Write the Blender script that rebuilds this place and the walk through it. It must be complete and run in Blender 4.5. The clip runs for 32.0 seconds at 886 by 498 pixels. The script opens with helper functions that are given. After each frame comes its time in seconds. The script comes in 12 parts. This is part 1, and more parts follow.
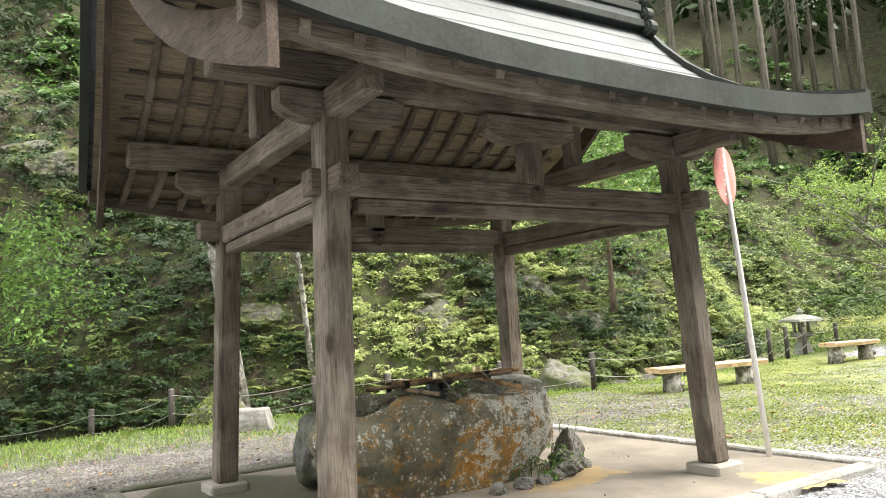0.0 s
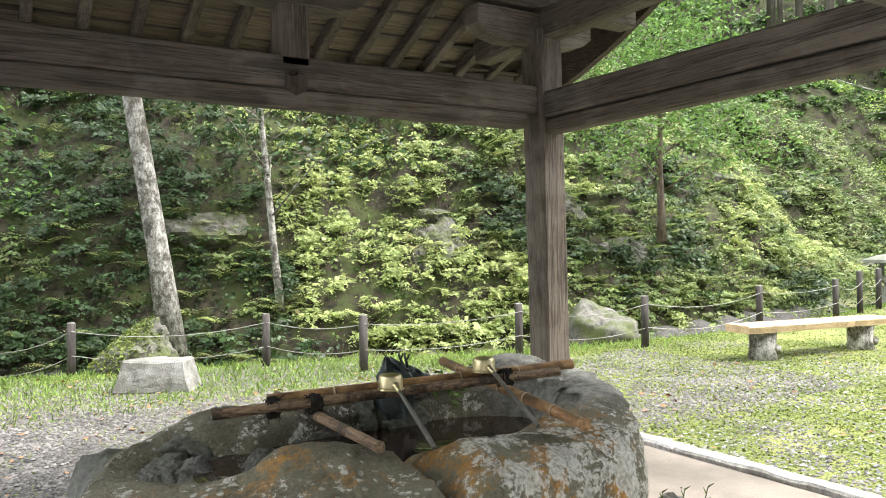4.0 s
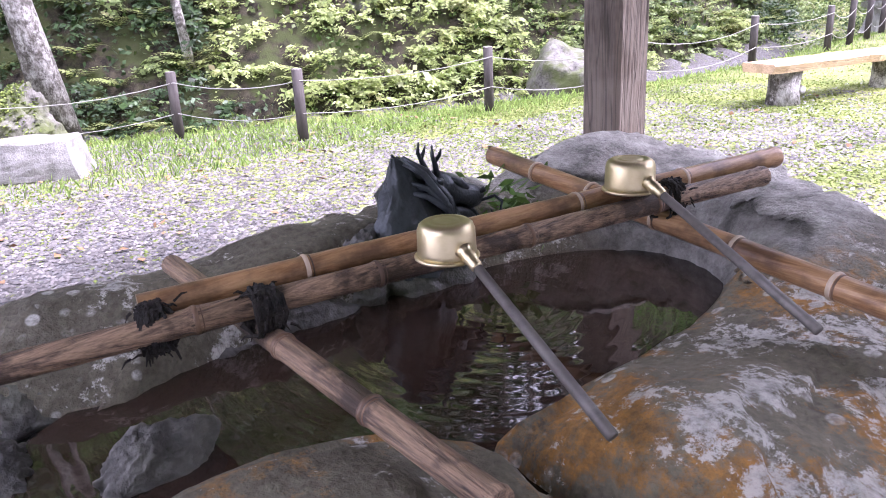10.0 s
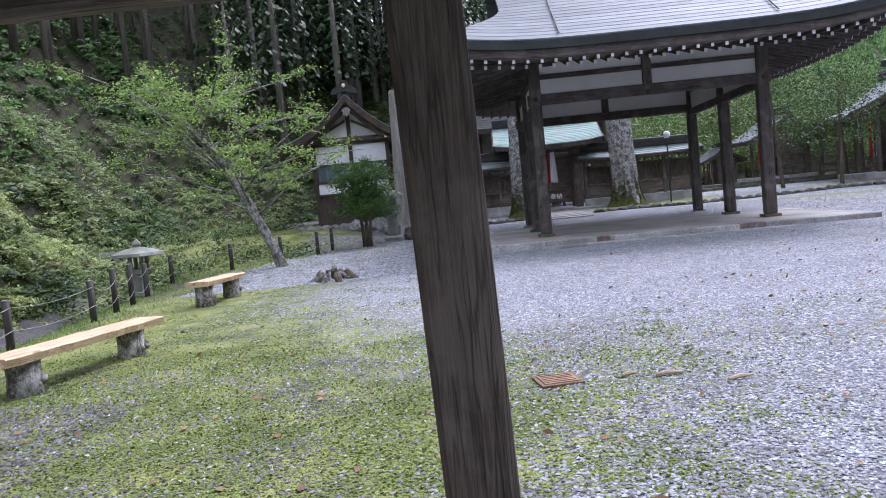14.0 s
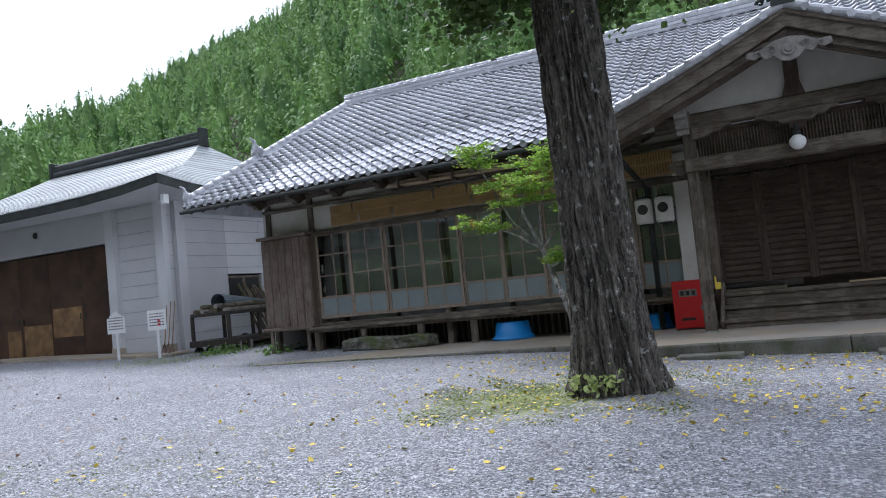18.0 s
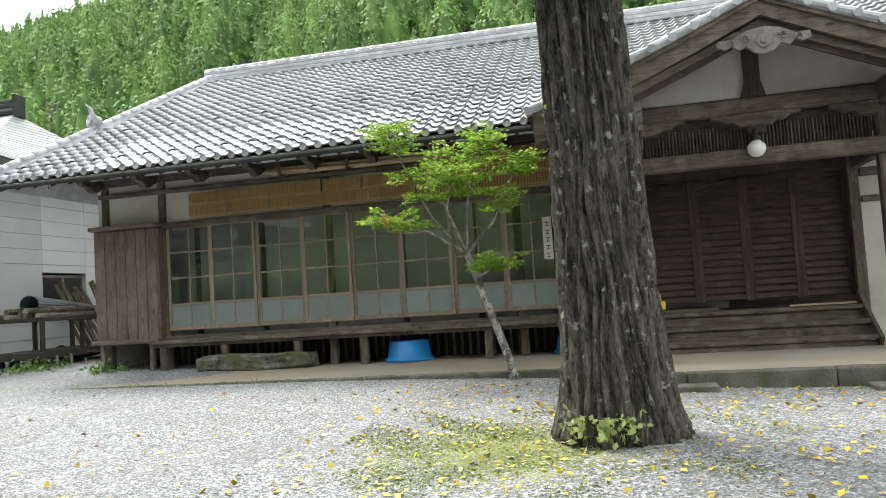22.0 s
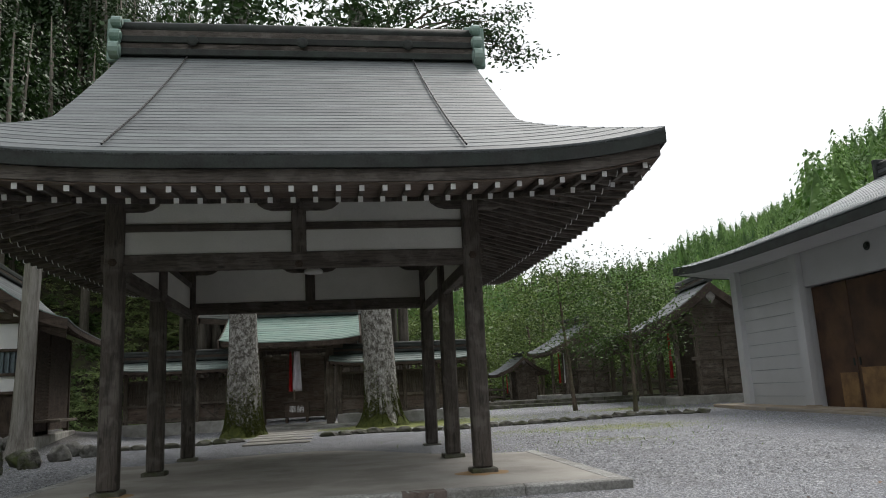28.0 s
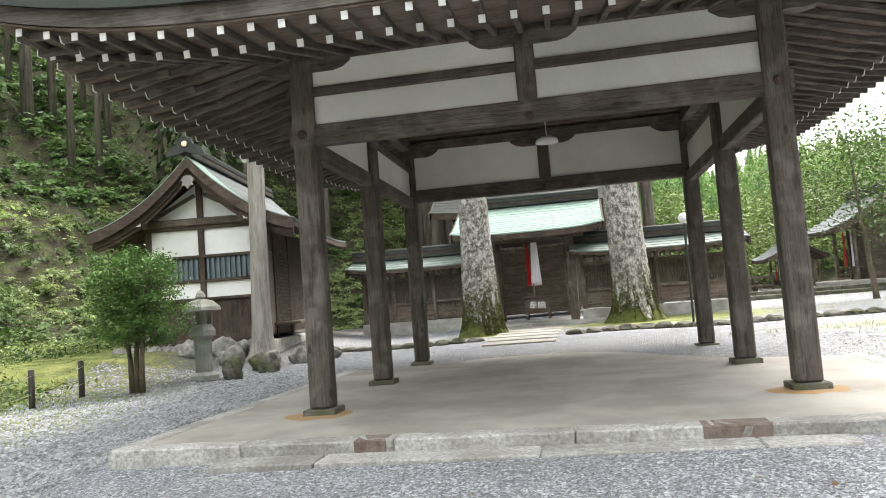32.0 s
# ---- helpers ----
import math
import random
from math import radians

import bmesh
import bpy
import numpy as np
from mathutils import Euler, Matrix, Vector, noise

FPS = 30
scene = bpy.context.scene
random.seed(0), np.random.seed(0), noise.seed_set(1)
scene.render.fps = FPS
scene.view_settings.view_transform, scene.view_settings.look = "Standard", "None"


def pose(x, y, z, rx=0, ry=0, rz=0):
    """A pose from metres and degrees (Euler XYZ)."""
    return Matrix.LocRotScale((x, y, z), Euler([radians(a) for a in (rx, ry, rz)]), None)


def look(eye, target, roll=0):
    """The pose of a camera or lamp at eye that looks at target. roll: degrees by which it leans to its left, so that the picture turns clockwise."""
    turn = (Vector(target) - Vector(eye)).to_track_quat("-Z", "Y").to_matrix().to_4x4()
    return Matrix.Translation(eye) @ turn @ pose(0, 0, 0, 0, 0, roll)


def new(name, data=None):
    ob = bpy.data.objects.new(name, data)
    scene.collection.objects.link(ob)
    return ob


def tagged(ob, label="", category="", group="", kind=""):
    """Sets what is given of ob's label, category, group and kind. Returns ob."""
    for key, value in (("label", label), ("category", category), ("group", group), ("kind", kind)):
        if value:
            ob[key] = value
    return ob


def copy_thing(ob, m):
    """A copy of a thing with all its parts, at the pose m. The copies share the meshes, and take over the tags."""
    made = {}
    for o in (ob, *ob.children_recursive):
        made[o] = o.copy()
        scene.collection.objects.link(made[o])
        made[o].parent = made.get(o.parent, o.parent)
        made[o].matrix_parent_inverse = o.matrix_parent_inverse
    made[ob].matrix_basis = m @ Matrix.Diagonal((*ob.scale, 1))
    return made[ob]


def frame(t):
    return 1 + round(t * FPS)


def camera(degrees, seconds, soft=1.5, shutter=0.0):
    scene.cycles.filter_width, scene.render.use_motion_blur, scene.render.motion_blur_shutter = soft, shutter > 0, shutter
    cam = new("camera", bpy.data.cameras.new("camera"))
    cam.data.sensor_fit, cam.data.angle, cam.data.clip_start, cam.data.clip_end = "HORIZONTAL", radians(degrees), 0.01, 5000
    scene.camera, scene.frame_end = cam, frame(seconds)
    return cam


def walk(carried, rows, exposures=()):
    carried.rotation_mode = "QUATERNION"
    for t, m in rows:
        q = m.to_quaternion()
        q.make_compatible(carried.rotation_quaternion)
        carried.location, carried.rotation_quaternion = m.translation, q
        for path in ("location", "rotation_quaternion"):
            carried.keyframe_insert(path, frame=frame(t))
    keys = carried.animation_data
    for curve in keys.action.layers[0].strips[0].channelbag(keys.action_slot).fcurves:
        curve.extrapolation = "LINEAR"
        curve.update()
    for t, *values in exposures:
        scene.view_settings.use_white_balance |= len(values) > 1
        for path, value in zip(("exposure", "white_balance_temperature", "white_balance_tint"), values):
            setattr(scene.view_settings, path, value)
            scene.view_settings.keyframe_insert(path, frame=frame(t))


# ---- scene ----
cam = camera(61.2, 32.0, 1.0)
PATH = [
    (0, (5.298, -1.028, 1.296), (3.63, 0.054, 1.512), -3.4),
    (0.5, (5.009, -0.792, 1.285), (3.244, 0.131, 1.458), -2.8),
    (1, (4.702, -0.554, 1.272), (2.899, 0.301, 1.405), -2.4),
    (1.5, (4.373, -0.344, 1.293), (2.556, 0.483, 1.418), -2.5),
    (2, (4.006, -0.18, 1.283), (2.249, 0.77, 1.373), -1.5),
    (2.5, (3.658, 0.125, 1.222), (1.901, 1.08, 1.26), -2.4),
    (3, (3.259, 0.373, 1.361), (1.469, 1.262, 1.289), -1.1),
    (3.5, (2.823, 0.73, 1.381), (1.121, 1.78, 1.389), -0.9),
    (5.5, (1.341, 1.582, 1.425), (-0.419, 2.53, 1.347), -1.5),
    (6, (1.14, 1.671, 1.39), (-0.656, 2.519, 1.151), -1.5),
    (6.5, (0.957, 1.644, 1.373), (-0.748, 2.642, 1.064), -1.9),
    (7, (0.889, 1.642, 1.324), (-0.772, 2.68, 0.921), -2.1),
    (7.5, (0.869, 1.634, 1.295), (-0.752, 2.686, 0.779), -1.7),
    (8, (0.862, 1.625, 1.274), (-0.724, 2.686, 0.677), -1.8),
    (8.5, (0.862, 1.626, 1.268), (-0.714, 2.673, 0.62), -2.5),
    (9, (0.861, 1.631, 1.267), (-0.705, 2.682, 0.602), -2.8),
    (9.5, (0.857, 1.633, 1.269), (-0.696, 2.704, 0.603), -2.9),
    (10, (0.858, 1.646, 1.27), (-0.665, 2.767, 0.62), -2.9),
    (10.5, (0.865, 1.67, 1.273), (-0.588, 2.892, 0.647), -3.3),
    (11, (0.893, 1.713, 1.291), (-0.421, 3.103, 0.706), -4.3),
    (11.5, (0.938, 1.817, 1.321), (-0.244, 3.353, 0.828), -5.1),
    (12, (1.048, 1.886, 1.373), (0.145, 3.623, 0.963), -4.1),
    (12.5, (1.206, 1.921, 1.443), (0.536, 3.773, 1.096), -4.6),
    (13, (1.292, 1.988, 1.47), (0.761, 3.897, 1.197), -5.9),
    (13.5, (1.404, 2.002, 1.481), (1.009, 3.954, 1.295), -6.3),
    (14, (1.488, 2.037, 1.495), (1.338, 4.028, 1.371), -5.4),
    (14.5, (1.6, 2.162, 1.501), (1.865, 4.141, 1.391), -5.0),
    (15, (1.702, 2.095, 1.562), (2.315, 3.997, 1.483), -5.4),
    (15.5, (1.787, 2.213, 1.576), (2.712, 3.984, 1.486), -4.9),
    (17.5, (2.098, 2.725, 1.474), (3.786, 3.795, 1.553), -4.3),
    (18, (2.358, 2.916, 1.451), (4.158, 3.779, 1.567), -5.8),
    (18.5, (2.543, 3.13, 1.445), (4.391, 3.856, 1.678), -5.2),
    (19, (2.79, 3.382, 1.418), (4.683, 3.973, 1.678), -5.3),
    (19.5, (2.953, 3.612, 1.445), (4.882, 4.099, 1.648), -4.3),
    (20, (3.285, 3.816, 1.471), (5.238, 4.187, 1.682), -3.8),
    (20.5, (3.512, 4.073, 1.479), (5.465, 4.441, 1.707), -2.7),
    (21, (3.699, 4.426, 1.494), (5.671, 4.691, 1.695), -3.3),
    (21.5, (3.97, 4.666, 1.45), (5.937, 4.968, 1.645), -4.3),
    (22, (4.189, 4.951, 1.453), (6.136, 5.393, 1.578), -3.7),
    (22.5, (4.41, 5.289, 1.469), (6.351, 5.753, 1.603), -4.9),
    (23, (4.617, 5.603, 1.527), (6.489, 6.287, 1.691), -5.6),
    (23.5, (4.878, 5.868, 1.585), (6.622, 6.819, 1.812), -5.6),
    (24, (5.176, 6.117, 1.516), (6.753, 7.322, 1.765), -6.1),
    (24.5, (5.375, 6.424, 1.564), (6.866, 7.737, 1.79), -6.2),
    (25, (5.537, 6.758, 1.556), (6.837, 8.259, 1.799), -5.6),
    (25.5, (5.691, 7.058, 1.587), (6.77, 8.719, 1.861), -4.7),
    (26, (5.748, 7.423, 1.606), (6.653, 9.185, 1.884), -5.5),
    (26.5, (5.844, 7.779, 1.635), (6.559, 9.624, 1.921), -5.8),
    (28.5, (5.921, 9.069, 1.626), (6.038, 11.029, 2.01), -1.9),
    (29, (5.929, 9.385, 1.621), (5.898, 11.349, 1.997), -1.3),
    (29.5, (5.892, 9.75, 1.637), (5.735, 11.714, 1.983), -0.3),
    (30, (5.853, 10.046, 1.617), (5.588, 12.007, 1.904), -0.6),
    (30.5, (5.811, 10.381, 1.629), (5.469, 12.336, 1.873), -1.2),
    (31, (5.718, 10.772, 1.613), (5.32, 12.723, 1.805), -1.3),
    (31.5, (5.668, 11.197, 1.612), (5.353, 13.165, 1.773), -2.8),
    (32, (5.691, 11.631, 1.628), (5.324, 13.592, 1.766), -4.4),
]
walk(cam, [(t, look(eye, target, roll)) for t, eye, target, roll in PATH],
     [(0, 1.3, 6950, 9), (2, 1.55, 6800, 10), (3.5, 1.5, 6600, 10), (5.5, 1.2, 6100, 18), (7, 1.05, 5900, 24), (8.5, 1.7, 5800, 34), (10.5, 1.95, 5700, 41), (11.3, 1.65, 5600, 40), (11.9, 1.0, 5250, 31), (12.6, 0.62, 5350, 29), (14.5, 0.17, 5550, 22), (17.5, 0.02, 5600, 16),
      (19, 0.35, 6200, 10), (21, 0.8, 6700, 6), (23, 0.8, 6700, 5), (24.5, 0.0, 6500, 8), (26, -0.95, 6500, 10), (28.5, -0.2, 6500, 10), (30, 0.95, 6700, 10), (32, 1.35, 6700, 10)])

# ---- daylight: a bright overcast sky with a veiled sun ----
world = bpy.data.worlds.new("overcast_sky")
scene.world = world
world.use_nodes = True
wn, wl = world.node_tree.nodes, world.node_tree.links
sky = wn.new("ShaderNodeTexSky")
sky.sky_type, sky.sun_disc = "NISHITA", False
sky.sun_elevation, sky.sun_rotation = radians(54), radians(41)
sky.air_density, sky.dust_density, sky.ozone_density = 1.0, 4.0, 1.0
pale = wn.new("ShaderNodeHueSaturation")
pale.inputs["Saturation"].default_value = 0.18
veil = wn.new("ShaderNodeMix")
veil.data_type = "RGBA"
veil.inputs[0].default_value = 0.6
veil.inputs[7].default_value = (13.4, 13.8, 14.2, 1)
wl.new(sky.outputs[0], pale.inputs["Color"])
wl.new(pale.outputs[0], veil.inputs[6])
wl.new(veil.outputs[2], wn["Background"].inputs["Color"])
wn["Background"].inputs["Strength"].default_value = 0.15
sun_data = bpy.data.lights.new("veiled_sun", "SUN")
sun_data.energy, sun_data.angle, sun_data.color = 3.3, radians(26), (1, 0.96, 0.9)
sun = new("veiled_sun", sun_data)
sun.matrix_world = look((0, 0, 60), (-28, -32, 0))

# ---- materials ----
MATS = {}


def mat(name, c1, c2, rough=0.8, scale=6.0, bump=0.3, metal=0.0, stain=None, stain_amt=0.5, stain_scale=1.2, stretch=(1, 1, 1),
        fine=40.0, island=0.0, objrand=0.12, translucent=0.0, spec=0.4, edge=(0.42, 0.62), coat=0.0, sharp=(0.34, 0.66)):
    """A surface with grain, large variation, optional stains, and a little change from piece to piece."""
    m = bpy.data.materials.new(name)
    m.use_nodes = True
    n, l = m.node_tree.nodes, m.node_tree.links
    b = n["Principled BSDF"]
    b.inputs["Roughness"].default_value, b.inputs["Metallic"].default_value = rough, metal
    b.inputs["Specular IOR Level"].default_value = spec
    b.inputs["Coat Weight"].default_value = coat
    tc, mp, info = n.new("ShaderNodeTexCoord"), n.new("ShaderNodeMapping"), n.new("ShaderNodeObjectInfo")
    mp.inputs["Scale"].default_value = stretch
    mul = n.new("ShaderNodeVectorMath")
    mul.operation = "MULTIPLY_ADD"
    mul.inputs[1].default_value = (37.0, 17.0, 53.0)
    comb = n.new("ShaderNodeCombineXYZ")
    for k in range(3):
        l.new(info.outputs["Random"], comb.inputs[k])
    l.new(comb.outputs[0], mul.inputs[0])
    l.new(tc.outputs["Object"], mul.inputs[2])
    l.new(mul.outputs[0], mp.inputs["Vector"])

    def noise_at(sc, detail, vec):
        t = n.new("ShaderNodeTexNoise")
        t.inputs["Scale"].default_value, t.inputs["Detail"].default_value, t.inputs["Roughness"].default_value = sc, detail, 0.6
        l.new(vec, t.inputs["Vector"])
        return t.outputs["Fac"]

    big, small = noise_at(scale, 4, mp.outputs[0]), noise_at(fine, 3, mp.outputs[0])
    add = n.new("ShaderNodeMath")
    add.operation = "MULTIPLY_ADD"
    add.inputs[1].default_value = 0.6
    l.new(big, add.inputs[0])
    half = n.new("ShaderNodeMath")
    half.operation = "MULTIPLY"
    half.inputs[1].default_value = 0.4
    l.new(small, half.inputs[0])
    l.new(half.outputs[0], add.inputs[2])
    ramp = n.new("ShaderNodeValToRGB")
    ramp.color_ramp.elements[0].position, ramp.color_ramp.elements[1].position = sharp
    ramp.color_ramp.elements[0].color, ramp.color_ramp.elements[1].color = (*c1, 1), (*c2, 1)
    l.new(add.outputs[0], ramp.inputs[0])
    col = ramp.outputs[0]
    if stain:
        s = noise_at(stain_scale, 5, mul.outputs[0])
        sr = n.new("ShaderNodeValToRGB")
        sr.color_ramp.elements[0].position, sr.color_ramp.elements[1].position = edge
        l.new(s, sr.inputs[0])
        sm = n.new("ShaderNodeMath")
        sm.operation = "MULTIPLY"
        sm.inputs[1].default_value = stain_amt
        l.new(sr.outputs[0], sm.inputs[0])
        mx = n.new("ShaderNodeMix")
        mx.data_type = "RGBA"
        mx.inputs[7].default_value = (*stain, 1)
        l.new(sm.outputs[0], mx.inputs[0])
        l.new(col, mx.inputs[6])
        col = mx.outputs[2]
    hs = n.new("ShaderNodeHueSaturation")
    rnd = n.new("ShaderNodeMath")
    rnd.operation = "MULTIPLY_ADD"
    spread = island if island else objrand
    rnd.inputs[1].default_value, rnd.inputs[2].default_value = 2 * spread, 1 - spread
    if island:
        geo = n.new("ShaderNodeNewGeometry")
        l.new(geo.outputs["Random Per Island"], rnd.inputs[0])
    else:
        l.new(info.outputs["Random"], rnd.inputs[0])
    l.new(rnd.outputs[0], hs.inputs["Value"])
    l.new(col, hs.inputs["Color"])
    l.new(hs.outputs[0], b.inputs["Base Color"])
    if bump:
        bp = n.new("ShaderNodeBump")
        bp.inputs["Strength"].default_value, bp.inputs["Distance"].default_value = bump, 0.02
        l.new(add.outputs[0], bp.inputs["Height"])
        l.new(bp.outputs[0], b.inputs["Normal"])
    if translucent:
        tr, ms = n.new("ShaderNodeBsdfTranslucent"), n.new("ShaderNodeMixShader")
        ms.inputs[0].default_value = translucent
        l.new(hs.outputs[0], tr.inputs["Color"])
        l.new(b.outputs[0], ms.inputs[1])
        l.new(tr.outputs[0], ms.inputs[2])
        l.new(ms.outputs[0], n["Material Output"].inputs["Surface"])
    MATS[name] = m
    return m


def wood(name, c1, c2, stain, rough=0.8):
    """The same timber with its grain along x, y or z: fine streaks, cracks, and worn pale patches."""
    out = {}
    for k, st in (("x", (0.06, 1, 1)), ("y", (1, 0.06, 1)), ("z", (1, 1, 0.06))):
        m = mat(name + "_" + k, c1, c2, rough, 20, 0.8, stain=stain, stain_amt=0.5, stain_scale=2.4, stretch=st, fine=95, edge=(0.5, 0.6), sharp=(0.3, 0.7))
        n, l = m.node_tree.nodes, m.node_tree.links
        b = n["Principled BSDF"]
        mp = [q for q in n if q.type == "MAPPING"][0]
        src = b.inputs["Base Color"].links[0].from_socket

        def streak(sc, along, lo, hi, detail=2.0):
            """A noise drawn out along the grain, cut to a band from lo to hi."""
            q, t, rp = n.new("ShaderNodeMapping"), n.new("ShaderNodeTexNoise"), n.new("ShaderNodeValToRGB")
            q.inputs["Scale"].default_value = tuple(along if v < 0.5 else 1.0 for v in st)
            l.new(mp.inputs["Vector"].links[0].from_socket, q.inputs["Vector"])
            l.new(q.outputs[0], t.inputs["Vector"])
            t.inputs["Scale"].default_value, t.inputs["Detail"].default_value = sc, detail
            rp.color_ramp.elements[0].position, rp.color_ramp.elements[1].position = lo, hi
            l.new(t.outputs["Fac"], rp.inputs[0])
            return rp

        def blend(fac, src_, colour, amount=1.0):
            g, mx = n.new("ShaderNodeMath"), n.new("ShaderNodeMix")
            g.operation = "MULTIPLY"
            g.inputs[1].default_value = amount
            mx.data_type = "RGBA"
            mx.inputs[7].default_value = (*colour, 1)
            l.new(fac, g.inputs[0])
            l.new(g.outputs[0], mx.inputs[0])
            l.new(src_, mx.inputs[6])
            return mx.outputs[2]

        dark = tuple(v * 0.45 for v in c1)
        fibre = streak(210, 0.035, 0.44, 0.62, 1.0)
        src = blend(fibre.outputs[0], src, tuple(v * 1.25 for v in c2), 0.4)
        seam = streak(34, 0.03, 0.47, 0.5)
        e = seam.color_ramp.elements
        e[0].color, e[1].color = (0, 0, 0, 1), (1, 1, 1, 1)
        e.new(0.53).color = (0, 0, 0, 1)
        src = blend(seam.outputs[0], src, dark, 0.55)
        src = blend(streak(9, 0.22, 0.57, 0.68, 5.0).outputs[0], src, tuple(v * 0.8 for v in c1), 0.6)
        vo, rk, q = n.new("ShaderNodeTexVoronoi"), n.new("ShaderNodeValToRGB"), n.new("ShaderNodeMapping")
        q.inputs["Scale"].default_value = tuple(0.4 if v < 0.5 else 1.0 for v in st)
        l.new(mp.inputs["Vector"].links[0].from_socket, q.inputs["Vector"])
        l.new(q.outputs[0], vo.inputs["Vector"])
        vo.inputs["Scale"].default_value = 4.2
        rk.color_ramp.elements[0].position, rk.color_ramp.elements[1].position = 0.07, 0.12
        rk.color_ramp.elements[0].color, rk.color_ramp.elements[1].color = (1, 1, 1, 1), (0, 0, 0, 1)
        l.new(vo.outputs["Distance"], rk.inputs[0])
        src = blend(rk.outputs[0], src, dark, 0.7)
        l.new(src, b.inputs["Base Color"])
        bp, nb = n.new("ShaderNodeBump"), b.inputs["Normal"].links[0].from_socket
        bp.inputs["Strength"].default_value, bp.inputs["Distance"].default_value, bp.invert = 0.6, 0.006, True
        l.new(seam.outputs[0], bp.inputs["Height"])
        l.new(nb, bp.inputs["Normal"])
        l.new(bp.outputs[0], b.inputs["Normal"])
        out[k] = m
    return out


OLD = wood("weathered_timber", (0.042, 0.034, 0.026), (0.168, 0.138, 0.108), (0.25, 0.22, 0.185))
HALLW = wood("hall_timber", (0.034, 0.029, 0.025), (0.115, 0.098, 0.086), (0.19, 0.172, 0.156))
DARK = wood("dark_timber", (0.028, 0.02, 0.015), (0.09, 0.065, 0.05), (0.13, 0.1, 0.08))
PALE = wood("pale_timber", (0.42, 0.28, 0.16), (0.64, 0.48, 0.31), (0.6, 0.46, 0.3), 0.65)
BOARD = wood("board_timber", (0.075, 0.054, 0.042), (0.19, 0.145, 0.115), (0.2, 0.175, 0.155))
EAVEB = wood("eave_board_timber", (0.12, 0.095, 0.06), (0.3, 0.245, 0.165), (0.26, 0.23, 0.16))
PLASTER = mat("lime_plaster", (0.62, 0.62, 0.6), (0.74, 0.74, 0.71), 0.9, 1.2, 0.05, stain=(0.5, 0.5, 0.47), stain_amt=0.35, stain_scale=0.7)
DIRTY = mat("grimy_plaster", (0.5, 0.485, 0.445), (0.64, 0.62, 0.575), 0.9, 1.2, 0.05, stain=(0.33, 0.3, 0.26), stain_amt=0.5, stain_scale=0.9)
WALLW = mat("storehouse_plaster", (0.46, 0.468, 0.482), (0.56, 0.568, 0.582), 0.8, 0.8, 0.04, stain=(0.46, 0.465, 0.46), stain_amt=0.4, stain_scale=0.5)
WHITE = mat("white_paint", (0.72, 0.73, 0.74), (0.8, 0.8, 0.8), 0.6, 2, 0.03, stain=(0.6, 0.6, 0.58), stain_amt=0.3)
COPPER = mat("copper_sheet_grey", (0.08, 0.087, 0.093), (0.15, 0.163, 0.17), 0.62, 1.6, 0.12, 0.2, stain=(0.18, 0.21, 0.205), stain_amt=0.4, stain_scale=0.5, fine=25)
AGED = mat("aged_copper", (0.09, 0.12, 0.112), (0.2, 0.25, 0.232), 0.55, 2.5, 0.1, 0.1, stain=(0.1, 0.11, 0.105), stain_amt=0.5, stain_scale=1.2)
VERDI = mat("verdigris_copper", (0.17, 0.28, 0.24), (0.31, 0.42, 0.37), 0.55, 2.0, 0.1, 0.1, stain=(0.25, 0.3, 0.28), stain_amt=0.5, stain_scale=0.9)
EDGE = mat("copper_edge", (0.024, 0.025, 0.024), (0.056, 0.059, 0.057), 0.6, 3, 0.1, 0.1, stain=(0.05, 0.07, 0.06), stain_amt=0.35, stain_scale=2.5, spec=0.18)
# dark blotches in this floor colour stand for damp and for shade
DAMPSHADE = mat("damp_shaded_concrete", (0.158, 0.138, 0.114), (0.268, 0.235, 0.198), 0.85, 0.9, 0.15, stain=(0.06, 0.055, 0.045), stain_amt=0.75, stain_scale=0.75, edge=(0.45, 0.66), fine=70)
KAWARA = mat("fired_roof_tile", (0.39, 0.4, 0.44), (0.62, 0.632, 0.68), 0.3, 5, 0.08, 0.0, stain=(0.15, 0.15, 0.15), stain_amt=0.35, objrand=0.18, spec=0.6)
PLYW = mat("worn_plywood", (0.17, 0.1, 0.045), (0.3, 0.185, 0.08), 0.7, 2.5, 0.1, stain=(0.08, 0.045, 0.03), stain_amt=0.6, stain_scale=2.0)
HALLC = mat("hall_concrete", (0.27, 0.255, 0.23), (0.4, 0.38, 0.345), 0.85, 1.1, 0.15, stain=(0.19, 0.175, 0.15), stain_amt=0.6, stain_scale=0.6, fine=90, edge=(0.46, 0.6))
KERBG = mat("speckled_granite", (0.17, 0.168, 0.16), (0.56, 0.555, 0.53), 0.85, 28, 0.5, stain=(0.13, 0.12, 0.1), stain_amt=0.55, stain_scale=1.6, fine=140)
REDSTONE = mat("red_brown_stone", (0.09, 0.064, 0.055), (0.19, 0.145, 0.125), 0.85, 9, 0.4, stain=(0.3, 0.27, 0.25), stain_amt=0.3, stain_scale=4)
BLOCKG = mat("rough_grey_block", (0.12, 0.115, 0.105), (0.36, 0.355, 0.335), 0.9, 9, 0.8, stain=(0.1, 0.1, 0.08), stain_amt=0.6, stain_scale=4, fine=80)
GRANITE = mat("granite", (0.3, 0.29, 0.27), (0.52, 0.51, 0.48), 0.85, 3, 0.5, stain=(0.16, 0.17, 0.13), stain_amt=0.55, stain_scale=2.2, fine=90)
LANT = mat("lantern_stone", (0.16, 0.165, 0.15), (0.46, 0.47, 0.43), 0.9, 6, 0.7, stain=(0.09, 0.1, 0.05), stain_amt=0.6, stain_scale=3, fine=70)
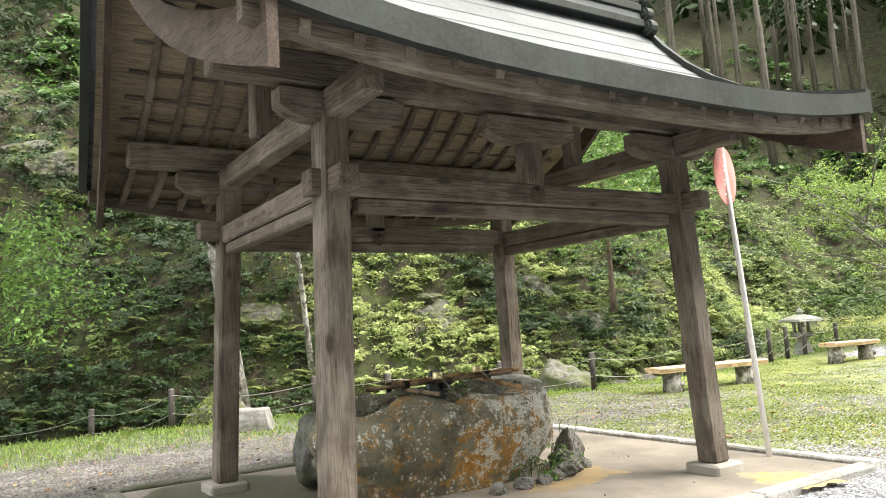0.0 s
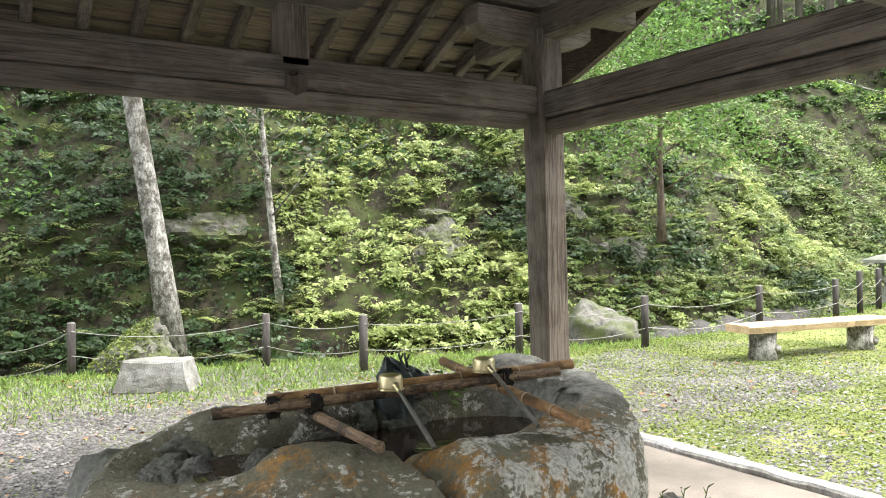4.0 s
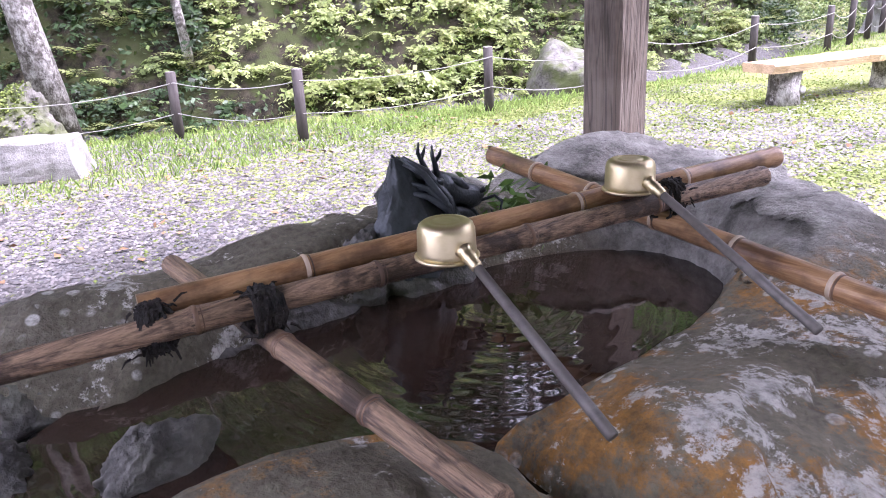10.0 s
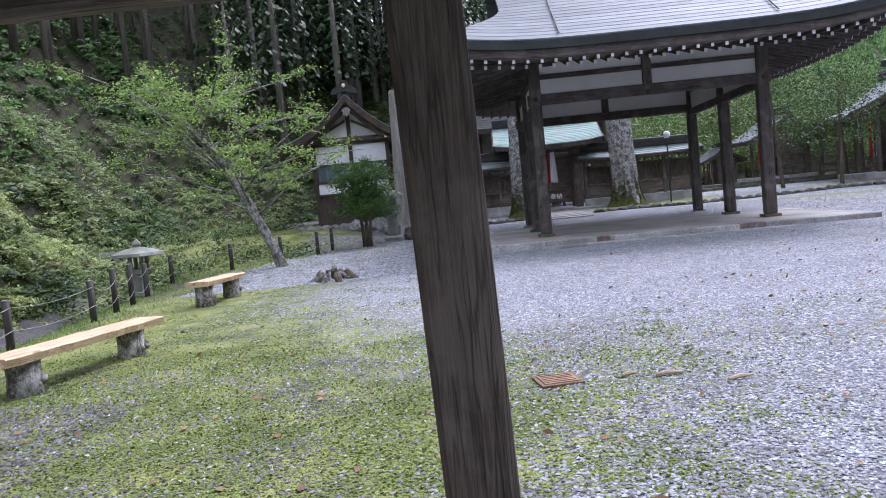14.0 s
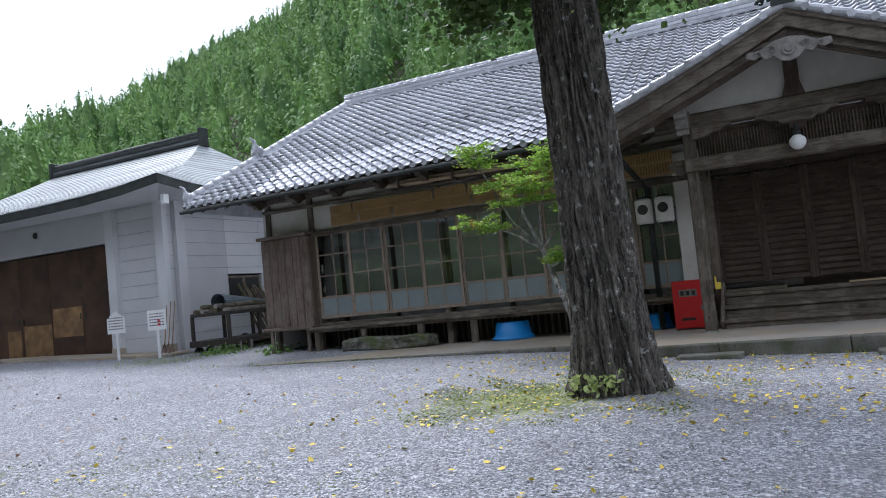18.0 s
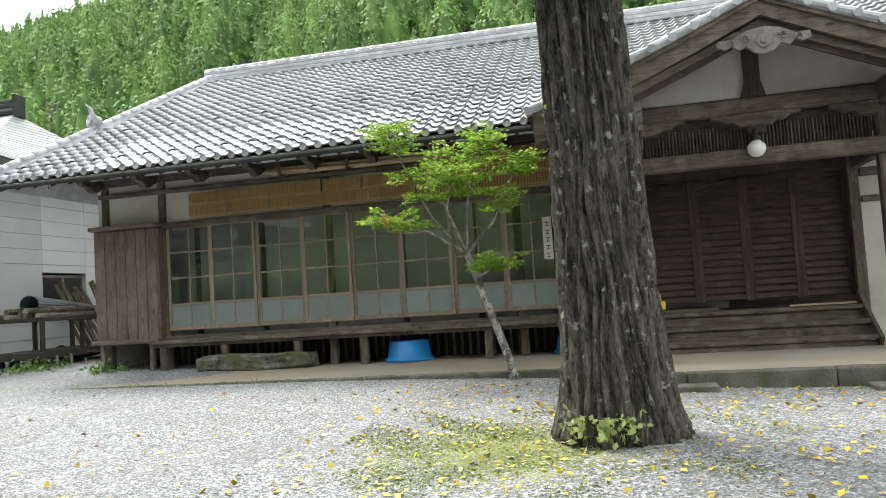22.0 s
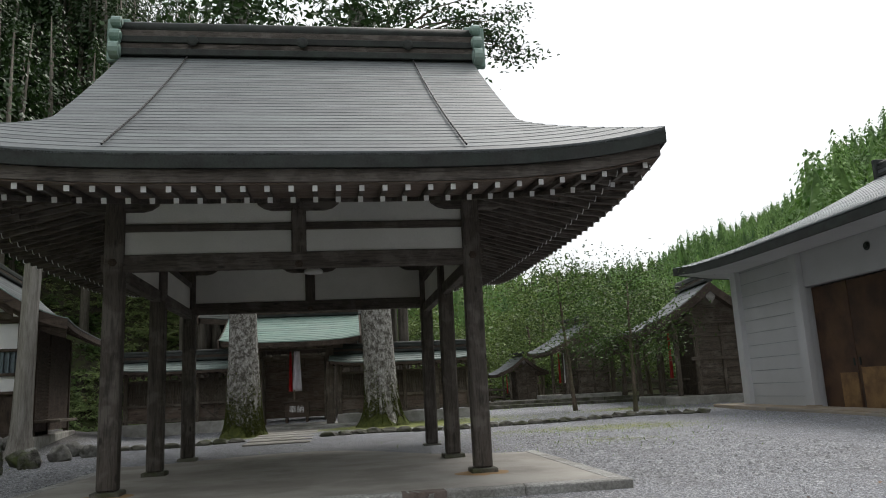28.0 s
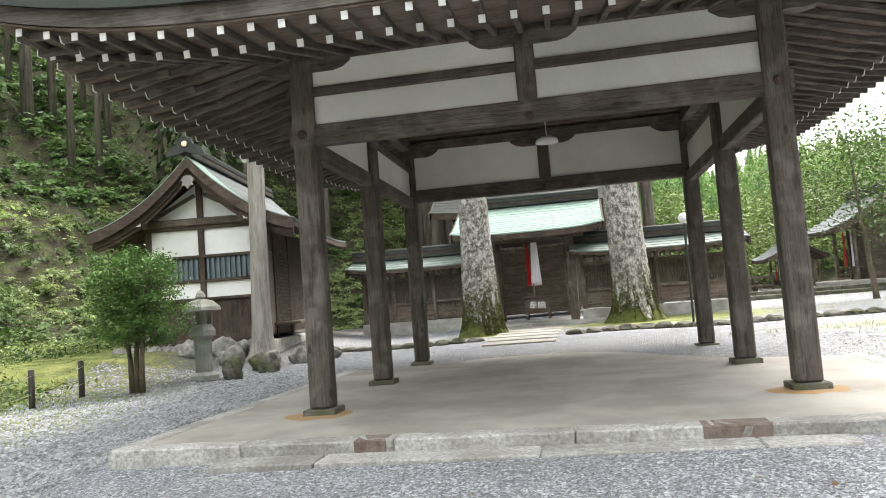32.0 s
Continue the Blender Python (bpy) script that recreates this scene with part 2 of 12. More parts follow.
CONCRETE = mat("worn_concrete", (0.24, 0.218, 0.186), (0.37, 0.34, 0.3), 0.9, 0.8, 0.1, stain=(0.42, 0.3, 0.16), stain_amt=0.35, stain_scale=0.5, fine=60)
ROCK = mat("dark_wet_rock", (0.02, 0.02, 0.017), (0.16, 0.158, 0.145), 0.5, 7, 1.0, stain=(0.05, 0.065, 0.02), stain_amt=0.5, stain_scale=4, fine=55, sharp=(0.36, 0.64))
GREYROCK = mat("grey_wet_rock", (0.03, 0.03, 0.026), (0.17, 0.17, 0.152), 0.6, 5, 0.9, stain=(0.045, 0.05, 0.025), stain_amt=0.6, stain_scale=5, fine=60, sharp=(0.36, 0.64))
BRASS = mat("brass", (0.55, 0.47, 0.27), (0.7, 0.62, 0.4), 0.42, 8, 0.05, 1.0)
STEEL = mat("dull_steel", (0.105, 0.1, 0.092), (0.24, 0.228, 0.205), 0.55, 60, 0.15, 0.35, stain=(0.075, 0.068, 0.058), stain_amt=0.5, stain_scale=30)
BRONZE = mat("dark_bronze", (0.02, 0.027, 0.03), (0.07, 0.085, 0.09), 0.4, 12, 0.6, 0.3)
ROPE = mat("black_rope", (0.006, 0.006, 0.006), (0.03, 0.026, 0.022), 0.9, 40, 0.9)
BAMBOO = mat("tan_bamboo", (0.2, 0.105, 0.045), (0.42, 0.26, 0.13), 0.38, 60, 0.1, stain=(0.07, 0.042, 0.026), stain_amt=0.75, stain_scale=14, edge=(0.5, 0.6), fine=260, sharp=(0.36, 0.62))
TANX, TANY = (mat("tan_cane_" + k, (0.2, 0.1, 0.04), (0.45, 0.28, 0.14), 0.36, 70, 0.12, stain=(0.085, 0.05, 0.03), stain_amt=0.75, stain_scale=9, stretch=st, edge=(0.48, 0.62), fine=300, sharp=(0.36, 0.62)) for k, st in (("x", (0.05, 1, 1)), ("y", (1, 0.05, 1))))
CANE = {k: mat("old_cane_" + k, (0.03, 0.019, 0.013), (0.32, 0.22, 0.14), 0.5, 110, 0.5, stain=(0.028, 0.019, 0.014), stain_amt=0.85, stain_scale=9, stretch=st, edge=(0.5, 0.57), fine=420, sharp=(0.36, 0.6)) for k, st in (("x", (0.05, 1, 1)), ("y", (1, 0.05, 1)))}
CANERING = mat("cane_joint", (0.4, 0.31, 0.22), (0.62, 0.53, 0.42), 0.6, 30, 0.2)
BAMDARK = mat("dark_bamboo", (0.06, 0.036, 0.022), (0.27, 0.17, 0.1), 0.5, 8, 0.3, stain=(0.05, 0.035, 0.03), stain_amt=0.7, stain_scale=5)
FADED = mat("faded_red_paint", (0.55, 0.1, 0.09), (0.66, 0.2, 0.17), 0.5, 5, 0.02, stain=(0.75, 0.6, 0.55), stain_amt=0.5)
RED = mat("red_enamel", (0.4, 0.012, 0.014), (0.5, 0.02, 0.02), 0.4, 4, 0.03)
BLUE = mat("blue_plastic", (0.02, 0.2, 0.55), (0.035, 0.28, 0.68), 0.35, 4, 0.02)
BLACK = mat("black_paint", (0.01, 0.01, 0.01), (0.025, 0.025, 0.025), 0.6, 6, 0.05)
RUSTY = mat("rusty_plate", (0.1, 0.055, 0.035), (0.26, 0.16, 0.1), 0.85, 9, 0.4, stain=(0.36, 0.24, 0.14), stain_amt=0.5, stain_scale=5)
STAIN = mat("rust_stained_concrete", (0.36, 0.2, 0.07), (0.3, 0.23, 0.15), 0.9, 6, 0.1)
SASH = mat("sash_wood", (0.17, 0.125, 0.095), (0.33, 0.265, 0.21), 0.7, 14, 0.3)
# concrete colour with shade mixed in beside the wet and moss
WETSHADEC = mat("shaded_wet_mossy_concrete", (0.05, 0.045, 0.036), (0.13, 0.112, 0.09), 0.55, 2.0, 0.2, stain=(0.05, 0.06, 0.022), stain_amt=0.6, stain_scale=2.5)
IRON = mat("tarred_iron", (0.012, 0.011, 0.01), (0.04, 0.036, 0.032), 0.6, 9, 0.2, stain=(0.09, 0.055, 0.035), stain_amt=0.35, stain_scale=5)
RUST = mat("rusted_steel_door", (0.028, 0.016, 0.012), (0.07, 0.037, 0.026), 0.5, 1.5, 0.1, stain=(0.15, 0.085, 0.04), stain_amt=0.4, stain_scale=1.1)
GALV = mat("corrugated_sheet", (0.085, 0.115, 0.135), (0.17, 0.21, 0.235), 0.5, 3, 0.1, 0.3)
POSTM = mat("dark_fence_post", (0.028, 0.024, 0.022), (0.075, 0.066, 0.06), 0.8, 12, 0.6, stretch=(1, 1, 0.2))
BARK = mat("furrowed_bark", (0.035, 0.026, 0.02), (0.2, 0.155, 0.12), 0.95, 9, 1.0, stretch=(1, 1, 0.25), stain=(0.075, 0.1, 0.03), stain_amt=0.35, stain_scale=1.2)
GINKGO = mat("deeply_furrowed_bark", (0.014, 0.012, 0.01), (0.15, 0.136, 0.116), 0.95, 16, 1.0, stretch=(1, 1, 0.3), stain=(0.38, 0.38, 0.36), stain_amt=0.75, stain_scale=9, edge=(0.6, 0.66), fine=60, sharp=(0.4, 0.62))
GREYWOOD = mat("grey_carved_wood", (0.15, 0.14, 0.13), (0.3, 0.285, 0.262), 0.85, 9, 0.4, stain=(0.12, 0.11, 0.1), stain_amt=0.5, stain_scale=3)
PALEW = mat("pale_pole_wood", (0.36, 0.27, 0.17), (0.52, 0.41, 0.27), 0.7, 8, 0.2)
MOSSY = mat("mossy_kerb_stone", (0.06, 0.056, 0.048), (0.25, 0.238, 0.212), 0.9, 7, 0.9, stain=(0.05, 0.06, 0.02), stain_amt=0.8, stain_scale=3.5, fine=60)
MAPLE = mat("leaf_maple", (0.14, 0.29, 0.03), (0.36, 0.5, 0.08), 0.5, 2.5, 0, island=0.35, translucent=0.45, stain=(0.5, 0.16, 0.05), stain_amt=0.7, stain_scale=2.2, edge=(0.62, 0.7))
SAWN = mat("bleached_trunk", (0.16, 0.145, 0.125), (0.37, 0.35, 0.325), 0.9, 10, 0.9, stretch=(1, 1, 0.08), fine=60, sharp=(0.36, 0.64))
CEDARBARK = mat("straight_cedar_bark", (0.07, 0.06, 0.05), (0.27, 0.24, 0.205), 0.95, 8, 0.8, stretch=(1, 1, 0.1), fine=50)
PALEBARK = mat("lichen_bark", (0.15, 0.138, 0.12), (0.5, 0.49, 0.465), 0.9, 16, 0.9, stretch=(1, 1, 0.5), stain=(0.05, 0.044, 0.034), stain_amt=0.9, stain_scale=5.5, edge=(0.47, 0.55), sharp=(0.4, 0.6), fine=60)
MOSS = mat("moss", (0.03, 0.04, 0.01), (0.12, 0.135, 0.03), 1.0, 9, 0.8, fine=120)
LEAF = mat("leaf_green", (0.035, 0.075, 0.016), (0.085, 0.14, 0.03), 0.55, 1.5, 0, island=0.45, translucent=0.3)
LEAFY = mat("leaf_yellow_green", (0.19, 0.265, 0.075), (0.5, 0.56, 0.23), 0.5, 1.1, 0, island=0.45, translucent=0.4, stain=(0.3, 0.2, 0.09), stain_amt=0.6, stain_scale=1.7, edge=(0.58, 0.7))
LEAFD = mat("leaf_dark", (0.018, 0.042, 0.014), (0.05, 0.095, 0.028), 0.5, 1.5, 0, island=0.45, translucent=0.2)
WOODL = mat("leaf_wood_green", (0.055, 0.1, 0.025), (0.21, 0.285, 0.08), 0.6, 0.5, 0, island=0.45, translucent=0.25)
SHRUBL = mat("leaf_evergreen", (0.04, 0.105, 0.02), (0.12, 0.215, 0.05), 0.45, 1.5, 0, island=0.4, translucent=0.3)
PINE = mat("leaf_pine", (0.075, 0.165, 0.035), (0.2, 0.33, 0.085), 0.6, 0.8, 0, island=0.4, translucent=0.3)
FERN = mat("leaf_hillside", (0.07, 0.12, 0.035), (0.27, 0.34, 0.12), 0.55, 0.8, 0, island=0.5, translucent=0.3, stain=(0.22, 0.15, 0.07), stain_amt=0.6, stain_scale=1.3, edge=(0.56, 0.68))
CEDAR = mat("cedar_foliage", (0.05, 0.12, 0.028), (0.185, 0.315, 0.085), 0.7, 0.17, 0, island=0.22, translucent=0.25, sharp=(0.4, 0.6), fine=0.7)
FALLEN = mat("fallen_leaf", (0.5, 0.36, 0.03), (0.65, 0.5, 0.06), 0.6, 3, 0, island=0.4)
BROWNLEAF = mat("brown_leaf", (0.16, 0.08, 0.035), (0.32, 0.19, 0.09), 0.7, 3, 0, island=0.4)
DARKPEBBLE = mat("dirty_gravel_stone", (0.04, 0.037, 0.034), (0.2, 0.187, 0.175), 0.85, 3, 0.2, island=0.5)
PEBBLE = mat("gravel_stone", (0.13, 0.135, 0.145), (0.34, 0.345, 0.355), 0.85, 3, 0.2, island=0.5)
GRASS = mat("grass_blade", (0.17, 0.28, 0.06), (0.36, 0.48, 0.14), 0.7, 0.8, 0, island=0.4, translucent=0.3)
MOSSP = mat("moss_tuft", (0.085, 0.125, 0.026), (0.25, 0.305, 0.075), 0.8, 0.9, 0, island=0.35, translucent=0.2)
CLOTH = mat("white_cloth", (0.75, 0.72, 0.78), (0.82, 0.8, 0.84), 0.9, 4, 0.05)
PLAQUE = mat("yellow_plaque_wood", (0.3, 0.18, 0.065), (0.44, 0.28, 0.11), 0.7, 8, 0.15, stretch=(1, 1, 4))
INK = mat("ink", (0.02, 0.018, 0.016), (0.04, 0.035, 0.03), 0.8, 5, 0)
REDINK = mat("red_ink", (0.5, 0.02, 0.03), (0.6, 0.04, 0.05), 0.7, 5, 0)
PANELW = mat("pale_copper_roof", (0.14, 0.155, 0.162), (0.215, 0.235, 0.243), 0.45, 0.6, 0.06, 0.15, stain=(0.3, 0.36, 0.35), stain_amt=0.4, stain_scale=0.4)
FROST = mat("frosted_glass", (0.17, 0.21, 0.215), (0.22, 0.26, 0.265), 0.35, 2, 0.02, spec=0.6)
# tatami colour darkened to hold the shade of the room
LATH = mat("tatami_room_shade", (0.1, 0.09, 0.06), (0.16, 0.14, 0.1), 0.9, 2, 0.1)


def glass(name, tint, rough, alpha):
    m = bpy.data.materials.new(name)
    m.use_nodes = True
    n, l = m.node_tree.nodes, m.node_tree.links
    gl, tr, mx, fr = n.new("ShaderNodeBsdfGlossy"), n.new("ShaderNodeBsdfTransparent"), n.new("ShaderNodeMixShader"), n.new("ShaderNodeFresnel")
    gl.inputs["Roughness"].default_value = rough
    tr.inputs["Color"].default_value = (*tint, 1)
    fr.inputs["IOR"].default_value = alpha
    l.new(fr.outputs[0], mx.inputs[0])
    l.new(tr.outputs[0], mx.inputs[1])
    l.new(gl.outputs[0], mx.inputs[2])
    l.new(mx.outputs[0], n["Material Output"].inputs["Surface"])
    return m


GLASS = glass("window_glass", (0.86, 0.9, 0.88), 0.02, 1.75)


def water_material():
    m = mat("dark_water", (0.02, 0.012, 0.008), (0.035, 0.022, 0.015), 0.03, 2, 0, spec=0.6)
    n, l = m.node_tree.nodes, m.node_tree.links
    wv, bp, tc = n.new("ShaderNodeTexWave"), n.new("ShaderNodeBump"), n.new("ShaderNodeTexCoord")
    wv.wave_type, wv.rings_direction = "RINGS", "Z"
    wv.inputs["Scale"].default_value, wv.inputs["Distortion"].default_value, wv.inputs["Detail Scale"].default_value = 8, 1.6, 2.5
    bp.inputs["Strength"].default_value, bp.inputs["Distance"].default_value = 0.05, 0.004
    spout = n.new("ShaderNodeVectorMath")
    spout.operation = "ADD"
    spout.inputs[1].default_value = (0.2, -0.32, 0)
    l.new(tc.outputs["Object"], spout.inputs[0])
    l.new(spout.outputs[0], wv.inputs["Vector"])
    l.new(wv.outputs["Fac"], bp.inputs["Height"])
    l.new(bp.outputs[0], n["Principled BSDF"].inputs["Normal"])
    return m


WATER = water_material()


def lichen_rock():
    """Olive-grey boulder: crisp pale lichen, orange stains, and a plain grey end."""
    m = mat("lichen_boulder", (0.05, 0.046, 0.03), (0.205, 0.192, 0.135), 0.8, 3.5, 0.9, fine=75, sharp=(0.34, 0.66))
    n, l = m.node_tree.nodes, m.node_tree.links
    tc = n.new("ShaderNodeTexCoord")
    sep = n.new("ShaderNodeSeparateXYZ")
    l.new(tc.outputs["Object"], sep.inputs[0])
    src = [k for k in n if k.type == "HUE_SAT"][0].outputs[0]

    def tex(sc, detail, rough):
        t = n.new("ShaderNodeTexNoise")
        t.inputs["Scale"].default_value, t.inputs["Detail"].default_value, t.inputs["Roughness"].default_value = sc, detail, rough
        l.new(tc.outputs["Object"], t.inputs["Vector"])
        return t.outputs["Fac"]

    def calc(op, a, b):
        q = n.new("ShaderNodeMath")
        q.operation = op
        for k, v in enumerate((a, b)):
            if isinstance(v, float):
                q.inputs[k].default_value = v
            else:
                l.new(v, q.inputs[k])
        return q.outputs[0]

    def span(v, a, b, lo=0.0, hi=1.0):
        q = n.new("ShaderNodeMapRange")
        for k, u in enumerate((a, b, lo, hi)):
            q.inputs[k + 1].default_value = u
        l.new(v, q.inputs[0])
        return q.outputs[0]

    def over(fac, base, colour):
        x = n.new("ShaderNodeMix")
        x.data_type = "RGBA"
        l.new(fac, x.inputs[0])
        l.new(base, x.inputs[6])
        if isinstance(colour, tuple):
            x.inputs[7].default_value = (*colour, 1)
        else:
            l.new(colour, x.inputs[7])
        return x.outputs[2]

    # the far end is a plainer grey stone
    grey = n.new("ShaderNodeValToRGB")
    grey.color_ramp.elements[0].position, grey.color_ramp.elements[1].position = 0.38, 0.64
    grey.color_ramp.elements[0].color, grey.color_ramp.elements[1].color = (0.1, 0.1, 0.09, 1), (0.4, 0.4, 0.365, 1)
    l.new(tex(9.0, 12, 0.75), grey.inputs[0])
    end = span(calc("ADD", sep.outputs["Y"], calc("MULTIPLY", tex(3.0, 4, 0.6), 0.5)), 0.85, 0.98)
    end = calc("MULTIPLY", end, span(sep.outputs["X"], 0.35, 0.2))
    end = calc("MULTIPLY", end, span(sep.outputs["Z"], 0.3, 0.5))
    src = over(end, src, grey.outputs[0])
    # orange stains, with a broad patch low on one face
    gm, gd = n.new("ShaderNodeVectorMath"), n.new("ShaderNodeVectorMath")
    gm.operation, gd.operation = "SUBTRACT", "LENGTH"
    gm.inputs[1].default_value = (0.62, 0.1, 0.2)
    l.new(tc.outputs["Object"], gm.inputs[0])
    l.new(gm.outputs[0], gd.inputs[0])
    near = calc("ADD", calc("MULTIPLY", gd.outputs["Value"], -0.75), calc("MULTIPLY", tex(8.0, 11, 0.8), 1.5))
    ochre = n.new("ShaderNodeValToRGB")
    ochre.color_ramp.elements[0].color, ochre.color_ramp.elements[1].color = (0.17, 0.095, 0.025, 1), (0.46, 0.22, 0.035, 1)
    ochre.color_ramp.elements[0].position, ochre.color_ramp.elements[1].position = 0.35, 0.65
    l.new(tex(40.0, 6, 0.7), ochre.inputs[0])
    clear = span(end, 0.0, 1.0, 1.0, 0.0)
    src = over(calc("MULTIPLY", calc("MULTIPLY", span(tex(4.0, 12, 0.78), 0.5, 0.58), calc("MULTIPLY", clear, span(sep.outputs["X"], -0.12, 0.14))), 0.85), src, ochre.outputs[0])
    src = over(calc("MULTIPLY", span(near, 0.5, 0.6), 0.9), src, ochre.outputs[0])
    # pale lichen: broad crusts, thicker towards one end, and small round spots
    bias = calc("MULTIPLY", span(sep.outputs["Y"], -0.3, 0.75), span(sep.outputs["X"], 0.15, 0.6))
    crust = span(calc("ADD", tex(7.5, 14, 0.8), calc("MULTIPLY", bias, 0.13)), 0.56, 0.59)
    vo = n.new("ShaderNodeTexVoronoi")
    vo.inputs["Scale"].default_value = 26.0
    l.new(tc.outputs["Object"], vo.inputs["Vector"])
    spots = calc("MULTIPLY", span(vo.outputs["Distance"], 0.34, 0.26), span(tex(5.0, 5, 0.6), 0.52, 0.58))
    pale = n.new("ShaderNodeValToRGB")
    pale.color_ramp.elements[0].position, pale.color_ramp.elements[1].position = 0.36, 0.6
    pale.color_ramp.elements[0].color, pale.color_ramp.elements[1].color = (0.25, 0.25, 0.22, 1), (0.6, 0.6, 0.55, 1)
    l.new(tex(60.0, 5, 0.7), pale.inputs[0])
    src = over(calc("MULTIPLY", calc("MAXIMUM", crust, spots), calc("MULTIPLY", clear, 0.85)), src, pale.outputs[0])
    l.new(src, n["Principled BSDF"].inputs["Base Color"])
    bp = n.new("ShaderNodeBump")
    bp.inputs["Strength"].default_value, bp.inputs["Distance"].default_value = 0.8, 0.006
    l.new(tex(110.0, 8, 0.7), bp.inputs["Height"])
    l.new(n["Principled BSDF"].inputs["Normal"].links[0].from_socket, bp.inputs["Normal"])
    l.new(bp.outputs[0], n["Principled BSDF"].inputs["Normal"])
    return m


LICHEN = lichen_rock()


def ground_material():
    """Gravel with moss where the mesh's moss value says so."""
    m = bpy.data.materials.new("gravel_and_moss")
    m.use_nodes = True
    n, l = m.node_tree.nodes, m.node_tree.links
    b = n["Principled BSDF"]
    b.inputs["Roughness"].default_value = 0.95
    tc = n.new("ShaderNodeTexCoord")

    def tex(kind, sc, detail=3):
        t = n.new(kind)
        t.inputs["Scale"].default_value = sc
        if kind == "ShaderNodeTexNoise":
            t.inputs["Detail"].default_value = detail
        l.new(tc.outputs["Object"], t.inputs["Vector"])
        return t

    def ramp(src, stops):
        r = n.new("ShaderNodeValToRGB")
        el = r.color_ramp.elements
        while len(el) < len(stops):
            el.new(0.5)
        for e, (p, c) in zip(el, stops):
            e.position, e.color = p, (*c, 1)
        l.new(src, r.inputs[0])
        return r.outputs[0]

    def mixed(fac, a, c):
        x = n.new("ShaderNodeMix")
        x.data_type = "RGBA"
        l.new(fac, x.inputs[0])
        l.new(a, x.inputs[6])
        l.new(c, x.inputs[7])
        return x.outputs[2]

    v = tex("ShaderNodeTexVoronoi", 55)
    stones = ramp(v.outputs["Color"], [(0.0, (0.045, 0.047, 0.055)), (0.5, (0.21, 0.22, 0.245)), (1.0, (0.62, 0.63, 0.67))])
    gaps = ramp(v.outputs["Distance"], [(0.0, (0, 0, 0)), (0.55, (0.0, 0.0, 0.0)), (0.8, (0.8, 0.8, 0.8))])
    dirt = ramp(tex("ShaderNodeTexNoise", 0.7, 6).outputs["Fac"], [(0.3, (0.13, 0.125, 0.12)), (0.7, (0.23, 0.225, 0.215))])
    grav = mixed(gaps, stones, dirt)
    worn = ramp(tex("ShaderNodeTexNoise", 0.9, 7).outputs["Fac"], [(0.0, (0, 0, 0)), (0.46, (0, 0, 0)), (0.66, (0.4, 0.4, 0.4))])
    earth = ramp(tex("ShaderNodeTexNoise", 22, 5).outputs["Fac"], [(0.3, (0.085, 0.08, 0.078)), (0.7, (0.26, 0.255, 0.26))])
    grav = mixed(worn, grav, earth)
    speck = ramp(tex("ShaderNodeTexVoronoi", 26).outputs["Color"], [(0.0, (0, 0, 0)), (0.8, (0, 0, 0)), (0.86, (0.8, 0.8, 0.8))])
    chips = ramp(tex("ShaderNodeTexNoise", 60, 2).outputs["Fac"], [(0.35, (0.3, 0.31, 0.33)), (0.65, (0.66, 0.66, 0.68))])
    grav = mixed(speck, grav, chips)
    green = ramp(tex("ShaderNodeTexNoise", 2.2, 8).outputs["Fac"], [(0.3, (0.08, 0.1, 0.03)), (0.5, (0.18, 0.205, 0.055)), (0.72, (0.3, 0.31, 0.1))])
    at = n.new("ShaderNodeAttribute")
    at.attribute_name = "moss"
    nz = tex("ShaderNodeTexNoise", 14, 8)
    sm = n.new("ShaderNodeMath")
    sm.operation = "ADD"
    l.new(at.outputs["Fac"], sm.inputs[0])
    l.new(nz.outputs["Fac"], sm.inputs[1])
    hal = n.new("ShaderNodeMath")
    hal.operation = "MULTIPLY"
    hal.inputs[1].default_value = 0.5
    l.new(sm.outputs[0], hal.inputs[0])
    mask = ramp(hal.outputs[0], [(0.0, (0, 0, 0)), (0.47, (0, 0, 0)), (0.54, (1, 1, 1))])
    lt = n.new("ShaderNodeAttribute")
    lt.attribute_name = "litter"
    soil = ramp(tex("ShaderNodeTexNoise", 40, 4).outputs["Fac"], [(0.3, (0.022, 0.02, 0.017)), (0.7, (0.11, 0.1, 0.088))])
    grav = mixed(lt.outputs["Fac"], grav, soil)
    l.new(mixed(mask, grav, green), b.inputs["Base Color"])
    bp = n.new("ShaderNodeBump")
    bp.inputs["Strength"].default_value, bp.inputs["Distance"].default_value = 0.9, 0.015
    l.new(v.outputs["Distance"], bp.inputs["Height"])
    bp2 = n.new("ShaderNodeBump")
    bp2.inputs["Strength"].default_value, bp2.inputs["Distance"].default_value = 0.6, 0.03
    l.new(tex("ShaderNodeTexNoise", 30, 6).outputs["Fac"], bp2.inputs["Height"])
    l.new(bp.outputs[0], bp2.inputs["Normal"])
    l.new(bp2.outputs[0], b.inputs["Normal"])
    return m


GROUND = ground_material()

FOOTSTONE = mat("grey_foot_stone", (0.06, 0.058, 0.054), (0.27, 0.26, 0.245), 0.85, 9, 0.9, stain=(0.09, 0.085, 0.05), stain_amt=0.5, stain_scale=5, fine=70)
YSTAIN = mat("yellow_mineral_stain", (0.4, 0.26, 0.08), (0.33, 0.26, 0.17), 0.85, 5, 0.1, stain=(0.26, 0.21, 0.165), stain_amt=0.9, stain_scale=6)
HILL = mat("hillside_earth", (0.01, 0.008, 0.006), (0.07, 0.06, 0.038), 1.0, 8.0, 1.0, stain=(0.05, 0.066, 0.018), stain_amt=0.8, stain_scale=2.6, fine=60, sharp=(0.4, 0.62), edge=(0.46, 0.56))
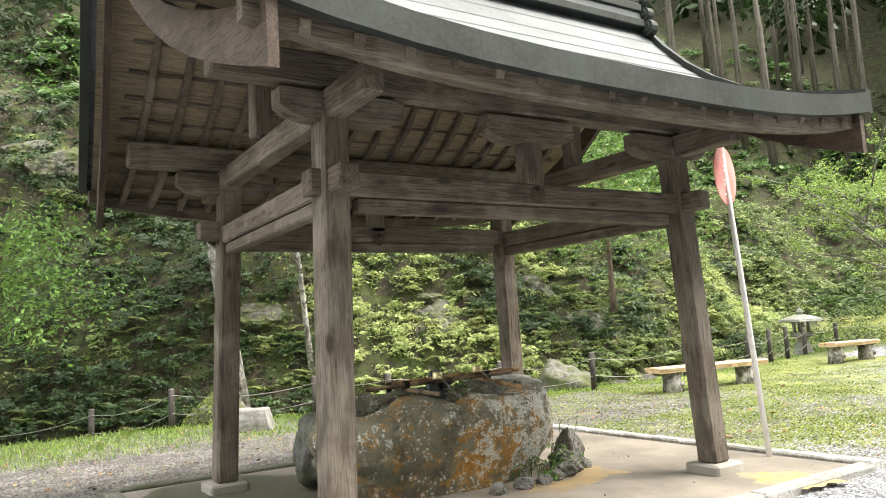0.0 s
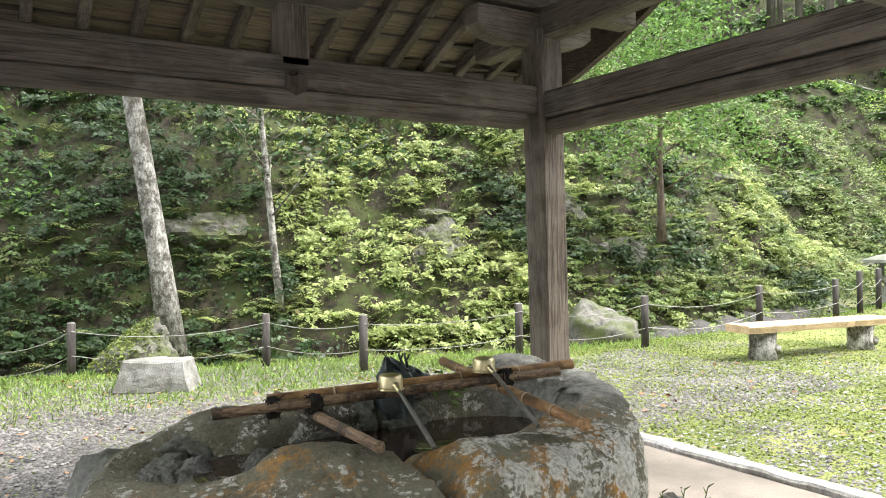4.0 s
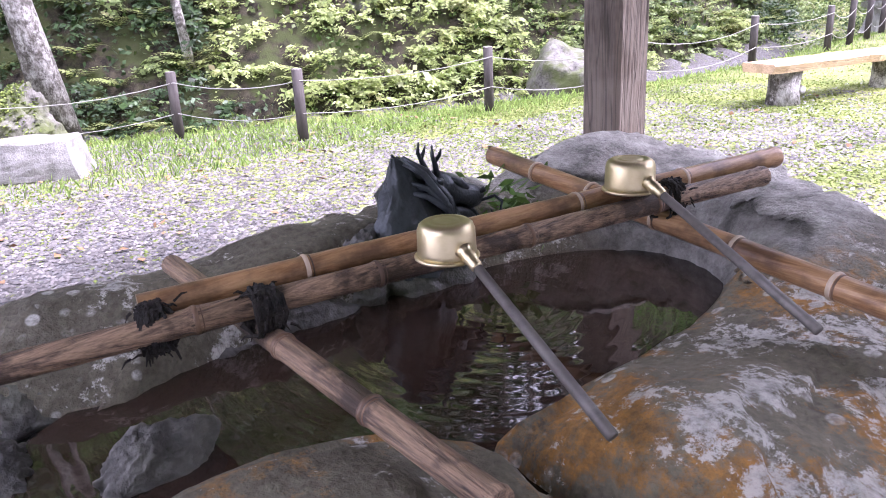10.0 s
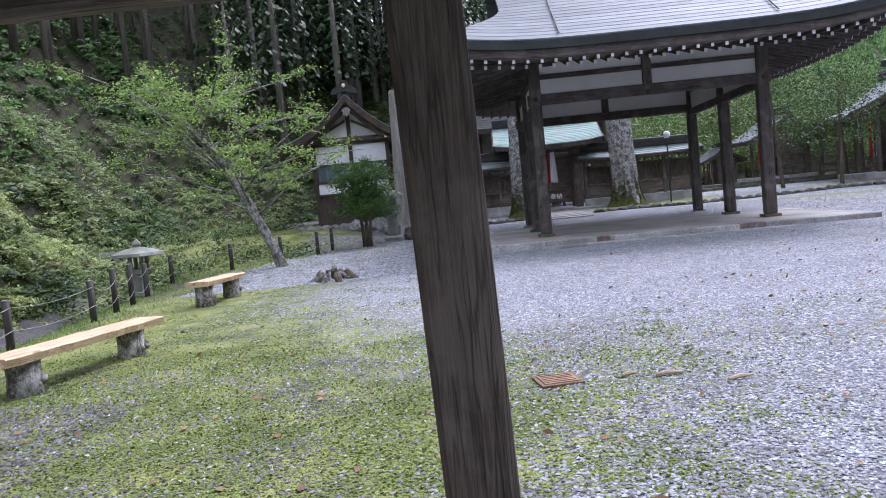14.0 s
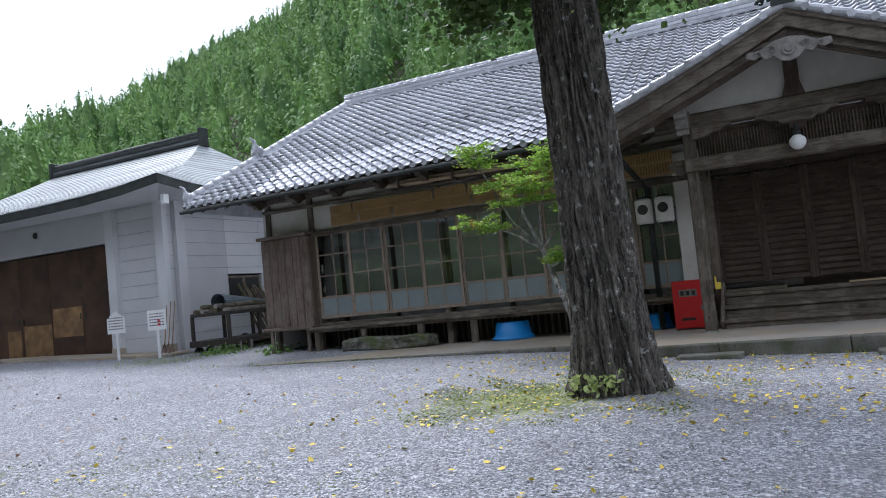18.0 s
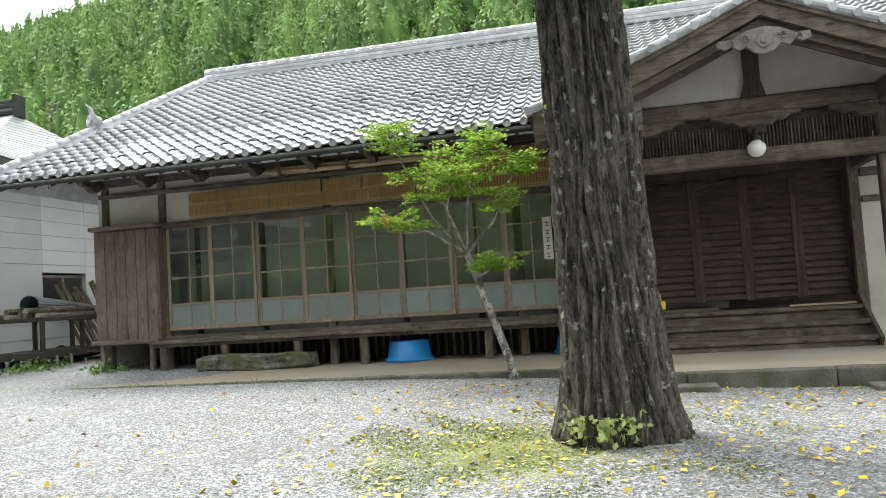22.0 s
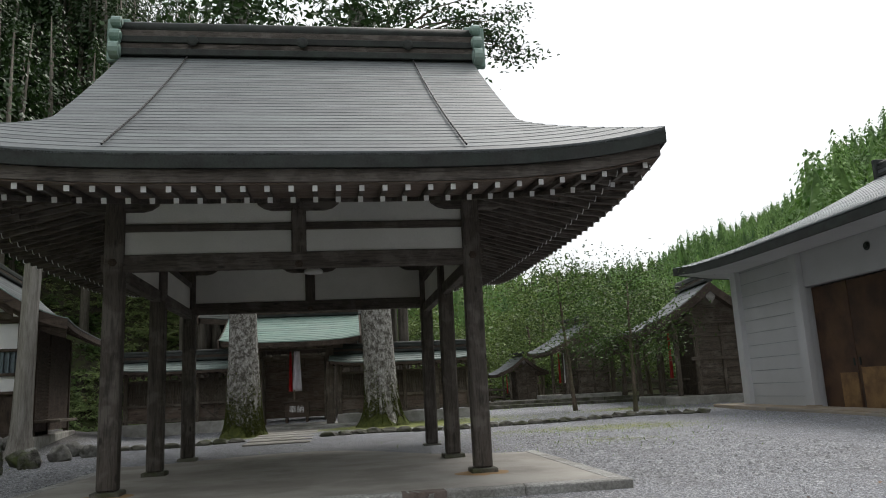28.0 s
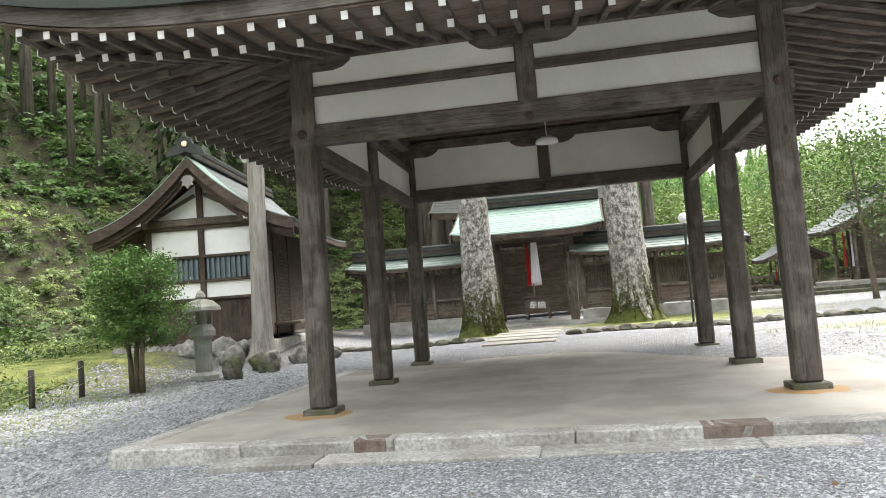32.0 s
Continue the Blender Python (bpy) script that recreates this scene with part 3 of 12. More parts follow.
CLIFF = mat("cliff_rock", (0.035, 0.033, 0.028), (0.2, 0.192, 0.17), 0.9, 7, 1.0, stain=(0.07, 0.088, 0.024), stain_amt=0.9, stain_scale=3, fine=30, sharp=(0.36, 0.64))

# ---- mesh helpers ----
BOXC = [(a, b, c) for a in (-1, 1) for b in (-1, 1) for c in (-1, 1)]


def cbox(bm, c, s, m=None, ch=0.012):
    """A block of size s round c with chamfered edges."""
    hx, hy, hz = s[0] / 2, s[1] / 2, s[2] / 2
    ch = min(ch, 0.3 * min(hx, hy, hz))
    vs = {}
    for k in BOXC:
        for ax in range(3):
            p = [k[0] * (hx - ch), k[1] * (hy - ch), k[2] * (hz - ch)]
            p[ax] = k[ax] * (hx, hy, hz)[ax]
            q = Vector(p)
            q = (m @ q if m else q) + Vector(c)
            vs[k, ax] = bm.verts.new(q)
    for ax in range(3):
        o1, o2 = [a for a in range(3) if a != ax]
        for sg in (-1, 1):
            ring = []
            for a, b in ((-1, -1), (1, -1), (1, 1), (-1, 1)):
                k = [0, 0, 0]
                k[ax], k[o1], k[o2] = sg, a, b
                ring.append(vs[tuple(k), ax])
            bm.faces.new(ring)
        for a in (-1, 1):
            for b in (-1, 1):
                k0, k1 = [0, 0, 0], [0, 0, 0]
                k0[ax], k1[ax] = -1, 1
                k0[o1] = k1[o1] = a
                k0[o2] = k1[o2] = b
                k0, k1 = tuple(k0), tuple(k1)
                bm.faces.new((vs[k0, o1], vs[k1, o1], vs[k1, o2], vs[k0, o2]))
    for k in BOXC:
        bm.faces.new([vs[k, ax] for ax in range(3)])
    return bm


def beam(bm, p, q, w, h, ch=0.012):
    """A squared timber from p to q, w wide and h high."""
    p, q = Vector(p), Vector(q)
    d = q - p
    y = d.normalized()
    up = Vector((0, 0, 1)) if abs(y.z) < 0.95 else Vector((0, 1, 0))
    x = y.cross(up).normalized()
    z = x.cross(y)
    m = Matrix((x, y, z)).transposed()
    return cbox(bm, (p + q) / 2, (w, d.length, h), m, ch)


def tube(bm, pts, radii, seg=10, cap=True):
    """A round bar along pts."""
    pts = [Vector(p) for p in pts]
    rings = []
    for i, p in enumerate(pts):
        d = (pts[min(i + 1, len(pts) - 1)] - pts[max(i - 1, 0)]).normalized()
        up = Vector((0, 0, 1)) if abs(d.z) < 0.9 else Vector((1, 0, 0))
        x = d.cross(up).normalized()
        y = d.cross(x)
        r = radii[i] if isinstance(radii, (list, tuple)) else radii
        rings.append([bm.verts.new(p + r * (math.cos(2 * math.pi * k / seg) * x + math.sin(2 * math.pi * k / seg) * y)) for k in range(seg)])
    for a, b in zip(rings, rings[1:]):
        for k in range(seg):
            bm.faces.new((a[k], a[(k + 1) % seg], b[(k + 1) % seg], b[k]))
    if cap:
        bm.faces.new(rings[0][::-1])
        bm.faces.new(rings[-1])
    return bm


def lathe(bm, prof, seg=20, c=(0, 0, 0)):
    """A turned shape from (radius, height) pairs."""
    c = Vector(c)
    rings = [[bm.verts.new(c + Vector((r * math.cos(2 * math.pi * k / seg), r * math.sin(2 * math.pi * k / seg), z))) for k in range(seg)] for r, z in prof]
    for a, b in zip(rings, rings[1:]):
        for k in range(seg):
            bm.faces.new((a[k], a[(k + 1) % seg], b[(k + 1) % seg], b[k]))
    if prof[0][0] > 1e-4:
        bm.faces.new(rings[0][::-1])
    if prof[-1][0] > 1e-4:
        bm.faces.new(rings[-1])
    return bm


def sheet(bm, rows, thick=0.0):
    """A surface through rows of points; with thick, a slab that hangs that far below it."""
    top = [[bm.verts.new(p) for p in r] for r in rows]
    for a, b in zip(top, top[1:]):
        for k in range(len(a) - 1):
            bm.faces.new((a[k], a[k + 1], b[k + 1], b[k]))
    if thick:
        low = [[bm.verts.new(Vector(p) - Vector((0, 0, thick))) for p in r] for r in rows]
        for a, b in zip(low, low[1:]):
            for k in range(len(a) - 1):
                bm.faces.new((a[k], b[k], b[k + 1], a[k + 1]))
        n, w = len(rows), len(rows[0])
        edge = [(0, k) for k in range(w)] + [(i, w - 1) for i in range(1, n)] + [(n - 1, k) for k in range(w - 2, -1, -1)] + [(i, 0) for i in range(n - 2, 0, -1)]
        for (i, k), (i2, k2) in zip(edge, edge[1:] + edge[:1]):
            bm.faces.new((top[i][k], low[i][k], low[i2][k2], top[i2][k2]))
    return bm


def rough_rock(bm, c, size, seed, sub=3, amp=0.28, flat=0.0, facets=0):
    """A boulder: a ball pushed about by noise, split along a few planes where facets asks for them."""
    r = bmesh.ops.create_icosphere(bm, subdivisions=sub, radius=1.0)
    off = Vector((seed * 7.3, seed * 3.1, seed * 5.7))
    rnd = random.Random(seed)
    planes = [(Vector((rnd.gauss(0, 1), rnd.gauss(0, 1), rnd.gauss(0, 1))).normalized(), rnd.uniform(0.62, 0.9)) for k in range(facets)]
    for v in r["verts"]:
        d = v.co.normalized()
        k = 1 + amp * noise.noise(d * 1.3 + off) + 0.5 * amp * noise.noise(d * 3.1 + off)
        for n_, o_ in planes:
            f = d.dot(n_)
            if f > 0.05 and k * f > o_:
                k = o_ / f + 0.12 * (k - o_ / f)
        k += 0.2 * amp * noise.noise(d * 8 + off) + 0.08 * amp * noise.noise(d * 19 + off)
        p = Vector((d.x * size[0], d.y * size[1], d.z * size[2])) * k
        if p.z < -flat * size[2] and flat:
            p.z = -flat * size[2]
        v.co = p + Vector(c)
    return bm


def mesh_of(name, bm, smooth=False):
    me = bpy.data.meshes.new(name)
    bmesh.ops.recalc_face_normals(bm, faces=bm.faces)
    if smooth:
        for f in bm.faces:
            f.smooth = True
    bm.to_mesh(me)
    bm.free()
    return me


def part(name, bm, material, parent=None, label="", smooth=False):
    ob = new(name, mesh_of(name, bm, smooth))
    ob.data.materials.append(material)
    if parent:
        ob.parent = parent
    if label:
        tagged(ob, label)
    return ob


def solid(name, bm, material, label, category, kind="", group="", m=None, smooth=False):
    """A thing that is one mesh."""
    ob = part(name, bm, material, smooth=smooth)
    if m is not None:
        ob.matrix_world = m
    return tagged(ob, label, category, group, kind)


def thing(name, label, category, m=None, group="", kind=""):
    ob = new(name)
    ob.empty_display_size = 0.2
    if m is not None:
        ob.matrix_world = m
    return tagged(ob, label, category, group, kind)


def piece(name, me, parent, m):
    """One of many alike pieces on shared mesh data."""
    ob = new(name, me)
    ob.parent = parent
    ob.matrix_local = m
    return ob


def faces_mesh(name, verts, faces, material):
    """A large mesh from arrays; all faces have the same number of corners."""
    verts, faces = np.asarray(verts, np.float32), np.asarray(faces, np.int32)
    me = bpy.data.meshes.new(name)
    k = faces.shape[1]
    me.vertices.add(len(verts))
    me.vertices.foreach_set("co", verts.ravel())
    me.loops.add(faces.size)
    me.loops.foreach_set("vertex_index", faces.ravel())
    me.polygons.add(len(faces))
    me.polygons.foreach_set("loop_start", np.arange(0, faces.size, k, dtype=np.int32))
    me.update(calc_edges=True)
    me.materials.append(material)
    return me


def leaf_cloud(centres, size, rng, flat=0.0, aspect=0.45):
    """Folded leaves, two triangles each, at the centres, turned at random. Returns vertices and faces."""
    n = len(centres)
    d = rng.normal(size=(n, 3))
    d[:, 2] *= 1 - flat
    d /= np.linalg.norm(d, axis=1)[:, None] + 1e-9
    e = rng.normal(size=(n, 3))
    e[:, 2] *= 1 - flat
    e -= (e * d).sum(1)[:, None] * d
    e /= np.linalg.norm(e, axis=1)[:, None] + 1e-9
    nrm = np.cross(d, e)
    s = (size * rng.uniform(0.6, 1.4, n))[:, None]
    c = np.asarray(centres)
    v = np.stack([c - d * s, c + e * s * aspect + nrm * s * 0.12, c + d * s, c - e * s * aspect + nrm * s * 0.12], 1).reshape(-1, 3)
    f = (np.arange(n)[:, None] * 4 + np.array([[0, 1, 2, 3]]))
    return v, f


def G(x, y):
    """Height of the court's ground."""
    x, y = np.asarray(x, float), np.asarray(y, float)
    g = 0.018 * (np.clip(y, -5, 40) - 2) + 0.008 * np.clip(x, -10, 25)
    g = g + 0.03 * np.sin(x * 0.7 + 1) * np.sin(y * 0.55)
    return g + 0.0


def at(x, y, dz=0.0):
    return (x, y, float(G(x, y)) + dz)

for q in PALEBARK.node_tree.nodes:
    if q.type == "TEX_NOISE" and abs(q.inputs["Scale"].default_value - 5.5) < 0.01:
        q.inputs["Detail"].default_value, q.inputs["Roughness"].default_value = 12, 0.85

# ---- ground, stream and hillsides ----
FOOT = [(-22, -30), (-14.5, -9), (-12, -2), (-10.6, 2), (-9.2, 5.5), (-7.6, 8.6), (-7.4, 12), (-8.2, 17), (-9.6, 23), (-11, 30), (-11.5, 37), (-7, 44), (0, 48), (6, 55), (10, 72)]


def foot_points(step):
    """Points along the foot of the near hill, with the way up from it."""
    pts = [Vector((*p, 0)) for p in FOOT]
    out = []
    for i, (a, b) in enumerate(zip(pts, pts[1:])):
        n = max(1, round((b - a).length / step))
        for k in range(n):
            out.append(a.lerp(b, k / n))
    out.append(pts[-1])
    sm = [sum((out[min(max(i + j, 0), len(out) - 1)] for j in range(-4, 5)), Vector()) / 9 for i in range(len(out))]
    res = []
    for i, p in enumerate(sm):
        d = (sm[min(i + 1, len(sm) - 1)] - sm[max(i - 1, 0)]).normalized()
        res.append((p, Vector((-d.y, d.x, 0))))
    return res


FOOTLINE = foot_points(0.5)
FOOTXY = np.array([(p.x, p.y) for p, n in FOOTLINE])


def foot_gap(x, y):
    """Distance to the foot of the hill."""
    x, y = np.asarray(x, float), np.asarray(y, float)
    d = np.full(x.shape, 1e9)
    for fx, fy in FOOTXY[::2]:
        d = np.minimum(d, np.hypot(x - fx, y - fy))
    return d


def moss_amount(x, y):
    """How far moss covers the gravel: a lawn between the water pavilion and the fence, patches elsewhere."""
    def blob(cx, cy, rx, ry):
        return np.exp(-(((x - cx) / rx) ** 2 + ((y - cy) / ry) ** 2))

    m = 0.2 + 0.02 * np.sin(x * 1.3) * np.sin(y * 1.1)
    m = m + 0.45 * blob(-2.5, 9.0, 4.2, 4.6) + 0.45 * blob(-4.5, 6.0, 2.2, 3) + 0.35 * blob(0.5, 6.3, 2.2, 2.2) + 0.32 * blob(-4, 15, 2.4, 4)
    m = m + 0.62 * blob(-7.7, 2.3, 2.1, 5.0) + 0.4 * blob(-7.5, -3, 2.5, 3.5) + 0.42 * blob(10.4, 5.9, 1.5, 1.5) + 0.16 * blob(5, 8.5, 3.5, 2.0)
    m = m + 0.3 * blob(16.6, 18.4, 1.6, 0.9) + 0.3 * blob(11.4, 24.2, 2.2, 0.9) + 0.35 * blob(16, 35, 2.5, 1.5) + 0.35 * blob(12, 27.5, 4.0, 1.6) + 0.12 * blob(-1.0, 19.8, 2.0, 4) + 0.28 * blob(-2.6, 20.0, 1.5, 4.5) + 0.28 * blob(-4, 24, 2.0, 4) + 0.4 * blob(2.7, 32.6, 1.6, 1.3) + 0.4 * blob(6.8, 33.4, 2, 1.2)
    m = m + 0.5 * blob(-8, 24, 3.6, 6.5) + 0.4 * blob(-7, 31, 3.5, 4) + 0.4 * blob(9, 34, 4, 2.5) + 0.16 * blob(14.5, 9.5, 2, 2)
    far = np.clip((np.hypot(x - 3, y - 14) - 45) / 15, 0, 1)
    return np.clip(m, 0, 0.95) * (1 - far) + 0.9 * far


def court_height(x, y):
    g = G(x, y)
    d = foot_gap(x, y)
    ditch = np.exp(-((d - 1.0) / 0.9) ** 2) * 0.55 * np.clip((22 - y) / 4, 0, 1)
    bank = 0.55 * np.clip((np.clip(-1.2 - x, 0, 5) / 3) * np.clip((y - 23.5) / 3, 0, 1) * np.clip((40 - y) / 4, 0, 1), 0, 1)
    return g - ditch + bank


def build_ground():
    xs = np.concatenate([[-600, -300, -150, -80, -45, -28, -20], np.arange(-16, 20.01, 0.3), [22, 25, 29, 35, 45, 60, 90, 150, 300, 600]])
    ys = np.concatenate([[-600, -300, -120, -60, -35, -22, -15], np.arange(-10, 40.01, 0.3), [42, 45, 50, 58, 70, 90, 140, 300, 600]])
    X, Y = np.meshgrid(xs, ys)
    Z = court_height(X.ravel(), Y.ravel())
    V = np.stack([X.ravel(), Y.ravel(), Z], 1)
    w = len(xs)
    i = (np.arange(len(ys) - 1)[:, None] * w + np.arange(w - 1)[None]).ravel()
    me = faces_mesh("ground", V, np.stack([i, i + 1, i + w + 1, i + w], 1), GROUND)
    at_ = me.attributes.new("moss", "FLOAT", "POINT")
    at_.data.foreach_set("value", moss_amount(X.ravel(), Y.ravel()).astype(np.float32))
    lit = me.attributes.new("litter", "FLOAT", "POINT")
    x, y = X.ravel(), Y.ravel()
    gap = foot_gap(x, y)
    wild = np.maximum(np.clip((4.0 - gap) / 1.2, 0, 1) * 0.85, 0.8 * np.clip((-1.6 - x) / 0.8, 0, 1) * np.clip((y - 22.6) / 1.0, 0, 1))
    lit.data.foreach_set("value", np.maximum(wild, 0.8 / (1 + np.exp((x + 1.2 + 0.25 * (y - 4)) * 1.8)) * np.clip((9 - y) / 3, 0, 1)).astype(np.float32))
    tagged(new("ground", me), "grey gravel court with mossy grass", "ground", kind="structure")


build_ground()

bm = bmesh.new()
rows = [[Vector((p.x - n.x * 0.5, p.y - n.y * 0.5, -0.38)), Vector((p.x - n.x * 1.7, p.y - n.y * 1.7, -0.38))] for p, n in FOOTLINE[30:110]]
sheet(bm, rows)
solid("water", bm, WATER, "shallow dark stream below the hillside", "stream", "structure")


def hill_point(i, d, wob=1.0):
    p, n = FOOTLINE[i]
    g = float(G(p.x, p.y))
    q = Vector((p.x + n.x * d, p.y + n.y * d, 0))
    rise = 0.25 * d + 1.05 * max(0.0, d - 0.3) ** 0.98
    if p.y > 20:
        rise *= 0.72
    rise = min(rise, 10 + 0.62 * d)
    rough = wob * min(1.0, d * 0.4) * (1.1 * noise.noise(q * 0.22) + 0.6 * noise.noise(q * 0.7 + Vector((3, 1, 7))) + 0.25 * noise.noise(q * 2.1))
    q.z = g - 0.5 + min(d * 3, 0.4) + rise + rough * 1.3
    push = wob * min(1.0, d * 0.3) * 0.9 * noise.noise(q * 0.35 + Vector((9, 4, 2)))
    return Vector((q.x - n.x * push, q.y - n.y * push, q.z))


HILLD = [0, 0.25, 0.5, 0.8, 1.1, 1.5, 1.9, 2.3, 2.8, 3.3, 3.8, 4.4, 5, 5.6, 6.3, 7, 7.8, 8.6, 9.5, 10.5, 11.6, 13, 14.5, 16.5, 19, 22, 26, 31, 38, 48]
bm = bmesh.new()
sheet(bm, [[hill_point(i, d) for d in HILLD] for i in range(len(FOOTLINE))])
solid("hillside", bm, HILL, "steep hillside of earth, moss and rock", "hillside", "structure", smooth=True)

# rocks that crop out of the hillside
rng = np.random.default_rng(5)
outcrop = thing("rock_outcrop", "grey mossy rocks cropping out of the steep hillside", "rock")
for k in range(32):
    i, d = int(rng.integers(50, 112)), float(rng.uniform(0.5, 11))
    s = rng.uniform(0.2, 0.8)
    bm = bmesh.new()
    rough_rock(bm, hill_point(i, d) + FOOTLINE[i][1] * 0.4 * s - Vector((0, 0, 0.1 * s)), (s, s * rng.uniform(0.8, 1.6), s * rng.uniform(0.7, 1.1)), k + 1, 4, 0.45, 0, 9)
    part("rock", bm, CLIFF, outcrop)


def sprigs(P, O, r, stems, pairs, length, wide, thin, rise=0.9, droop=1.15, spread=1.3):
    """Arching leafy stems from the points P, leaning out along O, with leaves in two rows. Returns vertices and faces."""
    P, O = np.repeat(np.asarray(P, float), stems, 0), np.repeat(np.asarray(O, float), stems, 0)
    m = len(P)
    out = O + r.normal(size=(m, 3)) * spread
    out[:, 2] = 0
    out /= np.linalg.norm(out, axis=1)[:, None] + 1e-9
    L = r.uniform(*length, m)[:, None, None]
    t = np.linspace(0.12, 1, pairs)[None, :, None]
    P = P + r.normal(size=(m, 3)) * (0.1, 0.1, 0.04)
    lift = r.uniform(0.7, 1.3, m)[:, None, None]
    pos = P[:, None] + out[:, None] * (L * t) + np.array((0, 0, 1.0)) * (L * (rise * lift * t - droop * t * t))
    side = np.stack([-out[:, 1], out[:, 0], r.normal(size=m) * 0.25], 1)[:, None]
    w = L * wide * (1.12 - 0.85 * t) * r.uniform(0.75, 1.25, (m, pairs, 1))
    vs = []
    for sg_ in (-1, 1):
        d = side * sg_ + out[:, None] * 0.4 + np.array((0, 0, -0.2)) + r.normal(size=(m, pairs, 3)) * 0.35
        u = out[:, None] + np.array((0, 0, -0.75)) + r.normal(size=(m, pairs, 3)) * 0.45
        c = pos + d * w * 0.5
        vs.append(np.stack([c - d * w * 0.5, c + u * w * thin, c + d * w * 0.5, c - u * w * thin], 2))
    v = np.stack(vs, 2).reshape(-1, 3)
    return v, np.arange(len(v) // 4)[:, None] * 4 + np.array([[0, 1, 2, 3]])


def hillside_plants():
    """Ferns, brambles and shrubs that cover the near hill, in clumps with dark hollows between."""
    r = np.random.default_rng(11)
    kinds = {"a": [], "b": [], "c": [], "d": [], "e": []}
    n_i = len(FOOTLINE)
    for k in range(19000):
        near = k % 2 == 0
        i = int(r.integers(42, 122)) if near else int(r.integers(104, n_i - 40))
        d = float(r.uniform(0.0, 1) ** 1.25 * (13 if near else 19))
        p = hill_point(i, d)
        clump = noise.noise(p * 0.5) + 0.6 * noise.noise(p * 1.3) + 0.3 * noise.noise(p * 2.9)
        if clump < (-0.28 if i < 100 else -0.6) - 0.1 * r.uniform():
            continue
        tone = noise.noise(p * 0.3 + Vector((5, 5, 5))) + 0.4 * noise.noise(p * 1.1)
        # dark leaves are forced below y 4.4, part plant colour, part painted shade
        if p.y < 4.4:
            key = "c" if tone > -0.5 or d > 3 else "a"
        elif p.y < 8.8 and i < 118:
            key = ("c" if tone < 0.1 and p.y < 5.6 else "b") if tone > -0.35 else "a"
        elif i < 118:
            key = "b" if tone > 0.15 and d < 9 else ("c" if tone < -0.22 else "a")
        else:
            key = "e" if tone < 0.12 else "d"
        if d > 9 and p.y > 6:
            key = "d"
        kinds[key].append((p + Vector((0, 0, 0.04 + 0.22 * max(clump, 0))), -FOOTLINE[i][1]))
    for key, name, material, label, stems, pairs, length, wide, thin in (
            ("a", "fern_cover", FERN, "ferns and brambles covering the hillside", 6, 6, (0.12, 0.32), 0.3, 0.3),
            ("b", "bright_shrubs", LEAFY, "bright yellow-green ferns and low shrubs on the slope", 8, 7, (0.14, 0.36), 0.28, 0.28),
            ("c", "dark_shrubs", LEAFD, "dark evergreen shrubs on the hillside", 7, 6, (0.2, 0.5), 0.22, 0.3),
            ("d", "slope_shrubs", LEAF, "green shrubs on the wooded slope", 4, 5, (0.3, 0.65), 0.3, 0.28),
            ("e", "slope_ferns", FERN, "rough grass and ferns on the wooded slope", 5, 5, (0.25, 0.6), 0.36, 0.17)):
        P, O = np.array([q[0] for q in kinds[key]]), np.array([q[1] for q in kinds[key]])
        v, f = sprigs(P, O, r, stems, pairs, length, wide, thin)
        tagged(new(name, faces_mesh(name, v, f, material)), label, "undergrowth", kind="stuff")
    # larger bushes high on the slope
    P, O = [], []
    for k in range(2600):
        i = int(r.integers(60, 150))
        P.append(hill_point(i, float(r.uniform(8, 26))))
        O.append(-FOOTLINE[i][1])
    v, f = sprigs(np.array(P), np.array(O), r, 6, 5, (0.5, 1.2), 0.3, 0.3)
    tagged(new("upper_bushes", faces_mesh("upper_bushes", v, f, SHRUBL)), "green bushes high on the wooded slope", "undergrowth", kind="stuff")


hillside_plants()


def ground_ivy():
    """Small leaves and moss tufts that cling to the steep slope."""
    r = np.random.default_rng(19)
    cs = {0: [], 1: [], 2: []}
    for k in range(80000):
        i, d = (int(r.integers(44, 116)), float(r.uniform(0, 1) ** 1.1 * 9)) if k % 8 < 5 else (int(r.integers(106, 182)), float(r.uniform(0, 1) ** 1.1 * 14))
        p = hill_point(i, d)
        tone = noise.noise(p * 0.9) + 0.5 * noise.noise(p * 3)
        if tone < -0.35:
            continue
        n_ = FOOTLINE[i][1]
        # ivy below y 4.6 gets a darker leaf for the slope's shade
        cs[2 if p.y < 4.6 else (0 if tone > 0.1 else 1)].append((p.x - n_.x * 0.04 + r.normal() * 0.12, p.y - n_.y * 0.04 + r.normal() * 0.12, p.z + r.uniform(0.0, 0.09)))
    for key, name, material, label in ((0, "slope_ivy", LEAF, "small dark green ivy leaves clinging to the slope"), (1, "slope_moss", FERN, "pale green creeping plants on the slope"), (2, "shade_ivy", LEAFD, "ivy darkened in colour for the shade of the slope")):
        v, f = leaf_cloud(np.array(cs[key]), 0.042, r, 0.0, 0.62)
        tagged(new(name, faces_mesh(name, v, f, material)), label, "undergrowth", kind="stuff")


ground_ivy()


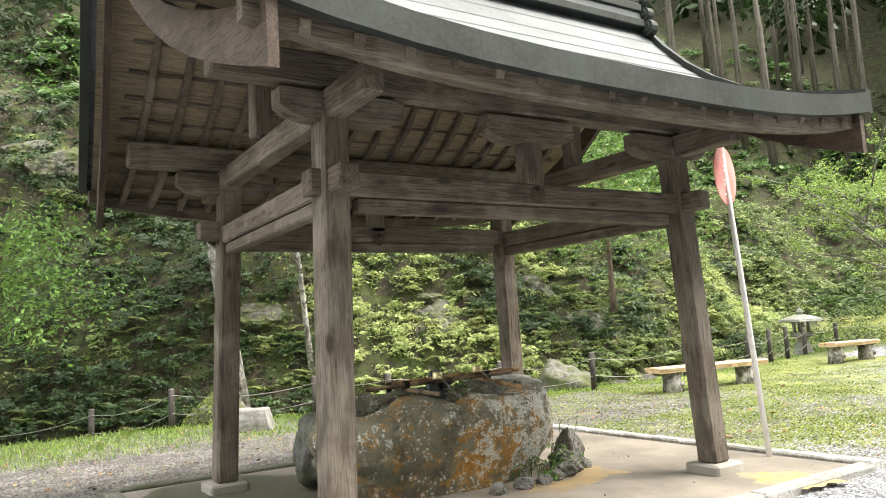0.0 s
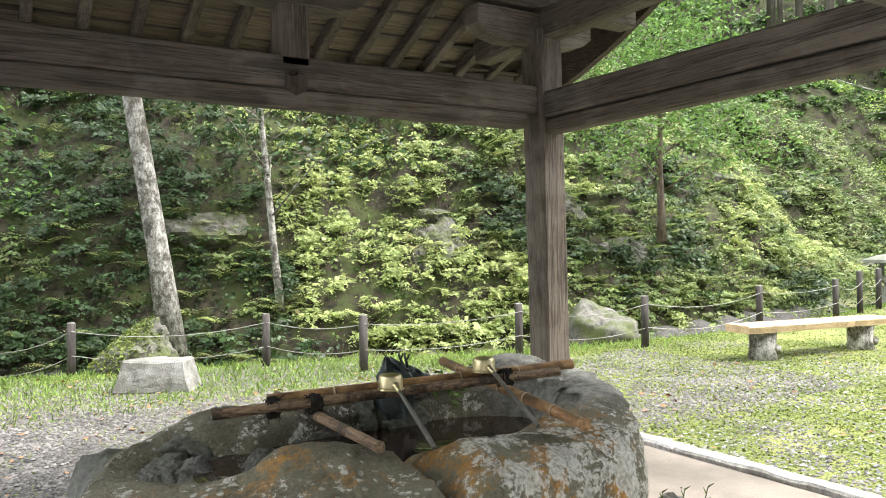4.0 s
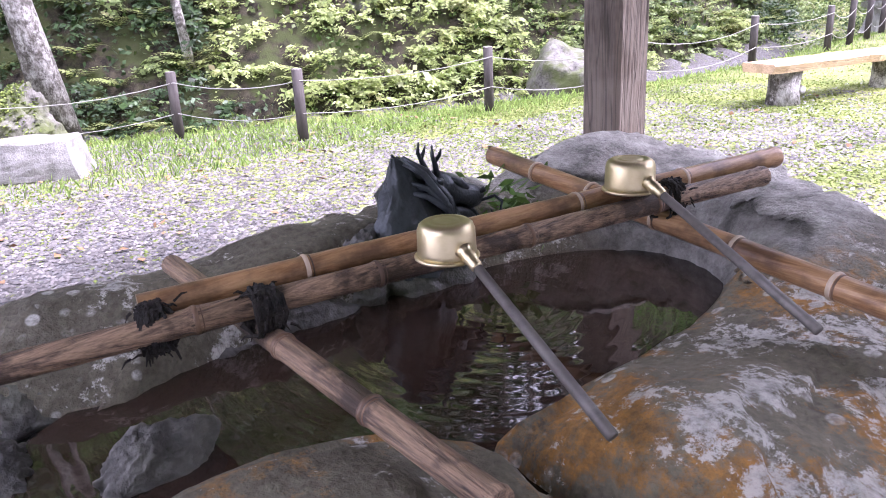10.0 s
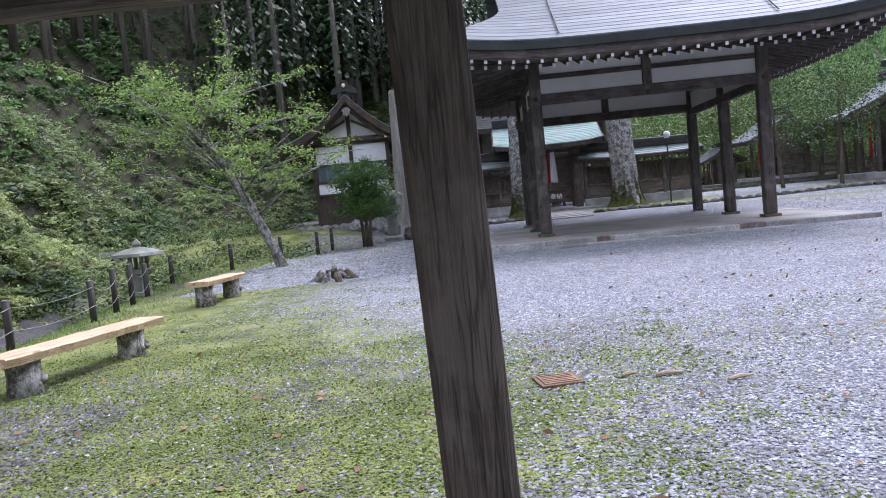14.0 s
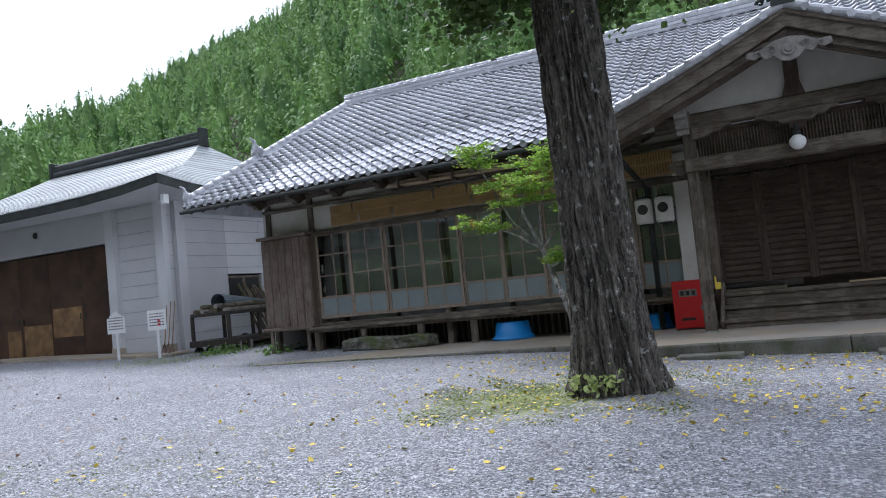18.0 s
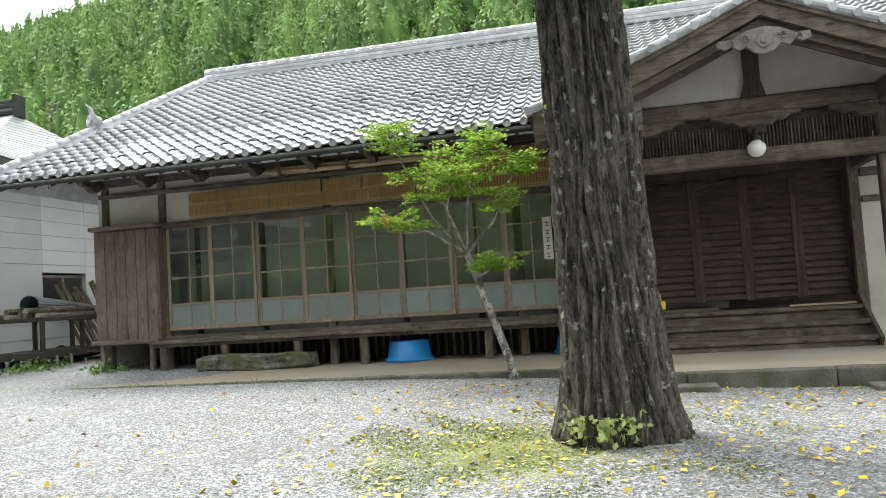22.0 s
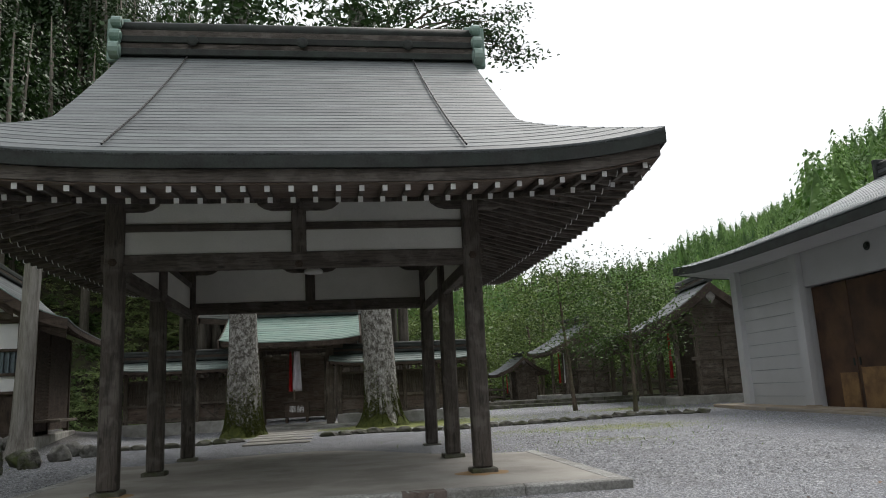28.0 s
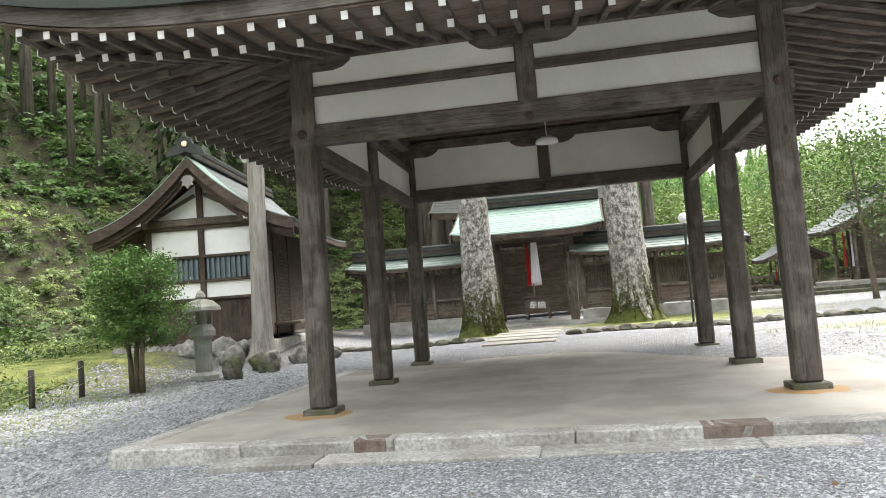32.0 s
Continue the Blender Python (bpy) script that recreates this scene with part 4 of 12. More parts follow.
def ferns():
    """Arching fern fronds with leaflets, on the lower slope."""
    r = np.random.default_rng(17)
    cs, ds, ws, us = [], [], [], []
    for k in range(560):
        i, d = int(r.integers(58, 112)), float(r.uniform(0.02, 1) ** 1.6 * 6)
        p = np.array(hill_point(i, d)) + (0, 0, 0.05)
        n_f = int(r.integers(6, 10))
        ln = r.uniform(0.3, 0.6)
        for j in range(n_f):
            a = 6.28 * j / n_f + r.uniform(-0.3, 0.3)
            out = np.array((math.cos(a), math.sin(a), 0.0))
            t = np.linspace(0.15, 1, 11)
            pos = p + out * (t * ln)[:, None] + np.array((0, 0, 1.0)) * (ln * (0.9 * t - 0.75 * t * t))[:, None]
            side = np.array((-math.sin(a), math.cos(a), -0.15))
            for sg in (-1, 1):
                w = 0.3 * ln * (1.05 - t) + 0.01
                cs.append(pos + side * sg * (w * 0.5)[:, None])
                ds.append(np.tile(side * sg + out * 0.35, (11, 1)))
                us.append(np.tile(out, (11, 1)))
                ws.append(w)
    c, d, u, w = np.concatenate(cs), np.concatenate(ds), np.concatenate(us), np.concatenate(ws)[:, None]
    v = np.stack([c - d * w * 0.5, c + u * w * 0.16, c + d * w * 0.5, c - u * w * 0.16], 1).reshape(-1, 3)
    f = np.arange(len(c))[:, None] * 4 + np.array([[0, 1, 2, 3]])
    tagged(new("ferns", faces_mesh("ferns", v, f, LEAFY)), "bright green ferns on the lower slope", "fern", kind="stuff")


ferns()


def tree(name, label, base, height, r0, bark, leaf, seed, lean=(0, 0), limbs=9, crown_from=0.45, spread=1.6, leaves=2600, size=0.09, droop=0.0, kind=""):
    """A tapered trunk with limbs and a crown of many small leaves."""
    r = np.random.default_rng(seed)
    th = thing(name, label, "tree", Matrix.Translation(base), kind=kind)
    bm = bmesh.new()
    pts, rad = [], []
    for k in range(9):
        f = k / 8
        pts.append(Vector((lean[0] * f + 0.12 * r0 * 4 * r.normal() * f, lean[1] * f + 0.12 * r0 * 4 * r.normal() * f, height * f - 0.1)))
        rad.append(r0 * (1.25 if k == 0 else 1) * (1 - 0.85 * f) + 0.012)
    tube(bm, pts, rad, 12)
    tips = [pts[-1]]
    for k in range(limbs):
        f = crown_from + (1 - crown_from) * (k + 0.5) / limbs
        i = min(int(f * 8), 7)
        p = pts[i].lerp(pts[i + 1], f * 8 - i)
        a = k * 2.4 + r.uniform(0, 0.8)
        ln = spread * (1.15 - 0.6 * f) * r.uniform(0.7, 1.2)
        q1 = p + Vector((math.cos(a) * ln * 0.5, math.sin(a) * ln * 0.5, ln * (0.32 - droop)))
        q2 = p + Vector((math.cos(a + 0.2) * ln, math.sin(a + 0.2) * ln, ln * (0.45 - 1.6 * droop)))
        tube(bm, [p, q1, q2], [max(0.35 * r0 * (1.1 - f), 0.012), max(0.2 * r0 * (1.1 - f), 0.008), 0.005], 6)
        tips += [q1, q2, q1.lerp(q2, 0.5)]
    part("trunk", bm, bark, th, smooth=True)
    per = leaves // len(tips)
    cs = []
    for t in tips:
        s = spread * 0.3 * r.uniform(0.6, 1.2)
        cs.append(np.array(t) + r.normal(size=(per, 3)) * (s, s, s * 0.55))
    v, f = leaf_cloud(np.concatenate(cs), size, r, 0.4, 0.45)
    ob = new("crown", faces_mesh("crown", v, f, leaf))
    ob.parent = th
    return th


# ---- water pavilion ----
CX, CY, CZ = 0.2, 2.28, 0.12
bm = bmesh.new()
cbox(bm, (0.2, 2.4, 0.0), (3.72, 4.62, 0.2), None, 0.01)
solid("pavilion_floor", bm, DAMPSHADE, "pinkish concrete floor of the water pavilion", "floor", "structure")
# dark floor patch: shade put into the colour, together with real damp
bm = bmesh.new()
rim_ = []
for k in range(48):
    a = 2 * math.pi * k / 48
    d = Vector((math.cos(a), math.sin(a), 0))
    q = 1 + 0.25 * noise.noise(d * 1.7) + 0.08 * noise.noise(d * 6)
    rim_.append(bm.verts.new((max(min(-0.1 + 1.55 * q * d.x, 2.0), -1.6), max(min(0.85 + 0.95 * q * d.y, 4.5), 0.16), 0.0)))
top_ = bm.faces.new(rim_)
ext = bmesh.ops.extrude_face_region(bm, geom=[top_])
for v in ext["geom"]:
    if isinstance(v, bmesh.types.BMVert):
        v.co.z += 0.004
bmesh.ops.recalc_face_normals(bm, faces=bm.faces[:])
solid("damp_patch", bm, WETSHADEC, "dark patch of painted shade and mossy damp on the pavilion floor", "stain", "structure", m=Matrix.Translation((0, 0, 0.1005)))
kerb = thing("pavilion_kerb", "worn granite kerb round the pavilion floor", "kerb", kind="structure")


def kerb_run(parent, p, q, n, w, h, material, seed):
    r = random.Random(seed)
    p, q = Vector(p), Vector(q)
    cuts = [0] + sorted((k + r.uniform(-0.2, 0.2)) / n for k in range(1, n)) + [1]
    for a, b in zip(cuts, cuts[1:]):
        bm = bmesh.new()
        u, v = p.lerp(q, a), p.lerp(q, b)
        d = (v - u).normalized() * 0.004
        beam(bm, u + d, v - d, w * r.uniform(0.97, 1.03), h, 0.015)
        bmesh.ops.subdivide_edges(bm, edges=[e for e in bm.edges if e.calc_length() > 0.3], cuts=11)
        for vt in bm.verts:
            vt.co += Vector((1, 1, 0.7)) * (0.01 * noise.noise(vt.co * 6) + 0.006 * noise.noise(vt.co * 19))
        part("kerb_stone", bm, material, parent)


kerb_run(kerb, (-1.72, 4.78, 0.035), (2.16, 4.78, 0.035), 4, 0.14, 0.2, KERBG, 1)
kerb_run(kerb, (2.13, 0.1, 0.03), (2.13, 4.7, 0.03), 4, 0.14, 0.19, KERBG, 2)
kerb_run(kerb, (-1.74, 0.1, 0.03), (-1.74, 4.7, 0.03), 4, 0.14, 0.19, MOSSY, 3)
kerb_run(kerb, (-1.72, 0.04, 0.03), (2.16, 0.04, 0.03), 4, 0.14, 0.19, MOSSY, 4)

pav = thing("water_pavilion", "weathered wooden purification pavilion with a curved copper roof", "pavilion", Matrix.Translation((CX, CY, CZ)))
PX, PY = 1.215, 1.575


def post_at(sx, sy, z):
    f = z / 2.6
    return Vector((sx * (PX - 0.07 * f), sy * (PY - 0.09 * f) + (0.1 if sx < 0 and sy < 0 else 0), z))


for sx in (-1, 1):
    for sy in (-1, 1):
        bm = bmesh.new()
        cbox(bm, post_at(sx, sy, 0.0), (0.31, 0.31, 0.11), None, 0.02)
        part("stone_footing", bm, HALLC, pav)
        bm = bmesh.new()
        beam(bm, post_at(sx, sy, 0.05), post_at(sx, sy, 2.52), 0.175, 0.175, 0.018)
        part("post", bm, OLD["z"], pav)


def rosette(p, axis):
    bm = bmesh.new()
    lathe(bm, [(0.062, 0), (0.062, 0.012), (0.04, 0.022), (0.03, 0.045), (0.0, 0.05)], 6)
    m = {"x": Matrix.Rotation(radians(90), 4, "Y"), "-x": Matrix.Rotation(radians(-90), 4, "Y"), "y": Matrix.Rotation(radians(-90), 4, "X"), "-y": Matrix.Rotation(radians(90), 4, "X")}[axis]
    bm.transform(Matrix.Translation(p) @ m)
    return bm


BZ = 2.06
for sx in (-1, 1):
    x = post_at(sx, 1, BZ).x
    bm = bmesh.new()
    up = 0.05 if sx < 0 else 0.0
    beam(bm, (x, -1.66, BZ + up), (x, 1.66, BZ + up), 0.13, 0.15)
    part("head_beam", bm, OLD["y"], pav)
    bm = bmesh.new()
    beam(bm, (x - sx * 0.01, -1.35, BZ + up - 0.12), (x - sx * 0.01, 1.35, BZ + up - 0.12), 0.1, 0.088)
    part("lower_beam", bm, OLD["y"], pav)
    for y in (-1.5, 0, 1.5):
        part("rosette", rosette((x + sx * 0.064 if y == 0 else x + sx * 0.095, y, BZ), "x" if sx > 0 else "-x"), DARK["z"], pav, "dark carved nail cover")
    part("rosette", rosette((x - sx * 0.064, 0, BZ), "-x" if sx > 0 else "x"), DARK["z"], pav)
    bm = bmesh.new()
    cbox(bm, (x, 0, 2.28), (0.13, 0.15, 0.3))
    part("strut", bm, OLD["z"], pav)
    # boat-shaped bearing blocks under the purlin
    for y, ln in ((-1.42, 0.8), (0, 0.75), (1.42, 0.8)):
        bm = bmesh.new()
        prof = [(-0.5, 0.17), (-0.5, 0.07), (-0.42, 0.025), (-0.28, 0.0), (0.28, 0.0), (0.42, 0.025), (0.5, 0.07), (0.5, 0.17)]
        fr = [[bm.verts.new((x + dx, y + a * ln, 2.42 + b)) for a, b in prof] for dx in (-0.065, 0.065)]
        bm.faces.new(fr[0])
        bm.faces.new(fr[1][::-1])
        for k in range(len(prof)):
            bm.faces.new((fr[0][k], fr[1][k], fr[1][(k + 1) % 8], fr[0][(k + 1) % 8]))
        part("bearing_block", bm, OLD["y"], pav)
    bm = bmesh.new()
    beam(bm, (x, -2.2, 2.72), (x, 2.2, 2.72), 0.14, 0.2)
    part("purlin", bm, OLD["y"], pav)
for sy in (-1, 1):
    y = abs(post_at(1, sy, BZ).y)
    for nm, z, h, w in (("head_beam", BZ + 0.002, 0.146, 0.126), ("lower_beam", BZ - 0.12, 0.085, 0.096), ("tie_beam", 2.52, 0.17, 0.13)):
        bm = bmesh.new()
        e = 1.42 if nm == "head_beam" else (1.75 if nm == "tie_beam" else 1.15)
        beam(bm, (-e, sy * y + (0.1 if sy < 0 else 0), z + 0.02), (e, sy * y, z), w, h)
        part(nm, bm, OLD["x"], pav)
    for sx in (-1, 1):
        part("rosette", rosette((sx * 1.16, sy * (y + 0.085) + (0.1 if sx < 0 and sy < 0 else 0), BZ), "y" if sy > 0 else "-y"), DARK["z"], pav)
    bm = bmesh.new()
    cbox(bm, (0, sy * y, 3.1), (0.14, 0.13, 0.95))
    part("king_post", bm, OLD["z"], pav)
for nm, x, z, s in (("ridge_beam", 0, 3.75, 0.16),):
    bm = bmesh.new()
    beam(bm, (x, -2.35, z), (x, 2.35, z), s, s)
    part(nm, bm, OLD["y"], pav)


PAVE = 2.28


def pav_roof(v, sx, lift=0.0):
    """Roof line from the eave (v 0) to the ridge (v 1)."""
    x = PAVE * (1 - v)
    z = 2.42 + 1.6 * (0.56 * v + 0.44 * v * v * v)
    return sx * x, z + lift


RY = 2.35
RYV = lambda v: RY + 0.25 * v
eave_up = lambda y: 0.16 * abs(y / RY) ** 3
for sx in (-1, 1):
    n_c = 13
    for k in range(n_c):
        bm = bmesh.new()
        rows = []
        for v, up in ((k / n_c, 0.012), ((k + 1.08) / n_c, 0.0)):
            v = min(v, 1)
            x, z = pav_roof(v, sx, 0.12 + up)
            rows.append([Vector((x, y, z + eave_up(y) * (1 - v) ** 2)) for y in np.linspace(-RYV(v), RYV(v), 15)])
        sheet(bm, rows, 0.03)
        part("roof_course", bm, COPPER, pav)
    bm = bmesh.new()
    rows = []
    for v in np.linspace(0, 1, 9):
        x, z = pav_roof(v, sx, 0.075)
        rows.append([Vector((x * 0.99, y * 0.985, z + eave_up(y) * (1 - v) ** 2)) for y in np.linspace(-RYV(v), RYV(v), 15)])
    sheet(bm, rows, 0.03)
    part("roof_boarding", bm, EAVEB["y"], pav)
    # eave fascia: copper over a pale board
    for nm, m_, z0, h, xx, t in (("copper_fascia", EDGE, 0.02, 0.15, PAVE + 0.02, 0.06), ("eave_board", OLD["y"], -0.08, 0.11, PAVE - 0.06, 0.07)):
        bm = bmesh.new()
        ys = np.linspace(-RY, RY * 1.0, 13)
        for a, b in zip(ys, ys[1:]):
            za, zb = 2.42 + z0 + eave_up(a), 2.42 + z0 + eave_up(b)
            x0, x1 = sx * (xx - t), sx * xx
            q = [bm.verts.new(c) for c in ((x0, a, za), (x1, a, za), (x1, a, za + h), (x0, a, za + h), (x0, b, zb), (x1, b, zb), (x1, b, zb + h), (x0, b, zb + h))]
            for f in ((0, 1, 5, 4), (1, 2, 6, 5), (2, 3, 7, 6), (3, 0, 4, 7)):
                bm.faces.new([q[i] for i in f])
            if a == ys[0]:
                bm.faces.new(q[:4])
            if b == ys[-1]:
                bm.faces.new(q[4:])
        bmesh.ops.remove_doubles(bm, verts=bm.verts[:], dist=0.0005)
        part(nm, bm, m_, pav)
    # rafters and the battens across them
    for y in np.arange(-2.08, 2.09, 0.26):
        bm = bmesh.new()
        pts = [pav_roof(v, sx, 0.0) for v in (0.02, 0.28, 0.6, 0.97)]
        for (xa, za), (xb, zb) in zip(pts, pts[1:]):
            up = eave_up(y) * 0.5 if xa == pts[0][0] else 0
            beam(bm, (xa, y, za + up), (xb, y, zb), 0.055, 0.075, 0.006)
        part("rafter", bm, OLD["x"], pav)
    for v in np.arange(0.07, 0.98, 0.085):
        bm = bmesh.new()
        x, z = pav_roof(v, sx, 0.048)
        beam(bm, (x, -2.25, z), (x, 2.25, z), 0.05, 0.016, 0.003)
        part("batten", bm, OLD["y"], pav)
    # bargeboards and their copper capping
    for sy in (-1, 1):
        for nm, m_, off, h, t, yy in (("bargeboard", DARK["x"], -0.13, 0.12, 0.05, -0.13), ("barge_capping", EDGE, 0.06, 0.14, 0.07, 0.0)):
            bm = bmesh.new()
            fr = []
            for v in np.linspace(0, 1, 9):
                x, z = pav_roof(v, sx, off)
                low = 0.07 + 0.1 * (1 - v) ** 1.5 if nm == "bargeboard" else h * 0.3
                z += eave_up(RY) * (1 - v) ** 2
                fr.append([bm.verts.new((x, sy * (RYV(v) + yy + a), z + b)) for a, b in ((0, -low), (t, -low), (t, h), (0, h))])
            for a, b in zip(fr, fr[1:]):
                for k in range(4):
                    bm.faces.new((a[k], a[(k + 1) % 4], b[(k + 1) % 4], b[k]))
            bm.faces.new(fr[0])
            bm.faces.new(fr[-1])
            part(nm, bm, m_, pav)
for sy in (-1, 1):
    bm = bmesh.new()
    prof = [(0, 0.12), (0.13, 0.1), (0.2, 0.0), (0.13, -0.06), (0.15, -0.15), (0.06, -0.17), (0.0, -0.3), (-0.06, -0.17), (-0.15, -0.15), (-0.13, -0.06), (-0.2, 0.0), (-0.13, 0.1)]
    a = [bm.verts.new((x, sy * (RY + 0.12), 3.78 + z)) for x, z in prof]
    b = [bm.verts.new((x, sy * (RY + 0.18), 3.78 + z)) for x, z in prof]
    bm.faces.new(a)
    bm.faces.new(b[::-1])
    for k in range(12):
        bm.faces.new((a[k], a[(k + 1) % 12], b[(k + 1) % 12], b[k]))
    part("gable_pendant", bm, OLD["z"], pav, "pale carved gable pendant")


def ridge_cap(parent, p, q, w, h, tiers, material, band):
    """A box ridge of stepped tiers with a rounded top, along p to q."""
    p, q = Vector(p), Vector(q)
    for k in range(tiers):
        bm = bmesh.new()
        z = Vector((0, 0, h * (k + 0.5) / tiers))
        ww = w * (1.0, 0.72, 0.85, 0.7)[k % 4]
        beam(bm, p + z, q + z, ww, h / tiers * 0.98, 0.01)
        part("ridge_course", bm, band if k % 2 else material, parent)
    bm = bmesh.new()
    z = Vector((0, 0, h + w * 0.12))
    tube(bm, [p + z, q + z], w * 0.34, 10)
    part("ridge_roll", bm, material, parent, smooth=True)


def ridge_scrolls(parent, p, d, s, material):
    """Scrolled ridge-end ornament facing along d."""
    p, d = Vector(p), Vector(d).normalized()
    side = Vector((-d.y, d.x, 0))
    bm = bmesh.new()
    beam(bm, p + Vector((0, 0, s * 0.1)), p + Vector((0, 0, s * 1.15)), s * 0.5, s * 0.16, 0.02)
    end = part("ridge_end", bm, material, parent, "dark scrolled ridge-end ornament")
    for sg in (-1, 1):
        for rr, hz, ow in ((0.2, 0.25, 0.34), (0.15, 0.62, 0.3), (0.13, 0.98, 0.24)):
            c = p + side * sg * s * ow + Vector((0, 0, s * hz))
            bm = bmesh.new()
            tube(bm, [c - d * s * 0.1, c + d * s * 0.1], s * rr, 12)
            for k in (-1, 1):
                tube(bm, [c + d * s * 0.1 * k, c + d * s * 0.13 * k], [s * rr * 0.7, s * rr * 0.55], 12)
            part("scroll", bm, material, end)


ridge_cap(pav, (0, -2.5, 4.1), (0, 2.5, 4.1), 0.3, 0.26, 3, EDGE, COPPER)
for sy in (-1, 1):
    ridge_scrolls(pav, (0, sy * 2.56, 4.0), (0, sy, 0), 0.42, EDGE)

# ---- stone basin with its water, bamboo and ladles ----
basin = thing("stone_basin", "large rough boulder basin with grey and orange lichen", "water basin", Matrix.Translation((0, 2.25, 0.1)))
OUTLINE = [(0.6, 0.48), (0.46, 0.78), (0.24, 0.98), (-0.12, 1.14), (-0.46, 1.04), (-0.63, 0.65), (-0.68, 0.15), (-0.65, -0.35), (-0.54, -0.78), (-0.26, -1.02), (0.1, -1.02), (0.42, -0.84), (0.62, -0.45), (0.67, 0.05)]


def closed_curve(pts, n):
    """Points on a smooth closed curve through pts."""
    p = np.array(pts)
    out = []
    for k in range(n):
        u = k * len(p) / n
        i, f = int(u), u - int(u)
        a, b, c, d = (p[(i + j) % len(p)] for j in (-1, 0, 1, 2))
        out.append(0.5 * (2 * b + (c - a) * f + (2 * a - 5 * b + 4 * c - d) * f * f + (3 * b - a - 3 * c + d) * f ** 3))
    return out


def ease(v, a, b):
    f = min(max((v - a) / (b - a), 0.0), 1.0)
    return f * f * (3 - 2 * f)


def rim_height(x, y):
    """Height of the basin's uneven rim over its floor."""
    z = 0.65 + 0.095 * ease(y, 0.5, 0.85) * ease(x, 0.5, 0.15) + 0.05 * ease(x, -0.25, -0.5)
    z -= 0.07 * ease(y, -0.45, -0.7) + 0.1 * math.exp(-((y + 0.08) / 0.035) ** 2) * ease(x, 0.0, 0.12)
    z += 0.1 * math.exp(-((x - 0.22) / 0.17) ** 2 - ((y + 0.33) / 0.19) ** 2) + 0.05 * math.exp(-((x - 0.36) / 0.14) ** 2 - ((y - 0.12) / 0.15) ** 2)
    return z - 0.2 * math.exp(-((x + 0.3) / 0.1) ** 2 - ((y + 0.62) / 0.16) ** 2)


bm = bmesh.new()
NA = 230
prof = [("o", 0.8, -0.02), ("o", 0.87, 0.1), ("o", 0.97, 0.27), ("o", 1.0, 0.42), ("o", 0.985, 0.55), ("m", 0.88, 0.97), ("m", 0.66, 1.0), ("m", 0.4, 1.005), ("m", 0.17, 0.985),
        ("i", 1.05, 0.93), ("i", 1.0, 0.82), ("i", 0.96, 0.7), ("i", 0.88, 0.5)]
cols = []
for o in closed_curve(OUTLINE, NA):
    o = Vector((*o, 0))
    a = math.atan2(o.y - 0.1, o.x + 0.11)
    ca, sa = math.cos(a), math.sin(a)
    sup2 = (abs(ca) ** 2.4 + abs(sa) ** 2.4) ** (-1 / 2.4)
    i_ = Vector((0.29 * ca * sup2 - 0.11, 0.67 * sa * sup2 + 0.13, 0))
    col = []
    for kind, f, z in prof:
        p = o * f if kind == "o" else (Vector((-0.11 + (i_.x + 0.11) * f, 0.13 + (i_.y - 0.13) * f, 0)) if kind == "i" else i_.lerp(o, f))
        rim = rim_height(p.x, p.y)
        p.z = z * rim if kind != "o" else min(z, 0.85 * rim)
        col.append(p)
    fine_col = []
    for k in range(len(col) - 1):
        a_, b_, c_, d_ = col[max(k - 1, 0)], col[k], col[k + 1], col[min(k + 2, len(col) - 1)]
        for j in range(5):
            f = j / 5
            fine_col.append(0.5 * (2 * b_ + (c_ - a_) * f + (2 * a_ - 5 * b_ + 4 * c_ - d_) * f * f + (3 * b_ - a_ - 3 * c_ + d_) * f ** 3))
    fine_col.append(col[-1])
    cols.append(fine_col)
fr = []
for j in range(len(cols[0])):
    ring = []
    for k in range(NA):
        p = cols[k][j]
        q = p * 2.0
        amp = 1.0 if j < 44 else 0.35
        low = Vector((noise.noise(q), noise.noise(q + Vector((7, 0, 0))), noise.noise(q + Vector((0, 9, 0)))))
        mid = Vector((noise.noise(q * 3.1), noise.noise(q * 3.1 + Vector((4, 0, 0))), noise.noise(q * 3.1 + Vector((0, 5, 0)))))
        d_, _ = noise.voronoi(p * 2.7 + Vector((3, 1, 2)) + mid * 0.35)
        crack = max(0.0, 1 - (d_[1] - d_[0]) / 0.1)
        inw = Vector((-p.x, -p.y, -0.25)) * (0.05 * crack)
        small = 0.007 * noise.noise(q * 11) + 0.004 * noise.noise(q * 23)
        ring.append(bm.verts.new(p + (Vector((low.x * 0.06, low.y * 0.06, low.z * 0.03)) + mid * 0.02 + inw) * amp * min(1.0, max(p.z, 0) * 6) + Vector((small, small, small))))
    fr.append(ring)
for a, b in zip(fr, fr[1:]):
    for k in range(NA):
        bm.faces.new((a[k], a[(k + 1) % NA], b[(k + 1) % NA], b[k]))
part("boulder", bm, LICHEN, basin, smooth=True)
bm = bmesh.new()
bm.faces.new([bm.verts.new((math.cos(a), math.sin(a), 0)) for a in np.linspace(0, 2 * math.pi, 64, endpoint=False)])
bm.transform(Matrix.Translation((-0.1, 0.12, 0.565)) @ Matrix.Diagonal((0.4, 0.76, 1, 1)))
part("water_surface", bm, WATER, basin, "dark still water with ripples", smooth=True)

